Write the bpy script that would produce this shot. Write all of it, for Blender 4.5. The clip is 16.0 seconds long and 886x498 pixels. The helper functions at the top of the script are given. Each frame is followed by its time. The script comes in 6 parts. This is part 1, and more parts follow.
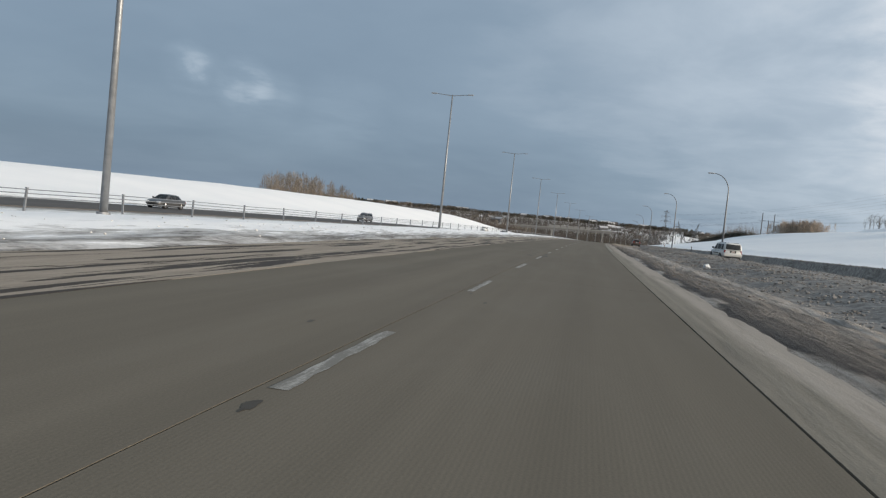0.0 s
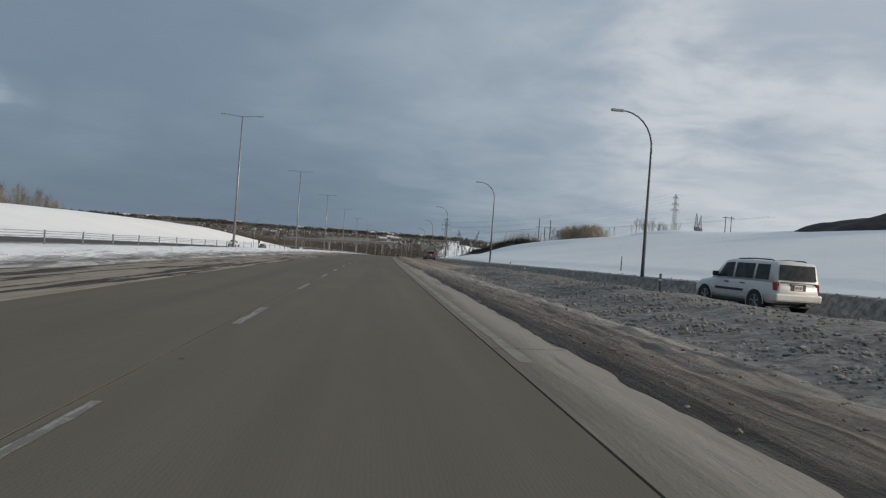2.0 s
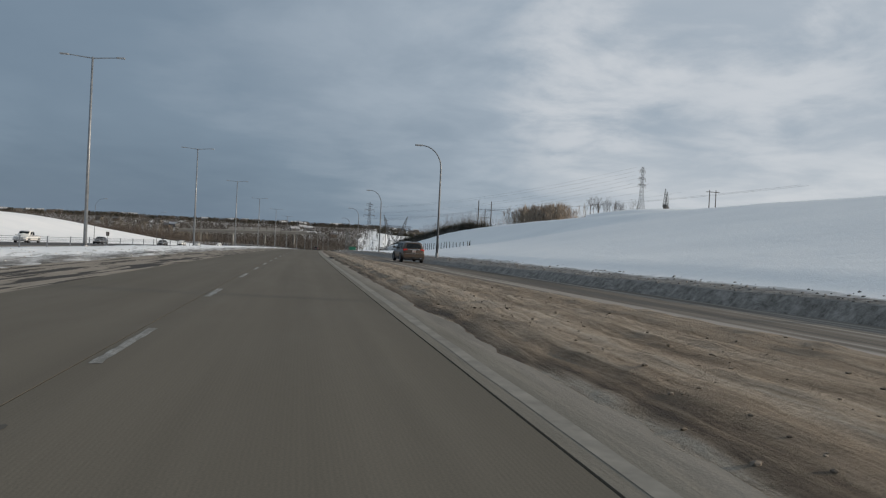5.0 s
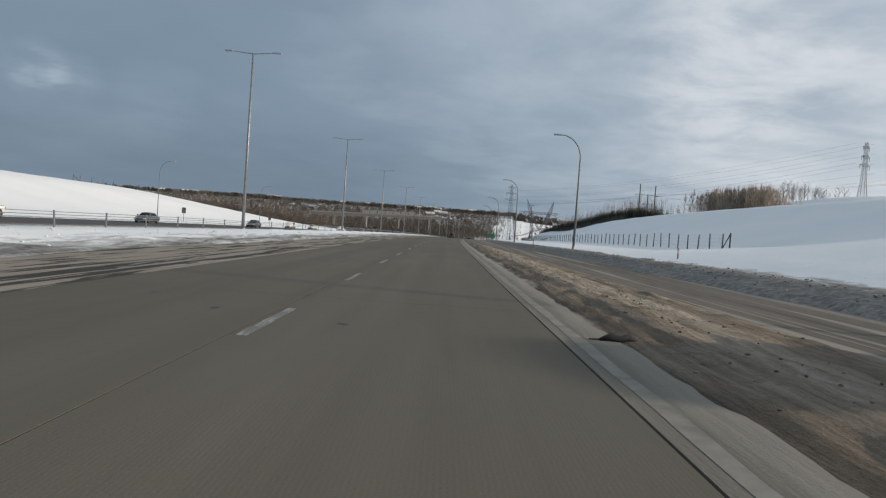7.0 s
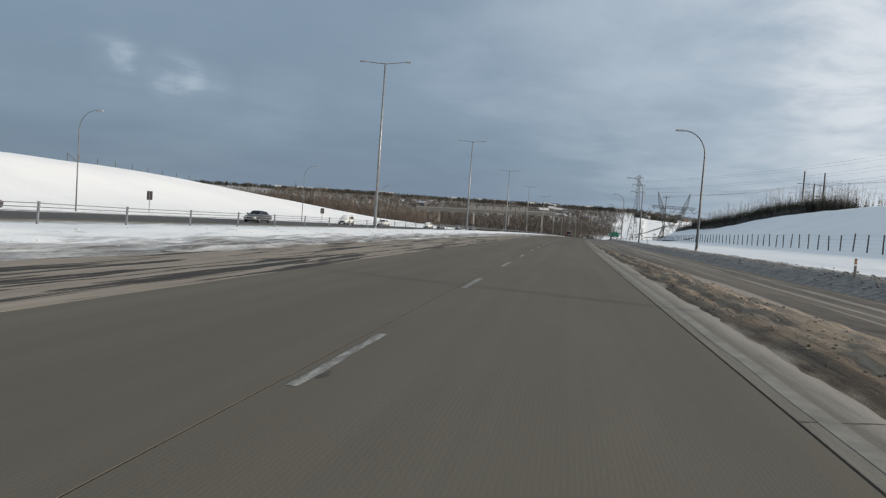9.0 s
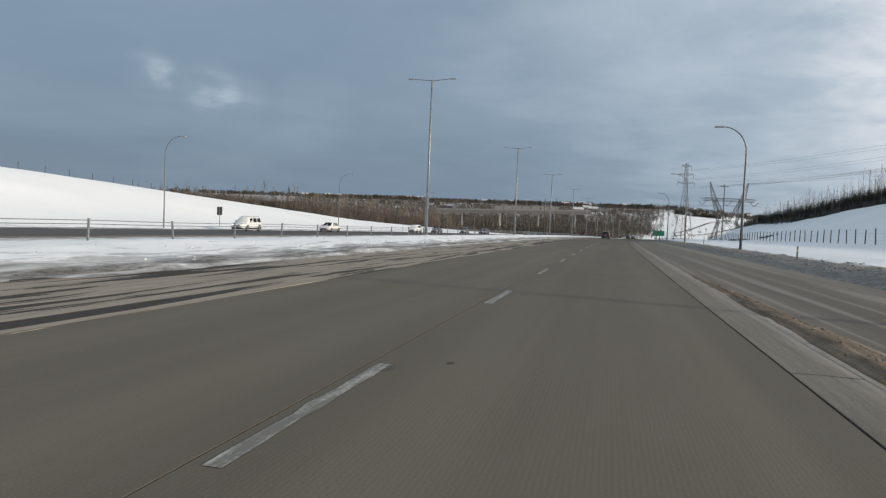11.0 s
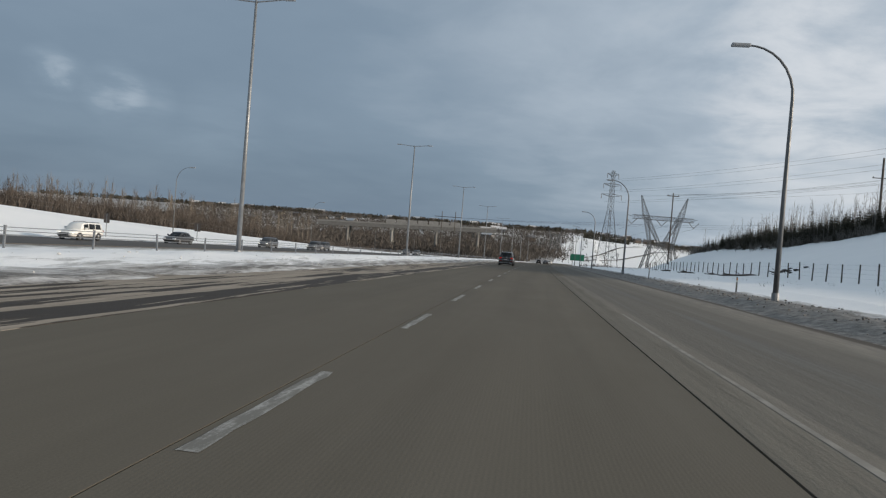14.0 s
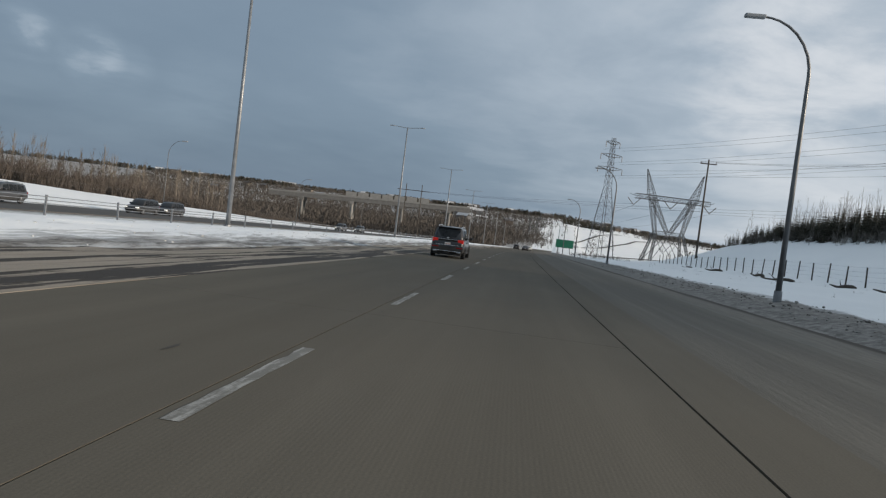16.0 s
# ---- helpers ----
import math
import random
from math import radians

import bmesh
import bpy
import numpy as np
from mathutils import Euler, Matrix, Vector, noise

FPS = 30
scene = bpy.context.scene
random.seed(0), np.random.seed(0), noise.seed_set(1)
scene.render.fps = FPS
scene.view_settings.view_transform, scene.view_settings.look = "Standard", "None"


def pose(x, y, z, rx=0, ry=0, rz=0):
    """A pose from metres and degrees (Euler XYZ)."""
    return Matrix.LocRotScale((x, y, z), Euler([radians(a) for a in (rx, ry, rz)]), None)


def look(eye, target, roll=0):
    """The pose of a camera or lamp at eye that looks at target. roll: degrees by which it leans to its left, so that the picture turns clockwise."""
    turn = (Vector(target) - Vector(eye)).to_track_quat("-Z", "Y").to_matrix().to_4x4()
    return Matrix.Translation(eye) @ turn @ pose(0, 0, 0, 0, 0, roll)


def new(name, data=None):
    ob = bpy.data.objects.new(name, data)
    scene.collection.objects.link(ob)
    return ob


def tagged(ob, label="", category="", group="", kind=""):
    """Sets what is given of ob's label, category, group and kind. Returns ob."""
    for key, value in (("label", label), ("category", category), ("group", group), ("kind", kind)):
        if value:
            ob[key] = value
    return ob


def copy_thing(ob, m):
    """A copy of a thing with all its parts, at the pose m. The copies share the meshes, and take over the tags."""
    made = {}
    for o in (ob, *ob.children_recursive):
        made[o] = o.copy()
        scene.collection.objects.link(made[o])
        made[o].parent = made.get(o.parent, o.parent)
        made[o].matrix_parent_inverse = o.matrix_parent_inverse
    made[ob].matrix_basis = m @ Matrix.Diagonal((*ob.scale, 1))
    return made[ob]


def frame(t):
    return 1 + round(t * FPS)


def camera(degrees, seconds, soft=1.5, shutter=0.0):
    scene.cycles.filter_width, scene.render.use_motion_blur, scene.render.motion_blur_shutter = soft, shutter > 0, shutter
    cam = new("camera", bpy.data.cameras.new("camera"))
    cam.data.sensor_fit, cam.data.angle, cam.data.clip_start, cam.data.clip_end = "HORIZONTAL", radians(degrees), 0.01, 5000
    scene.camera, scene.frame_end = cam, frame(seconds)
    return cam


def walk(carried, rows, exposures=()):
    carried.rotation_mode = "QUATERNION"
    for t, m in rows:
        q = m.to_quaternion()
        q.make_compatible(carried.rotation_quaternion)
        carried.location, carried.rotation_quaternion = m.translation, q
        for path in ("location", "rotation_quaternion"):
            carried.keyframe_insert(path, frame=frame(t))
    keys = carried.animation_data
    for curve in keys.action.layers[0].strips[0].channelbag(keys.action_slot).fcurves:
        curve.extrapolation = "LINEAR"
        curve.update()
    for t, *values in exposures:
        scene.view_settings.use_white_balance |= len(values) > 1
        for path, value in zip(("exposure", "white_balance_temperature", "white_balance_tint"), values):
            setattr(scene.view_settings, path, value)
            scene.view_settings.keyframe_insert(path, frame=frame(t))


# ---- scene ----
cam = camera(64.18, 16.0, soft=1.25)
ROWS = [
    (0, pose(0.142, 0.0, 1.285, 87.444, -5.756, 11.397)),
    (0.5, pose(0.144, 13.015, 1.279, 88.065, -5.065, 7.011)),
    (1, pose(0.184, 25.971, 1.262, 88.955, -5.999, 0.684)),
    (1.5, pose(0.309, 38.808, 1.234, 89.719, -4.785, -3.191)),
    (2, pose(0.461, 51.443, 1.195, 89.991, -4.176, -6.38)),
    (2.5, pose(0.625, 63.87, 1.148, 89.965, -3.842, -9.871)),
    (3, pose(0.86, 76.12, 1.091, 89.697, -4.433, -12.548)),
    (3.2, pose(0.992, 81.038, 1.066, 89.776, -3.934, -13.512)),
    (5.3, pose(2.532, 137.781, 0.668, 89.294, -2.288, -12.923)),
    (5.5, pose(2.847, 143.234, 0.62, 89.201, -2.541, -11.823)),
    (6, pose(3.237, 156.889, 0.492, 88.72, -3.421, -8.751)),
    (6.5, pose(3.727, 170.49, 0.354, 88.332, -5.571, -5.379)),
    (7, pose(4.298, 184.011, 0.207, 87.776, -4.111, -2.537)),
    (7.5, pose(4.835, 197.511, 0.051, 87.504, -4.356, -0.528)),
    (8, pose(5.422, 210.879, -0.114, 87.149, -4.207, 1.737)),
    (8.5, pose(6.045, 224.141, -0.286, 86.839, -4.661, 4.195)),
    (9, pose(6.702, 237.332, -0.465, 86.887, -4.08, 6.677)),
    (9.2, pose(7.02, 242.598, -0.54, 87.029, -4.035, 7.528)),
    (11.3, pose(10.434, 297.488, -1.39, 87.037, -2.402, 9.608)),
    (11.5, pose(10.818, 302.95, -1.482, 87.062, -3.754, 8.685)),
    (12, pose(11.777, 316.668, -1.719, 87.332, -2.873, 6.261)),
    (12.5, pose(12.768, 330.441, -1.965, 87.306, -3.764, 4.496)),
    (13, pose(13.795, 344.209, -2.219, 87.804, -3.619, 3.393)),
    (13.5, pose(14.851, 357.92, -2.479, 88.518, -4.355, 2.86)),
    (14, pose(15.963, 371.55, -2.745, 88.932, -4.493, 2.31)),
    (14.5, pose(17.051, 385.099, -3.016, 88.519, -4.878, 1.382)),
    (15, pose(18.229, 398.541, -3.291, 87.869, -5.507, 0.84)),
    (15.5, pose(19.425, 411.901, -3.571, 87.615, -6.264, 0.715)),
    (16, pose(20.687, 425.203, -3.856, 87.563, -6.885, 0.501)),
]
walk(cam, ROWS, exposures=[(0.0, 0.06), (0.6, -0.08), (1.0, -0.13), (1.5, -0.24), (2.5, -0.38), (3.2, -0.44), (5.3, -0.30), (6.5, -0.19), (8.5, -0.05), (10.2, 0.03), (12.0, -0.04), (13.0, -0.11), (14.5, -0.15), (16.0, -0.13)])

# ---- world and sun: broken winter cloud, low sun from the right of the road ----
SUN_ELEVATION, SUN_AZIMUTH = radians(13.5), radians(106)      # azimuth clockwise from +y
world = bpy.data.worlds.new("winter_sky")
scene.world = world
world.use_nodes = True


def node(tree, kind, x=0, y=0, **values):
    n = tree.nodes.new(kind)
    for key, value in values.items():
        if key in n.inputs:
            n.inputs[key].default_value = value
    return n


def build_sky(tree):
    link = tree.links.new
    tree.nodes.clear()
    out = tree.nodes.new("ShaderNodeOutputWorld")
    bg = tree.nodes.new("ShaderNodeBackground")
    bg.inputs["Strength"].default_value = 1.0
    sky = tree.nodes.new("ShaderNodeTexSky")
    sky.sky_type, sky.sun_disc = "NISHITA", False
    sky.sun_elevation, sky.sun_rotation = SUN_ELEVATION, SUN_AZIMUTH
    sky.air_density, sky.dust_density = 1.0, 1.5
    dim = tree.nodes.new("ShaderNodeVectorMath")
    dim.operation = "SCALE"
    dim.inputs[3].default_value = 0.085
    link(sky.outputs[0], dim.inputs[0])
    # cloud deck: noise on a level sheet of cloud seen in perspective, so that it flattens towards the horizon
    co = tree.nodes.new("ShaderNodeTexCoord")
    split = tree.nodes.new("ShaderNodeSeparateXYZ")
    link(co.outputs["Generated"], split.inputs[0])

    def calc(op, a, b=0.0, c=0.0, clamp=False):
        n = tree.nodes.new("ShaderNodeMath")
        n.operation, n.use_clamp = op, clamp
        for sock, v in zip(n.inputs, (a, b, c)):
            if isinstance(v, (int, float)):
                sock.default_value = v
            else:
                link(v, sock)
        return n.outputs[0]

    def spread(value, a0, a1, b0, b1):
        n = tree.nodes.new("ShaderNodeMapRange")
        n.interpolation_type = "SMOOTHSTEP"
        for sock, v in zip(n.inputs[1:5], (a0, a1, b0, b1)):
            sock.default_value = v
        link(value, n.inputs[0])
        return n.outputs[0]

    def towards(azimuth, elevation):
        """Cosine of the angle to a direction of the sky (degrees, clockwise from +y)."""
        n = tree.nodes.new("ShaderNodeVectorMath")
        n.operation = "DOT_PRODUCT"
        a, h = radians(azimuth), radians(elevation)
        n.inputs[1].default_value = (math.sin(a) * math.cos(h), math.cos(a) * math.cos(h), math.sin(h))
        link(co.outputs["Generated"], n.inputs[0])
        return n.outputs["Value"]

    height = calc("ADD", calc("MAXIMUM", split.outputs[2], 0.0), 0.16)
    sheet = tree.nodes.new("ShaderNodeCombineXYZ")
    link(calc("DIVIDE", split.outputs[0], height), sheet.inputs[0])
    link(calc("DIVIDE", split.outputs[1], height), sheet.inputs[1])
    big = node(tree, "ShaderNodeTexNoise", Scale=0.62, Detail=5.0, Roughness=0.5, Distortion=0.25)
    fine = node(tree, "ShaderNodeTexNoise", Scale=2.1, Detail=7.0, Roughness=0.58, Distortion=0.3)
    link(sheet.outputs[0], big.inputs["Vector"])
    link(sheet.outputs[0], fine.inputs["Vector"])
    deck = calc("ADD", spread(big.outputs[0], 0.26, 0.74, 0.660, 0.735), calc("MULTIPLY_ADD", fine.outputs[0], 0.050, -0.025))
    # the deck is thinner and brighter towards the sun, and broken there
    sunward = towards(math.degrees(SUN_AZIMUTH) - 43, 26)
    puff = spread(fine.outputs[0], 0.34, 0.66, 0.86, 1.15)
    deck = calc("ADD", deck, calc("MULTIPLY", spread(sunward, 0.18, 1.06, 0.0, 0.20), puff))
    shreds = spread(fine.outputs[0], 0.34, 0.62, 0.15, 1.0)
    for azimuth, elevation, width, gain in ((24, 13.5, 9.0, 0.085), (37, 15, 9, 0.06), (-32.2, 9.3, 2.2, 0.08), (-31.0, 9.0, 2.0, 0.05), (-27.8, 8.5, 2.6, 0.09), (-25.5, 8.0, 2.4, 0.05), (-20, 7.5, 4.0, 0.03)):
        c = math.cos(radians(width))
        deck = calc("ADD", deck, calc("MULTIPLY", spread(towards(azimuth, elevation), c, 1.0, 0.0, gain), shreds))
    # a darker bank of cloud lies low on the side away from the sun
    low = tree.nodes.new("ShaderNodeValToRGB")
    b = low.color_ramp.elements
    b[0].position, b[0].color = 0.0, (0.6, 0.6, 0.6, 1)
    b[1].position, b[1].color = 0.20, (0, 0, 0, 1)
    for at, v in ((0.03, 0.9), (0.05, 1.0), (0.08, 0.85), (0.105, 0.30)):
        q = b.new(at)
        q.color = (v, v, v, 1)
    link(calc("ADD", split.outputs[2], calc("MULTIPLY_ADD", big.outputs[0], 0.05, -0.025)), low.inputs[0])
    bank = calc("MULTIPLY", low.outputs[0], spread(sunward, 0.25, 0.85, 0.085, 0.0))
    ramp = tree.nodes.new("ShaderNodeValToRGB")
    e = ramp.color_ramp.elements
    e[0].position, e[0].color = 0.46, (0.124, 0.178, 0.252, 1)
    e[1].position, e[1].color = 1.00, (0.85, 0.88, 0.92, 1)
    for at, tone in ((0.60, (0.174, 0.245, 0.334)), (0.72, (0.254, 0.338, 0.434)), (0.83, (0.455, 0.538, 0.630))):
        m = e.new(at)
        m.color = (*tone, 1)
    pale = calc("MULTIPLY", spread(split.outputs[2], 0.05, 0.30, 0.055, 0.0), spread(sunward, 0.35, 0.80, 0.0, 1.0))
    link(calc("ADD", calc("SUBTRACT", deck, bank), pale), ramp.inputs[0])
    mix = tree.nodes.new("ShaderNodeMixRGB")
    mix.inputs[0].default_value = 0.92
    link(dim.outputs[0], mix.inputs[1])
    link(ramp.outputs[0], mix.inputs[2])
    # an overcast sky is brightest overhead
    axis = tree.nodes.new("ShaderNodeSeparateXYZ")
    link(co.outputs["Generated"], axis.inputs[0])
    high = tree.nodes.new("ShaderNodeMapRange")
    high.inputs["From Min"].default_value, high.inputs["From Max"].default_value = 0.38, 0.95
    link(axis.outputs[2], high.inputs["Value"])
    white = tree.nodes.new("ShaderNodeMixRGB")
    white.inputs[1].default_value, white.inputs[2].default_value = (1, 1, 1, 1), (1.55, 1.45, 1.32, 1)
    link(high.outputs[0], white.inputs[0])
    lift = tree.nodes.new("ShaderNodeVectorMath")
    lift.operation = "MULTIPLY"
    link(mix.outputs[0], lift.inputs[0])
    link(white.outputs[0], lift.inputs[1])
    link(lift.outputs[0], bg.inputs["Color"])
    link(bg.outputs[0], out.inputs["Surface"])


build_sky(world.node_tree)
sun = new("sun", bpy.data.lights.new("sun", "SUN"))
sun.data.energy, sun.data.angle, sun.data.color = 4.4, radians(3.0), (1.0, 0.855, 0.685)
sun.matrix_world = look((math.sin(SUN_AZIMUTH) * 300, math.cos(SUN_AZIMUTH) * 300, math.tan(SUN_ELEVATION) * 300), (0, 0, 0))

# ---- the road's line: everything is placed by distance along it (s), offset to its right (o) and height ----
S_TABLE = np.arange(-400.0, 4001.0, 1.0)


def _line():
    u = np.clip(S_TABLE, -150, 900) / 300.0
    th = 0.0734 * u - 0.0049 * u ** 2 - 0.0005 * u ** 3
    mid = (th[1:] + th[:-1]) / 2
    x = np.concatenate([[0], np.cumsum(np.sin(mid))])
    y = np.concatenate([[0], np.cumsum(np.cos(mid))])
    return th, x - x[400], y - y[400], -3.0988 * u ** 2 + 0.3858 * u ** 3


LINE_TH, LINE_X, LINE_Y, LINE_Z = _line()


def heading(s):
    return float(np.interp(s, S_TABLE, LINE_TH))


def spot(s, o, z=0.0):
    """World place at s along the road, o to its right, z above the road's surface there."""
    t = np.interp(s, S_TABLE, LINE_TH)
    return Vector((np.interp(s, S_TABLE, LINE_X) + o * math.cos(t), np.interp(s, S_TABLE, LINE_Y) - o * math.sin(t),
                   np.interp(s, S_TABLE, LINE_Z) + z))


def stand(s, o, z=0.0, turn=0.0):
    """Pose at that place, facing along the road, turned by some degrees anticlockwise."""
    v = spot(s, o, z)
    return pose(v.x, v.y, v.z, 0, 0, -math.degrees(heading(s)) + turn)


def lerp(x, *pairs):
    return float(np.interp(x, [p[0] for p in pairs], [p[1] for p in pairs]))


def smooth(a, b, x):
    t = min(1.0, max(0.0, (x - a) / (b - a)))
    return t * t * (3 - 2 * t)


def fuzz(x, y, scale, seed=0.0):
    return noise.noise(Vector((x / scale, y / scale, seed)))


def ramp_mid(s):
    return lerp(s, (-150, 25), (0, 17.6), (50, 15.4), (88, 13.3), (130, 11.1), (188, 8.5), (235, 6.9), (300, 5.6), (340, 5.1), (4000, 5.1))


def ramp_edge(s):
    return lerp(s, (-150, 27.2), (0, 19.7), (88, 15.1), (140, 12.7), (188, 10.5), (235, 8.9), (300, 7.7), (340, 7.5), (420, 7.9), (4000, 7.9))


def ramp_start(s):
    return max(2.3, ramp_mid(s) - lerp(s, (0, 2.0), (188, 2.3), (235, 1.7), (300, 2.4), (330, 3.0)))


def strip_edge(s):
    """Ragged outer edge of the concrete strip beside the lane."""
    return lerp(s, (0, 2.95), (96, 3.02), (118, 2.72), (170, 2.68), (300, 2.6), (345, 2.8)) + (0.13 if s < 320 else 0.05) * fuzz(s, 0, 3.4) + ((0.09 * fuzz(s, 4, 0.8) + 0.05 * fuzz(s, 9, 0.35)) if s < 320 else 0)


def left_crest(s):
    return lerp(s, (-150, 1.2), (0, 2.0), (90, 3.0), (160, 4.7), (250, 6.2), (320, 6.9), (365, 7.0), (400, 5.8), (460, 3.4), (490, 2.2), (530, 1.5), (600, 0.2), (700, -2), (900, -3))


def right_crest(s):
    return lerp(s, (-150, 7.0), (60, 7.4), (135, 8.3), (212, 9.5), (330, 10.9), (405, 11.6), (470, 11.8), (540, 11.4), (562, 10.4), (585, 7.0), (610, 3.6), (640, 2.2), (700, 1.6), (900, 0.9), (1200, 0.9))


def land(s, o):
    """Height of the ground above the road's surface level at s."""
    rough = 1.0
    if o < 0:
        d = -o
        if d < 9.2:
            z = -0.06
        elif d < 31.5:
            z = lerp(d, (9.2, -0.05), (9.7, 0.07), (10.6, 0.06), (12.4, 0.16), (14.5, 0.27), (19, 0.06), (24, -0.35), (28, -0.55), (31.5, -0.56))
            if d < 17:
                z += 0.10 * fuzz(s, o, 1.6, 3) + 0.07 * fuzz(s, o, 0.7, 5) + 0.10 * fuzz(s, o, 6, 8)
            else:
                z += 0.06 * fuzz(s, o, 3, 8)
        elif d < 48:
            z = -0.56
        else:
            top = left_crest(s)
            z = -0.5 + (top + 0.5) * smooth(46, 90, d) + 0.2 * smooth(48, 50, d)
            z += 0.12 * fuzz(s, o, 12, 2)
            if d > 90:
                z += lerp(d, (90, 0), (160, -1.5), (400, -8), (3000, -8)) * smooth(380, 520, s) + lerp(d, (90, 0), (140, 0.3), (300, -1), (3000, -1)) * (1 - smooth(380, 520, s))
    else:
        edge, first = ramp_edge(s), ramp_start(s)
        if o < edge + 0.2:
            z = -0.06
            if s < 116 and o < first:
                # ploughed grey bank between the road and the ramp
                k = smooth(116, 100, s)
                z = -0.07 + k * (0.44 * smooth(5.2, 9.0, o) * smooth(first, first - 2.2, o) + 0.10 * smooth(4.4, 5.6, o) * smooth(first, first - 1, o))
                z += k * smooth(5.0, 6.5, o) * (0.12 * fuzz(s, o, 2.4, 1) + 0.10 * fuzz(s, o, 0.9, 4))
        else:
            d = o - edge
            top = right_crest(s)
            tall = lerp(s, (70, 0.35), (150, 0.85), (240, 0.85), (330, 0.55))
            ridge = lerp(d, (0.2, -0.04), (0.7, 0.15 * tall), (1.8, 0.52 * tall), (2.8, 0.55 * tall), (4.2, 0.42), (7, 0.70), (14, 1.2))
            ridge += (0.11 * fuzz(s, o, 1.1, 7) + 0.07 * fuzz(s, o, 0.45, 9)) * smooth(0.4, 1.2, d) * smooth(4.5, 3.2, d)
            hill = lerp(o, (10, 0.3), (14, 0.8), (20, 1.9), (28, 3.5), (36, 5.2), (46, 7.3), (54, 9.0), (60, 10), (75, 11), (130, 16), (400, 16), (3000, 12)) / 10 * (top - 0.2)
            k = smooth(210, 265, s)                      # flat foot with a fence, then the bank
            if k > 0:
                q = o + 8 * smooth(522, 560, s) * smooth(29, 37, o)
                flat = lerp(d, (0, 0.0), (4, 0.40), (8, 0.62), (15, 0.85)) + lerp(q, (10, 0), (26, 0), (32, 0.7), (40, 3.0), (48, 5.4), (56, 7.9), (61, 9.2), (75, 10.2), (130, 15), (400, 15), (3000, 11)) / 9.2 * (top - 0.85)
                hill = hill + (flat - hill) * k
            z = max(ridge, hill - 0.15 * smooth(5, 2, d)) if d < 6 else max(hill, 0.5)
            z += (0.10 + 0.22 * smooth(410, 450, s) * smooth(620, 560, s)) * fuzz(s, o, 9, 2) * smooth(4, 9, d) + smooth(115, 165, o) * lerp(s, (250, 0), (420, 7), (500, 11.8), (560, 13.6), (690, 11), (800, 0))
    # the valley and the far side: the land falls, then climbs to the suburb on the horizon
    if s > 640:
        base = float(np.interp(s, S_TABLE, LINE_Z))
        far = lerp(s, (640, 0), (900, 0), (1150, 4), (1500, 22), (1800, 40), (2100, 47), (2600, 50), (4000, 50))
        far *= lerp(o / s, (0.0, 1.0), (0.04, 0.86), (0.10, 0.62), (0.20, 0.40), (0.5, 0.30))
        far += smooth(900, 1500, s) * (3.5 * fuzz(s, o, 260, 11) + 2.0 * fuzz(s, o, 90, 12))
        if abs(o) > 30:
            z = z * (1 - smooth(700, 1000, s)) + far
        else:
            z = z + far * smooth(940, 1000, s)
    return z


def grit(s, o):
    """How much road grit lies on the snow there."""
    if o < 0:
        return lerp(-o, (8.5, 0.75), (9.4, 0.50), (9.9, 0.72), (10.8, 0.55), (11.8, 0.36), (13, 0.22), (15, 0.12), (19, 0.12), (27, 0.12), (31, 0.5), (33, 0.8), (46, 0.8), (47.5, 0.35), (50, 0.12), (53, 0.0))
    edge, first = ramp_edge(s), ramp_start(s)
    if o < edge:
        return 1.0 if s > 116 else lerp(o, (2, 1.0), (7.4, 1.0), (8.8, 0.84), (first, 0.74))
    return lerp((o - edge) * lerp(s, (70, 4.0), (130, 2.4), (180, 1.1)), (0, 1.0), (1.4, 1.0), (2.6, 0.85), (3.4, 0.45), (4.3, 0.10), (6, 0.0))


def wooded(s, o):
    """Above zero where leafless woods cover the valley side."""
    d = fuzz(s, o, 150, 31) + 0.5 * fuzz(s, o, 55, 32) + (0.42 if s < 1150 else 0.22 if s < 1500 else 0.02)
    return d + (0.5 if -170 < o < 10 and s < 1450 else 0) + (0.30 if o < 0 and s > 1100 else 0) + (0.25 if o < -150 else 0)


def litter(s, o):
    """Brush and leaf litter that show through the snow below the woods."""
    if s < 560 or o > -60 - lerp(s, (560, 30), (800, 0)) and s < 800 or o > -8 - 0.02 * (s - 960):
        return 0.0
    return smooth(560, 640, s) * lerp(wooded(s, o), (-0.1, 0.0), (0.35, 0.62))


def ground_place(s, o, dz=0.0):
    return spot(s, o, land(s, o) + dz)


# ---- mesh helpers ----
def put(name, bm, material, parent=None, label="", shade=False):
    me = bpy.data.meshes.new(name)
    bm.to_mesh(me)
    bm.free()
    for m in (material if isinstance(material, (list, tuple)) else [material]):
        me.materials.append(m)
    if shade:
        for p in me.polygons:
            p.use_smooth = True
    ob = new(name, me)
    if parent is not None:
        ob.parent = parent
    if label:
        tagged(ob, label)
    return ob


def part(name, bm, material, parent, label="", shade=False):
    return put(name, bm, material, parent, label, shade)


def thing(name, m, label, category, group="", kind=""):
    ob = new(name)
    ob.matrix_basis = m
    return tagged(ob, label, category, group, kind)


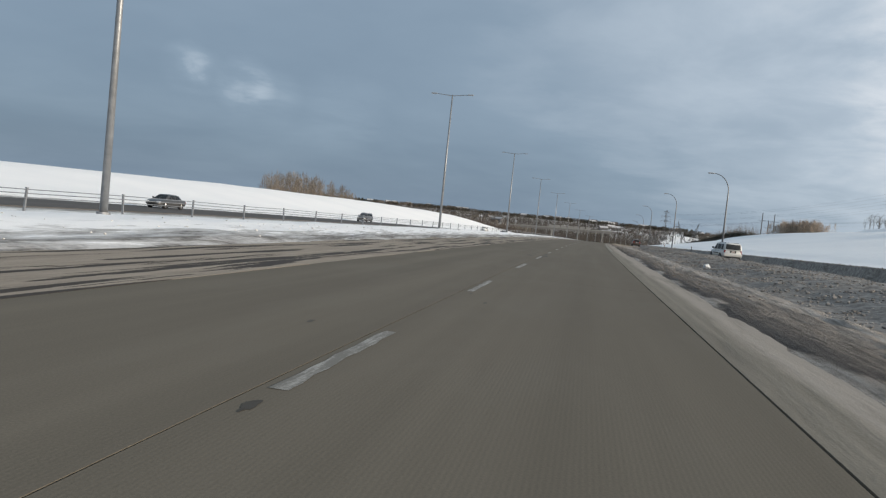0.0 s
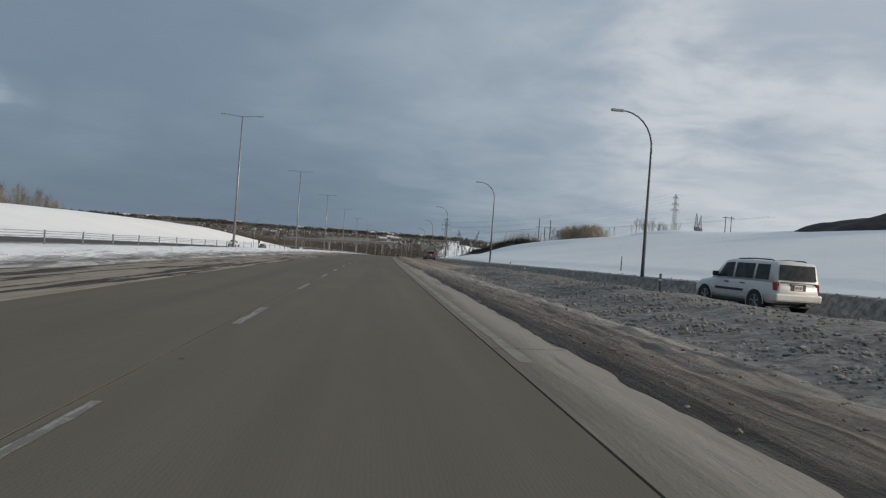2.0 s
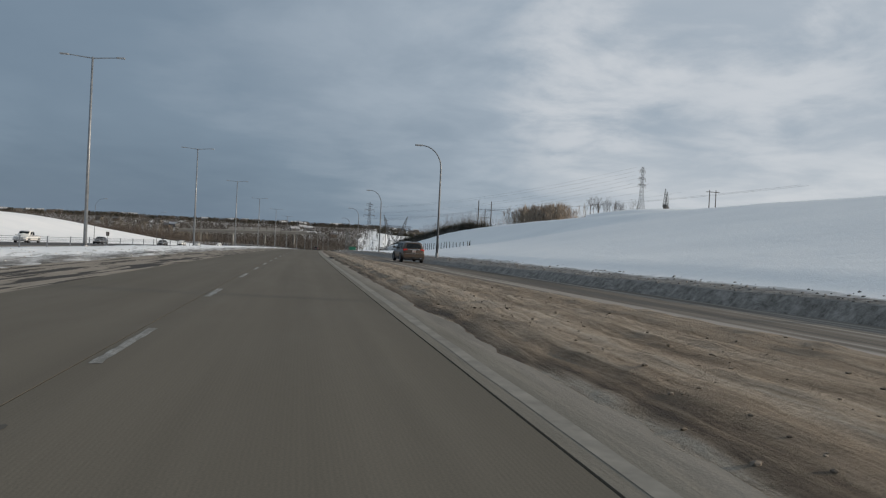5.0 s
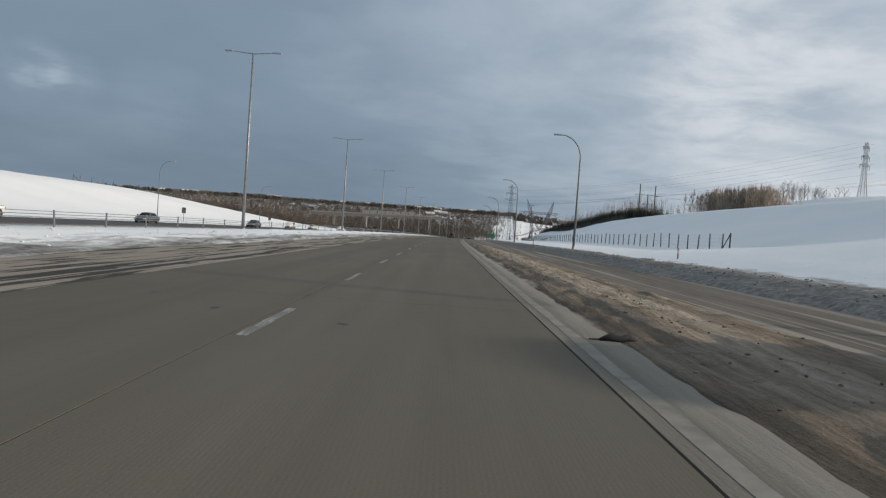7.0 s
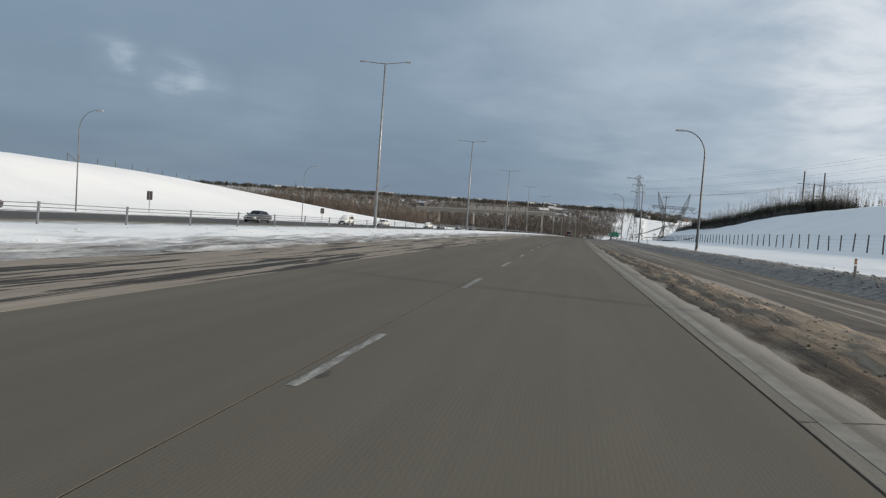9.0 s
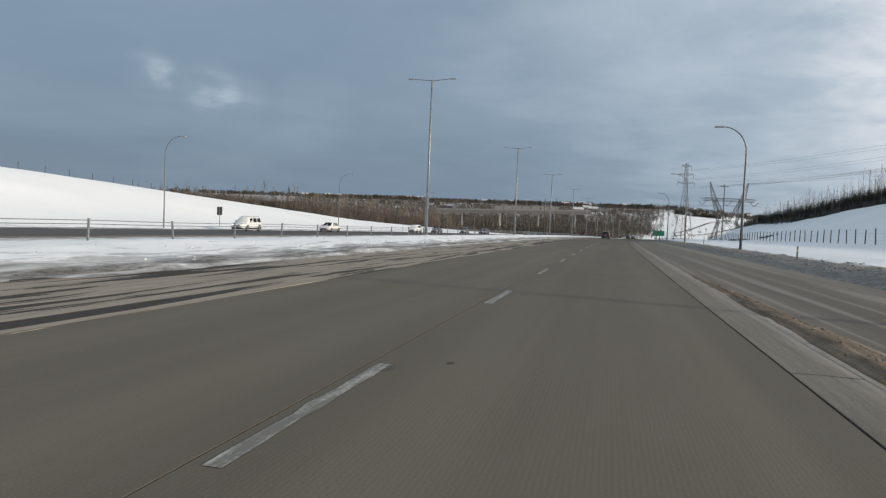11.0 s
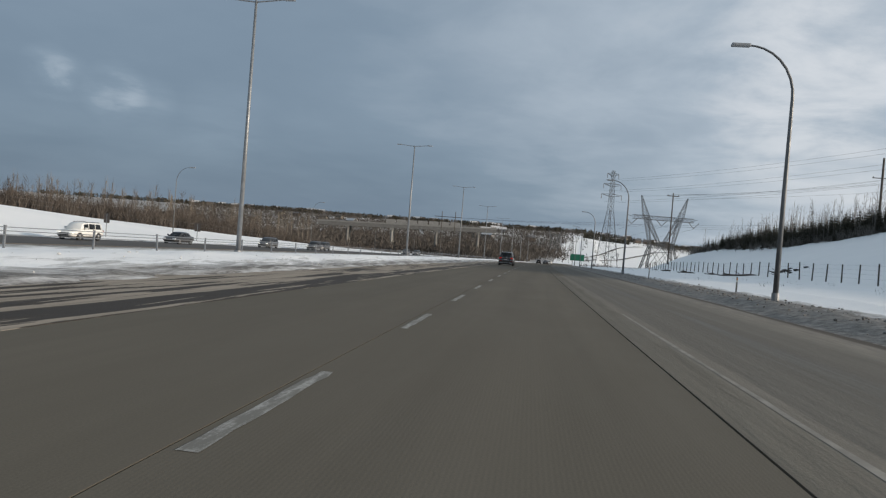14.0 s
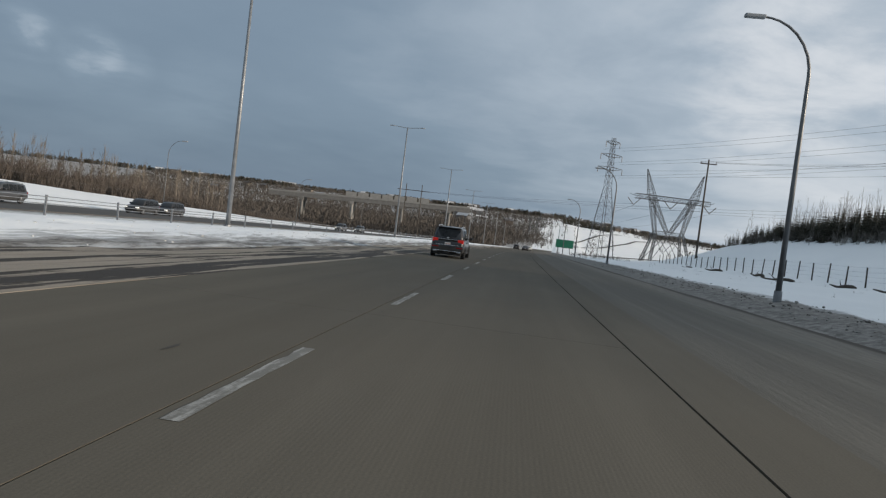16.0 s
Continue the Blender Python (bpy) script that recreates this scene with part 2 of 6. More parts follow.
def box(bm, x0, y0, z0, x1, y1, z1, bevel=0.0):
    r = bmesh.ops.create_cube(bm, size=1.0)["verts"]
    for v in r:
        v.co = Vector(((x0 + x1) / 2 + v.co.x * (x1 - x0), (y0 + y1) / 2 + v.co.y * (y1 - y0), (z0 + z1) / 2 + v.co.z * (z1 - z0)))
    if bevel:
        es = list({e for v in r for e in v.link_edges})
        bmesh.ops.bevel(bm, geom=es, offset=bevel, segments=2, affect="EDGES", profile=0.6)
    return r


def rod(bm, a, b, r0, r1=None, sides=8, caps=True):
    """A tapered rod from a to b."""
    a, b = Vector(a), Vector(b)
    r1 = r0 if r1 is None else r1
    d = (b - a).normalized()
    side = d.cross(Vector((0, 0, 1)) if abs(d.z) < 0.9 else Vector((0, 1, 0))).normalized()
    up = side.cross(d)
    rings = []
    for c, r in ((a, r0), (b, r1)):
        rings.append([bm.verts.new(c + r * (math.cos(k * math.tau / sides) * side + math.sin(k * math.tau / sides) * up)) for k in range(sides)])
    for k in range(sides):
        bm.faces.new((rings[0][k], rings[1][k], rings[1][(k + 1) % sides], rings[0][(k + 1) % sides]))
    if caps:
        bm.faces.new(rings[0])
        bm.faces.new(rings[1][::-1])


def tube(bm, points, radii, sides=8):
    """A bent tube through the points."""
    rings = []
    for i, c in enumerate(points):
        c = Vector(c)
        d = (Vector(points[min(i + 1, len(points) - 1)]) - Vector(points[max(i - 1, 0)])).normalized()
        side = d.cross(Vector((0, 1, 0)) if abs(d.y) < 0.8 else Vector((1, 0, 0))).normalized()
        up = side.cross(d)
        rings.append([bm.verts.new(c + radii[i] * (math.cos(k * math.tau / sides) * side + math.sin(k * math.tau / sides) * up)) for k in range(sides)])
    for a, b in zip(rings, rings[1:]):
        for k in range(sides):
            bm.faces.new((a[k], b[k], b[(k + 1) % sides], a[(k + 1) % sides]))
    bm.faces.new(rings[0])
    bm.faces.new(rings[-1][::-1])


def strip(name, s_list, left, right, cols, height, material, parent=None, rough=None, thick=0.0):
    """A sheet that follows the road between two offsets, with UVs in metres (along, across)."""
    verts, uvs, faces = [], [], []
    for s in s_list:
        a, b = left(s), right(s)
        for k in range(cols + 1):
            o = a + (b - a) * k / cols
            verts.append(spot(s, o, height(s, o)))
            uvs.append((s, o))
    n = cols + 1
    for i in range(len(s_list) - 1):
        for k in range(cols):
            faces.append((i * n + k, i * n + k + 1, (i + 1) * n + k + 1, (i + 1) * n + k))
    if thick:                                           # skirts down both sides and ends
        base = len(verts)
        rim = [i * n for i in range(len(s_list))], [i * n + cols for i in range(len(s_list))], list(range(n)), list(range((len(s_list) - 1) * n, len(s_list) * n))
        for flip, line in zip((1, 0, 0, 1), rim):
            start, m_ = len(verts), len(line)
            for drop in (0.0, thick):                   # own vertices, so that the top stays flat-shaded at its rim
                for i in line:
                    verts.append(verts[i] - Vector((0, 0, drop)))
                    uvs.append(uvs[i])
            for j in range(m_ - 1):
                q = (start + j, start + j + 1, start + m_ + j + 1, start + m_ + j)
                faces.append(q if not flip else q[::-1])
    me = bpy.data.meshes.new(name)
    me.from_pydata(verts, [], faces)
    layer = me.uv_layers.new(name="along")
    flat = np.array(uvs)[np.array([v for f in faces for v in f])]
    layer.data.foreach_set("uv", flat.ravel())
    me.materials.append(material)
    for p in me.polygons:
        p.use_smooth = True
    ob = new(name, me)
    if parent is not None:
        ob.parent = parent
    return ob

# ---- materials ----
class Mat:
    """A small builder of node materials."""

    def __init__(self, name, rough=0.6, metal=0.0, spec=0.5):
        self.mat = bpy.data.materials.new(name)
        self.mat.use_nodes = True
        self.t = self.mat.node_tree
        self.bsdf = self.t.nodes["Principled BSDF"]
        self.bsdf.inputs["Roughness"].default_value = rough
        self.bsdf.inputs["Metallic"].default_value = metal
        self.bsdf.inputs["Specular IOR Level"].default_value = spec

    def coords(self, kind="Object", scale=(1, 1, 1)):
        c = self.t.nodes.new("ShaderNodeTexCoord")
        m = self.t.nodes.new("ShaderNodeMapping")
        m.inputs["Scale"].default_value = scale
        self.t.links.new(c.outputs[kind], m.inputs[0])
        return m.outputs[0]

    def noise(self, vec, scale, detail=4.0, rough=0.55, distort=0.0):
        n = node(self.t, "ShaderNodeTexNoise", Scale=scale, Detail=detail, Roughness=rough, Distortion=distort)
        self.t.links.new(vec, n.inputs["Vector"])
        return n.outputs[0]

    def ramp(self, fac, *stops):
        r = self.t.nodes.new("ShaderNodeValToRGB")
        e = r.color_ramp.elements
        while len(e) > 1:
            e.remove(e[-1])
        for i, (pos, col) in enumerate(stops):
            q = e[0] if i == 0 else e.new(pos)
            q.position = pos
            q.color = (*col, 1) if not isinstance(col, (int, float)) else (col, col, col, 1)
        self.t.links.new(fac, r.inputs[0])
        return r.outputs[0]

    def mix(self, fac, a, b, mode="MIX"):
        m = self.t.nodes.new("ShaderNodeMixRGB")
        m.blend_type = mode
        for sock, v in zip(m.inputs, (fac, a, b)):
            if isinstance(v, (int, float)):
                sock.default_value = v if sock.type == "VALUE" else (v, v, v, 1)
            elif isinstance(v, tuple):
                sock.default_value = (*v, 1)
            else:
                self.t.links.new(v, sock)
        return m.outputs[0]

    def math(self, op, a, b=0.0, clamp=False):
        m = self.t.nodes.new("ShaderNodeMath")
        m.operation, m.use_clamp = op, clamp
        for sock, v in zip(m.inputs, (a, b)):
            if isinstance(v, (int, float)):
                sock.default_value = v
            else:
                self.t.links.new(v, sock)
        return m.outputs[0]

    def split(self, vec):
        n = self.t.nodes.new("ShaderNodeSeparateXYZ")
        self.t.links.new(vec, n.inputs[0])
        return n.outputs

    def color(self, v):
        if isinstance(v, tuple):
            self.bsdf.inputs["Base Color"].default_value = (*v, 1)
        else:
            self.t.links.new(v, self.bsdf.inputs["Base Color"])
        return self

    def rough(self, v):
        self.t.links.new(v, self.bsdf.inputs["Roughness"])
        return self

    def bump(self, v, strength=0.3, distance=0.02):
        b = node(self.t, "ShaderNodeBump", Strength=strength, Distance=distance)
        self.t.links.new(v, b.inputs["Height"])
        self.t.links.new(b.outputs[0], self.bsdf.inputs["Normal"])
        return self


def simple(name, col, rough=0.5, metal=0.0, vary=0.15, scale=6.0, spec=0.5, bump=0.0):
    m = Mat(name, rough, metal, spec)
    v = m.coords()
    n = m.noise(v, scale, 5)
    lo = tuple(c * (1 - vary) for c in col)
    hi = tuple(min(1, c * (1 + vary)) for c in col)
    m.color(m.ramp(n, (0.3, lo), (0.7, hi)))
    m.rough(m.ramp(m.noise(v, scale * 2.3, 3), (0.3, max(0.02, rough - 0.08)), (0.7, min(1, rough + 0.08))))
    if bump:
        m.bump(n, bump, 0.01)
    return m.mat


def snow_material():
    m = Mat("snow", 0.75, spec=0.3)
    v = m.coords()
    uv = m.coords("UV")
    big = m.noise(v, 0.05, 6, 0.6)
    mid = m.noise(v, 0.6, 5, 0.6)
    grain = m.noise(v, 9.0, 4, 0.7)
    clean = m.mix(m.ramp(big, (0.35, 0.0), (0.7, 1.0)), (0.82, 0.83, 0.84), (0.89, 0.89, 0.89))
    dirty = m.mix(m.ramp(m.noise(v, 3.2, 7, 0.78), (0.38, 0.0), (0.64, 1.0)), (0.080, 0.073, 0.065), (0.285, 0.268, 0.247))
    # grit thrown from the lanes lies on the verges beside the roads
    layer = m.t.nodes.new("ShaderNodeUVMap")
    layer.uv_map = "grit"
    grit_ = m.split(layer.outputs[0])[0]
    edge = m.noise(m.coords("UV", (0.35, 1.6, 1)), 1.0, 8, 0.72, 0.4)
    m.color(m.mix(m.ramp(m.math("ADD", grit_, m.math("MULTIPLY", m.math("SUBTRACT", edge, 0.5), 1.5)), (0.30, 0.0), (0.42, 0.45), (0.72, 1.0)), clean, dirty))
    h = m.math("ADD", m.math("MULTIPLY", mid, 1.0), m.math("MULTIPLY", grain, 0.25))
    m.bump(h, 0.5, 0.16)
    return m.mat


def lane_material(name, base, streak, worn=False):
    m = Mat(name, 0.9, spec=0.18)
    uv = m.coords("UV")
    long_ = m.noise(m.coords("UV", (0.03, 1.3, 1)), 1.0, 5, 0.6)
    blot = m.noise(m.coords("UV", (0.25, 0.8, 1)), 1.0, 6, 0.6, 0.3)
    grain = m.noise(uv, 55.0, 3, 0.7)
    speck = m.noise(uv, 14.0, 4, 0.7)
    broad = m.noise(m.coords("UV", (0.02, 0.16, 1)), 1.0, 5, 0.6, 0.4)
    dark = tuple(c * 0.86 for c in base)
    light = tuple(c * 1.12 for c in base)
    col = m.mix(m.ramp(long_, (0.32, 0.0), (0.68, 1.0)), dark, light)
    col = m.mix(m.math("MULTIPLY", m.ramp(blot, (0.5, 0.0), (0.75, 1.0)), 0.35), col, streak)
    col = m.mix(0.30, col, m.ramp(grain, (0.3, tuple(c * 0.55 for c in base)), (0.7, tuple(c * 1.4 for c in base))))
    col = m.mix(m.math("MULTIPLY", m.ramp(speck, (0.64, 0.0), (0.72, 1.0)), 0.25), col, tuple(c * 0.5 for c in base))
    col = m.mix(m.ramp(broad, (0.40, 0.34), (0.56, 0.0)), col, tuple(c * 0.74 for c in base))
    # polished wheel tracks, two in each lane, and oil in the middle
    o = m.split(uv)[1]
    track = m.math("COSINE", m.math("MULTIPLY", m.math("ADD", o, 0.05), math.tau / 1.86))
    col = m.mix(m.math("MULTIPLY", m.ramp(m.math("MULTIPLY_ADD", track, 0.5), (0.25, 0.0), (0.9, 1.0)), 0.10), col, tuple(c * 0.62 for c in base))
    if worn:                                              # paving colour is paler at first and darkens further on
        tone = m.ramp(m.math("DIVIDE", m.split(uv)[0], 500.0), (0.0, 1.0), (0.66, 0.98), (0.80, 0.88), (0.92, 0.78), (1.0, 0.76))
        col = m.mix(1.0, col, tone, "MULTIPLY")
    m.color(col)
    m.rough(m.ramp(blot, (0.35, 0.95), (0.75, 0.86)))
    # fine tined grooves across the concrete
    wave = m.t.nodes.new("ShaderNodeTexWave")
    wave.wave_type, wave.bands_direction = "BANDS", "Y"
    wave.inputs["Scale"].default_value = 9.0
    wave.inputs["Distortion"].default_value = 0.6
    m.t.links.new(uv, wave.inputs["Vector"])
    h = m.math("ADD", m.math("MULTIPLY", wave.outputs[1], 0.35), grain)
    m.bump(h, 0.14, 0.005)
    return m.mat


def salted_material(name, pale, mid, dark, wet_from=0.55, wet_to=0.62, stretch=0.09, band=0.0, lines=0.0, fray=1.0):
    """Road edge caked with dried salt and grit, with long wet streaks where it has melted."""
    m = Mat(name, 0.9, spec=0.2)
    uv = m.coords("UV")
    streak = m.noise(m.coords("UV", (stretch, fray, 1)), 1.6, 6, 0.62, 0.5)
    fine = m.noise(m.coords("UV", (stretch * 3, 2.6, 1)), 1.6, 5, 0.6, 0.3)
    grain = m.noise(uv, 26.0, 4, 0.7)
    body = m.mix(m.ramp(fine, (0.3, 0.0), (0.7, 1.0)), mid, pale)
    body = m.mix(0.28, body, m.ramp(grain, (0.3, tuple(c * 0.55 for c in mid)), (0.7, pale)))
    if band:                                              # the melt line that runs beside the lane
        o = m.split(uv)[1]
        run = m.ramp(m.math("DIVIDE", o, -12.0), (0.476, 0.0), (0.486, 0.0), (0.492, 1.0), (0.545, 1.0), (0.575, 0.0), (0.70, 0.12), (0.78, 0.0))
        along = m.ramp(m.math("DIVIDE", m.split(uv)[0], 500.0), (0.0, 0.4), (0.62, 0.3), (0.76, 1.0))
        streak = m.math("ADD", streak, m.math("MULTIPLY", m.math("MULTIPLY", run, along), band))
    if lines:                                             # thin pale lines of dust drawn out along the lane
        thin = m.noise(m.coords("UV", (0.010, 3.6, 1)), 1.0, 5, 0.62)
        body = m.mix(m.math("MULTIPLY", m.ramp(thin, (0.50, 0.0), (0.66, 1.0)), lines), body, tuple(min(1, c * 1.35) for c in pale))
    if lines:                                             # the strip grows cleaner further on
        body = m.mix(1.0, body, m.ramp(m.math("DIVIDE", m.split(uv)[0], 500.0), (0.58, 1.0), (0.70, 0.84), (0.86, 0.62)), "MULTIPLY")
    if lines:                                             # a pale crust of salt along the outer rim
        rim = m.ramp(m.math("ADD", m.math("DIVIDE", m.split(uv)[1], 4.0), m.math("MULTIPLY", m.math("SUBTRACT", streak, 0.5), 0.22)), (0.57, 0.0), (0.64, 0.8))
        where = m.ramp(m.math("DIVIDE", m.split(uv)[0], 500.0), (0.20, 0.8), (0.26, 0.35), (0.38, 0.45), (0.44, 1.0), (0.60, 0.9), (0.70, 0.2))
        body = m.mix(m.math("MULTIPLY", rim, where), body, (0.36, 0.325, 0.290))
    wet = m.ramp(streak, (wet_from, 0.0), (wet_to, 1.0))
    m.color(m.mix(wet, body, dark))
    m.rough(m.ramp(streak, (wet_from, 0.95), (wet_to + 0.02, 0.72)))
    m.bump(m.math("ADD", m.math("MULTIPLY", grain, 0.5), m.math("MULTIPLY", fine, 1.5)), 0.5, 0.02)
    return m.mat


def dirt_material():
    """Brown slush and grit: a wet band by the lane, then ruts, crusts and clods."""
    m = Mat("gritty_slush", 0.92, spec=0.15)
    uv = m.coords("UV")
    wob = m.noise(m.coords("UV", (0.16, 0.5, 1)), 1.0, 4, 0.6)
    track = m.noise(m.coords("UV", (0.16, 3.4, 1)), 1.6, 9, 0.74, 0.5)
    clod = m.noise(m.coords("UV", (0.7, 1.3, 1)), 2.6, 8, 0.74)
    fine = m.noise(uv, 8.0, 6, 0.75)
    grain = m.noise(uv, 26.0, 4, 0.75)
    o = m.math("ADD", m.split(uv)[1], m.math("MULTIPLY", m.math("SUBTRACT", wob, 0.5), 2.2))
    o = m.math("SUBTRACT", o, m.math("MULTIPLY", m.ramp(m.math("DIVIDE", m.split(uv)[0], 200.0), (0.50, 1.0), (0.60, 0.0)), 0.45))
    band = m.ramp(m.math("DIVIDE", o, 12.0), (0.19, 1.0), (0.212, 0.95), (0.228, 0.16), (0.265, 0.42), (0.31, 0.60), (0.38, 0.78), (0.43, 0.45), (0.50, 0.66), (0.56, 0.45), (0.68, 0.70), (0.80, 0.6))
    early = m.math("MULTIPLY", m.ramp(m.math("DIVIDE", m.split(uv)[0], 200.0), (0.42, 1.0), (0.62, 0.0)), m.ramp(m.math("DIVIDE", o, 12.0), (0.33, 1.0), (0.40, 0.0)))
    band = m.math("SUBTRACT", band, m.math("MULTIPLY", early, 0.34))
    f = m.math("ADD", m.math("MULTIPLY", band, 0.42), m.math("ADD", m.math("MULTIPLY", track, 0.74), m.math("MULTIPLY", fine, 0.14)))
    col = m.ramp(f, (0.36, (0.058, 0.045, 0.037)), (0.47, (0.112, 0.088, 0.070)), (0.57, (0.215, 0.178, 0.142)), (0.69, (0.33, 0.285, 0.235)), (0.84, (0.50, 0.46, 0.41)))
    col = m.mix(m.ramp(clod, (0.52, 0.0), (0.68, 0.45)), col, (0.075, 0.061, 0.049))
    col = m.mix(m.ramp(grain, (0.54, 0.0), (0.74, 0.5)), col, (0.05, 0.042, 0.035))
    grey = m.t.nodes.new("ShaderNodeRGBToBW")
    m.t.links.new(col, grey.inputs[0])
    col = m.mix(m.math("MULTIPLY", m.ramp(m.math("DIVIDE", m.split(uv)[0], 200.0), (0.48, 1.0), (0.66, 0.25)), 0.6), col, m.mix(1.0, grey.outputs[0], (1.02, 0.99, 0.96), "MULTIPLY"))
    tan = m.ramp(m.math("DIVIDE", m.split(uv)[0], 200.0), (0.50, (1, 1, 1)), (0.66, (0.88, 0.825, 0.755)))
    m.color(m.mix(1.0, col, tan, "MULTIPLY"))
    m.rough(m.ramp(f, (0.42, 0.70), (0.6, 0.95)))
    m.bump(m.math("ADD", m.math("ADD", clod, m.math("MULTIPLY", track, 0.9)), m.math("MULTIPLY", grain, 0.3)), 1.0, 0.09)
    return m.mat


def ramp_material():
    """Entrance ramp: brown slush film with pale salt streaks and wet wheel tracks; cleaner where it joins the lanes."""
    m = Mat("slushy_ramp", 0.85, spec=0.25)
    uv = m.coords("UV")
    s_, o_ = m.split(uv)[:2]
    long_ = m.noise(m.coords("UV", (0.022, 1.5, 1)), 1.0, 5, 0.62, 0.3)
    wide = m.noise(m.coords("UV", (0.04, 0.55, 1)), 1.0, 5, 0.6, 0.5)
    fine = m.noise(m.coords("UV", (0.5, 4.0, 1)), 1.5, 5, 0.65)
    grain = m.noise(uv, 24.0, 4, 0.7)
    slush = m.ramp(m.math("ADD", m.math("MULTIPLY", wide, 0.6), m.math("MULTIPLY", fine, 0.4)), (0.34, (0.066, 0.058, 0.050)), (0.46, (0.118, 0.102, 0.084)), (0.60, (0.170, 0.148, 0.122)), (0.72, (0.21, 0.188, 0.16)))
    slush = m.mix(m.ramp(long_, (0.53, 0.0), (0.58, 0.85)), slush, (0.33, 0.30, 0.265))
    slush = m.mix(m.ramp(long_, (0.36, 0.85), (0.43, 0.0)), slush, (0.052, 0.045, 0.038))
    clean = m.mix(m.ramp(long_, (0.32, 0.0), (0.68, 1.0)), (0.112, 0.103, 0.088), (0.160, 0.149, 0.130))
    rim = m.ramp(m.math("DIVIDE", m.math("ADD", o_, m.math("MULTIPLY", wide, 1.2)), 10.0), (0.64, 0.0), (0.74, 1.0), (0.80, 1.0), (0.83, 0.15))
    clean = m.mix(m.math("MULTIPLY", rim, m.ramp(fine, (0.35, 0.25), (0.6, 0.9))), clean, (0.235, 0.215, 0.185))
    clean = m.mix(m.ramp(long_, (0.58, 0.0), (0.70, 0.35)), clean, (0.20, 0.185, 0.16))
    gutter = m.ramp(m.math("DIVIDE", m.math("ADD", o_, m.math("MULTIPLY", wide, 1.0)), 10.0), (0.79, 0.0), (0.81, 0.85))
    clean = m.mix(gutter, clean, (0.062, 0.052, 0.044))
    clean = m.mix(1.0, clean, m.ramp(m.math("DIVIDE", s_, 500.0), (0.74, 1.0), (0.92, 0.88)), "MULTIPLY")
    col = m.mix(m.ramp(m.math("DIVIDE", s_, 500.0), (0.52, 0.0), (0.68, 1.0)), slush, clean)
    col = m.mix(m.math("MULTIPLY", m.ramp(m.math("DIVIDE", s_, 500.0), (0.19, 1.0), (0.30, 0.0)), m.ramp(long_, (0.44, 0.0), (0.53, 0.85))), col, (0.46, 0.45, 0.44))
    col = m.mix(0.25, col, m.mix(1.0, col, m.ramp(grain, (0.3, 0.5), (0.7, 1.0)), "MULTIPLY"))
    m.color(col)
    m.rough(m.ramp(long_, (0.30, 0.6), (0.45, 0.92)))
    m.bump(m.math("ADD", m.math("MULTIPLY", fine, 1.2), m.math("MULTIPLY", grain, 0.5)), 0.5, 0.02)
    return m.mat


SNOW = snow_material()
LANE = lane_material("traffic_concrete", (0.139, 0.124, 0.100), (0.172, 0.156, 0.130), True)
RAMP = ramp_material()
FAR_LANE = lane_material("far_asphalt", (0.10, 0.097, 0.095), (0.16, 0.155, 0.15))
SALT = salted_material("salted_edge", (0.212, 0.196, 0.166), (0.160, 0.146, 0.121), (0.122, 0.111, 0.092), 0.54, 0.74, lines=0.32)
SHOULDER = salted_material("icy_shoulder", (0.37, 0.325, 0.270), (0.215, 0.184, 0.150), (0.046, 0.038, 0.031), 0.535, 0.552, 0.075, 0.13, fray=1.5)
DIRT = dirt_material()
GALV = simple("galvanised_steel", (0.26, 0.27, 0.28), 0.5, 0.6, 0.18, 3.0)
DARK_STEEL = simple("weathered_steel", (0.16, 0.165, 0.17), 0.5, 0.6, 0.2, 2.0)
LAMP_HEAD = simple("lamp_housing", (0.30, 0.31, 0.32), 0.5, 0.2)
WOOD = simple("grey_weathered_wood", (0.075, 0.062, 0.05), 0.9, 0, 0.35, 8.0, bump=0.4)
RUBBER = simple("tyre_rubber", (0.022, 0.022, 0.023), 0.85, 0, 0.3, 20)
FAINT_LINE = simple("faint_edge_line", (0.208, 0.196, 0.170), 0.88, 0, 0.25, 3.0)
DUST_LINE = simple("dusty_edge_line", (0.205, 0.193, 0.170), 0.85, 0, 0.25, 3.0)
JOINT = simple("joint_sealant", (0.03, 0.028, 0.026), 0.9, 0, 0.3, 10)

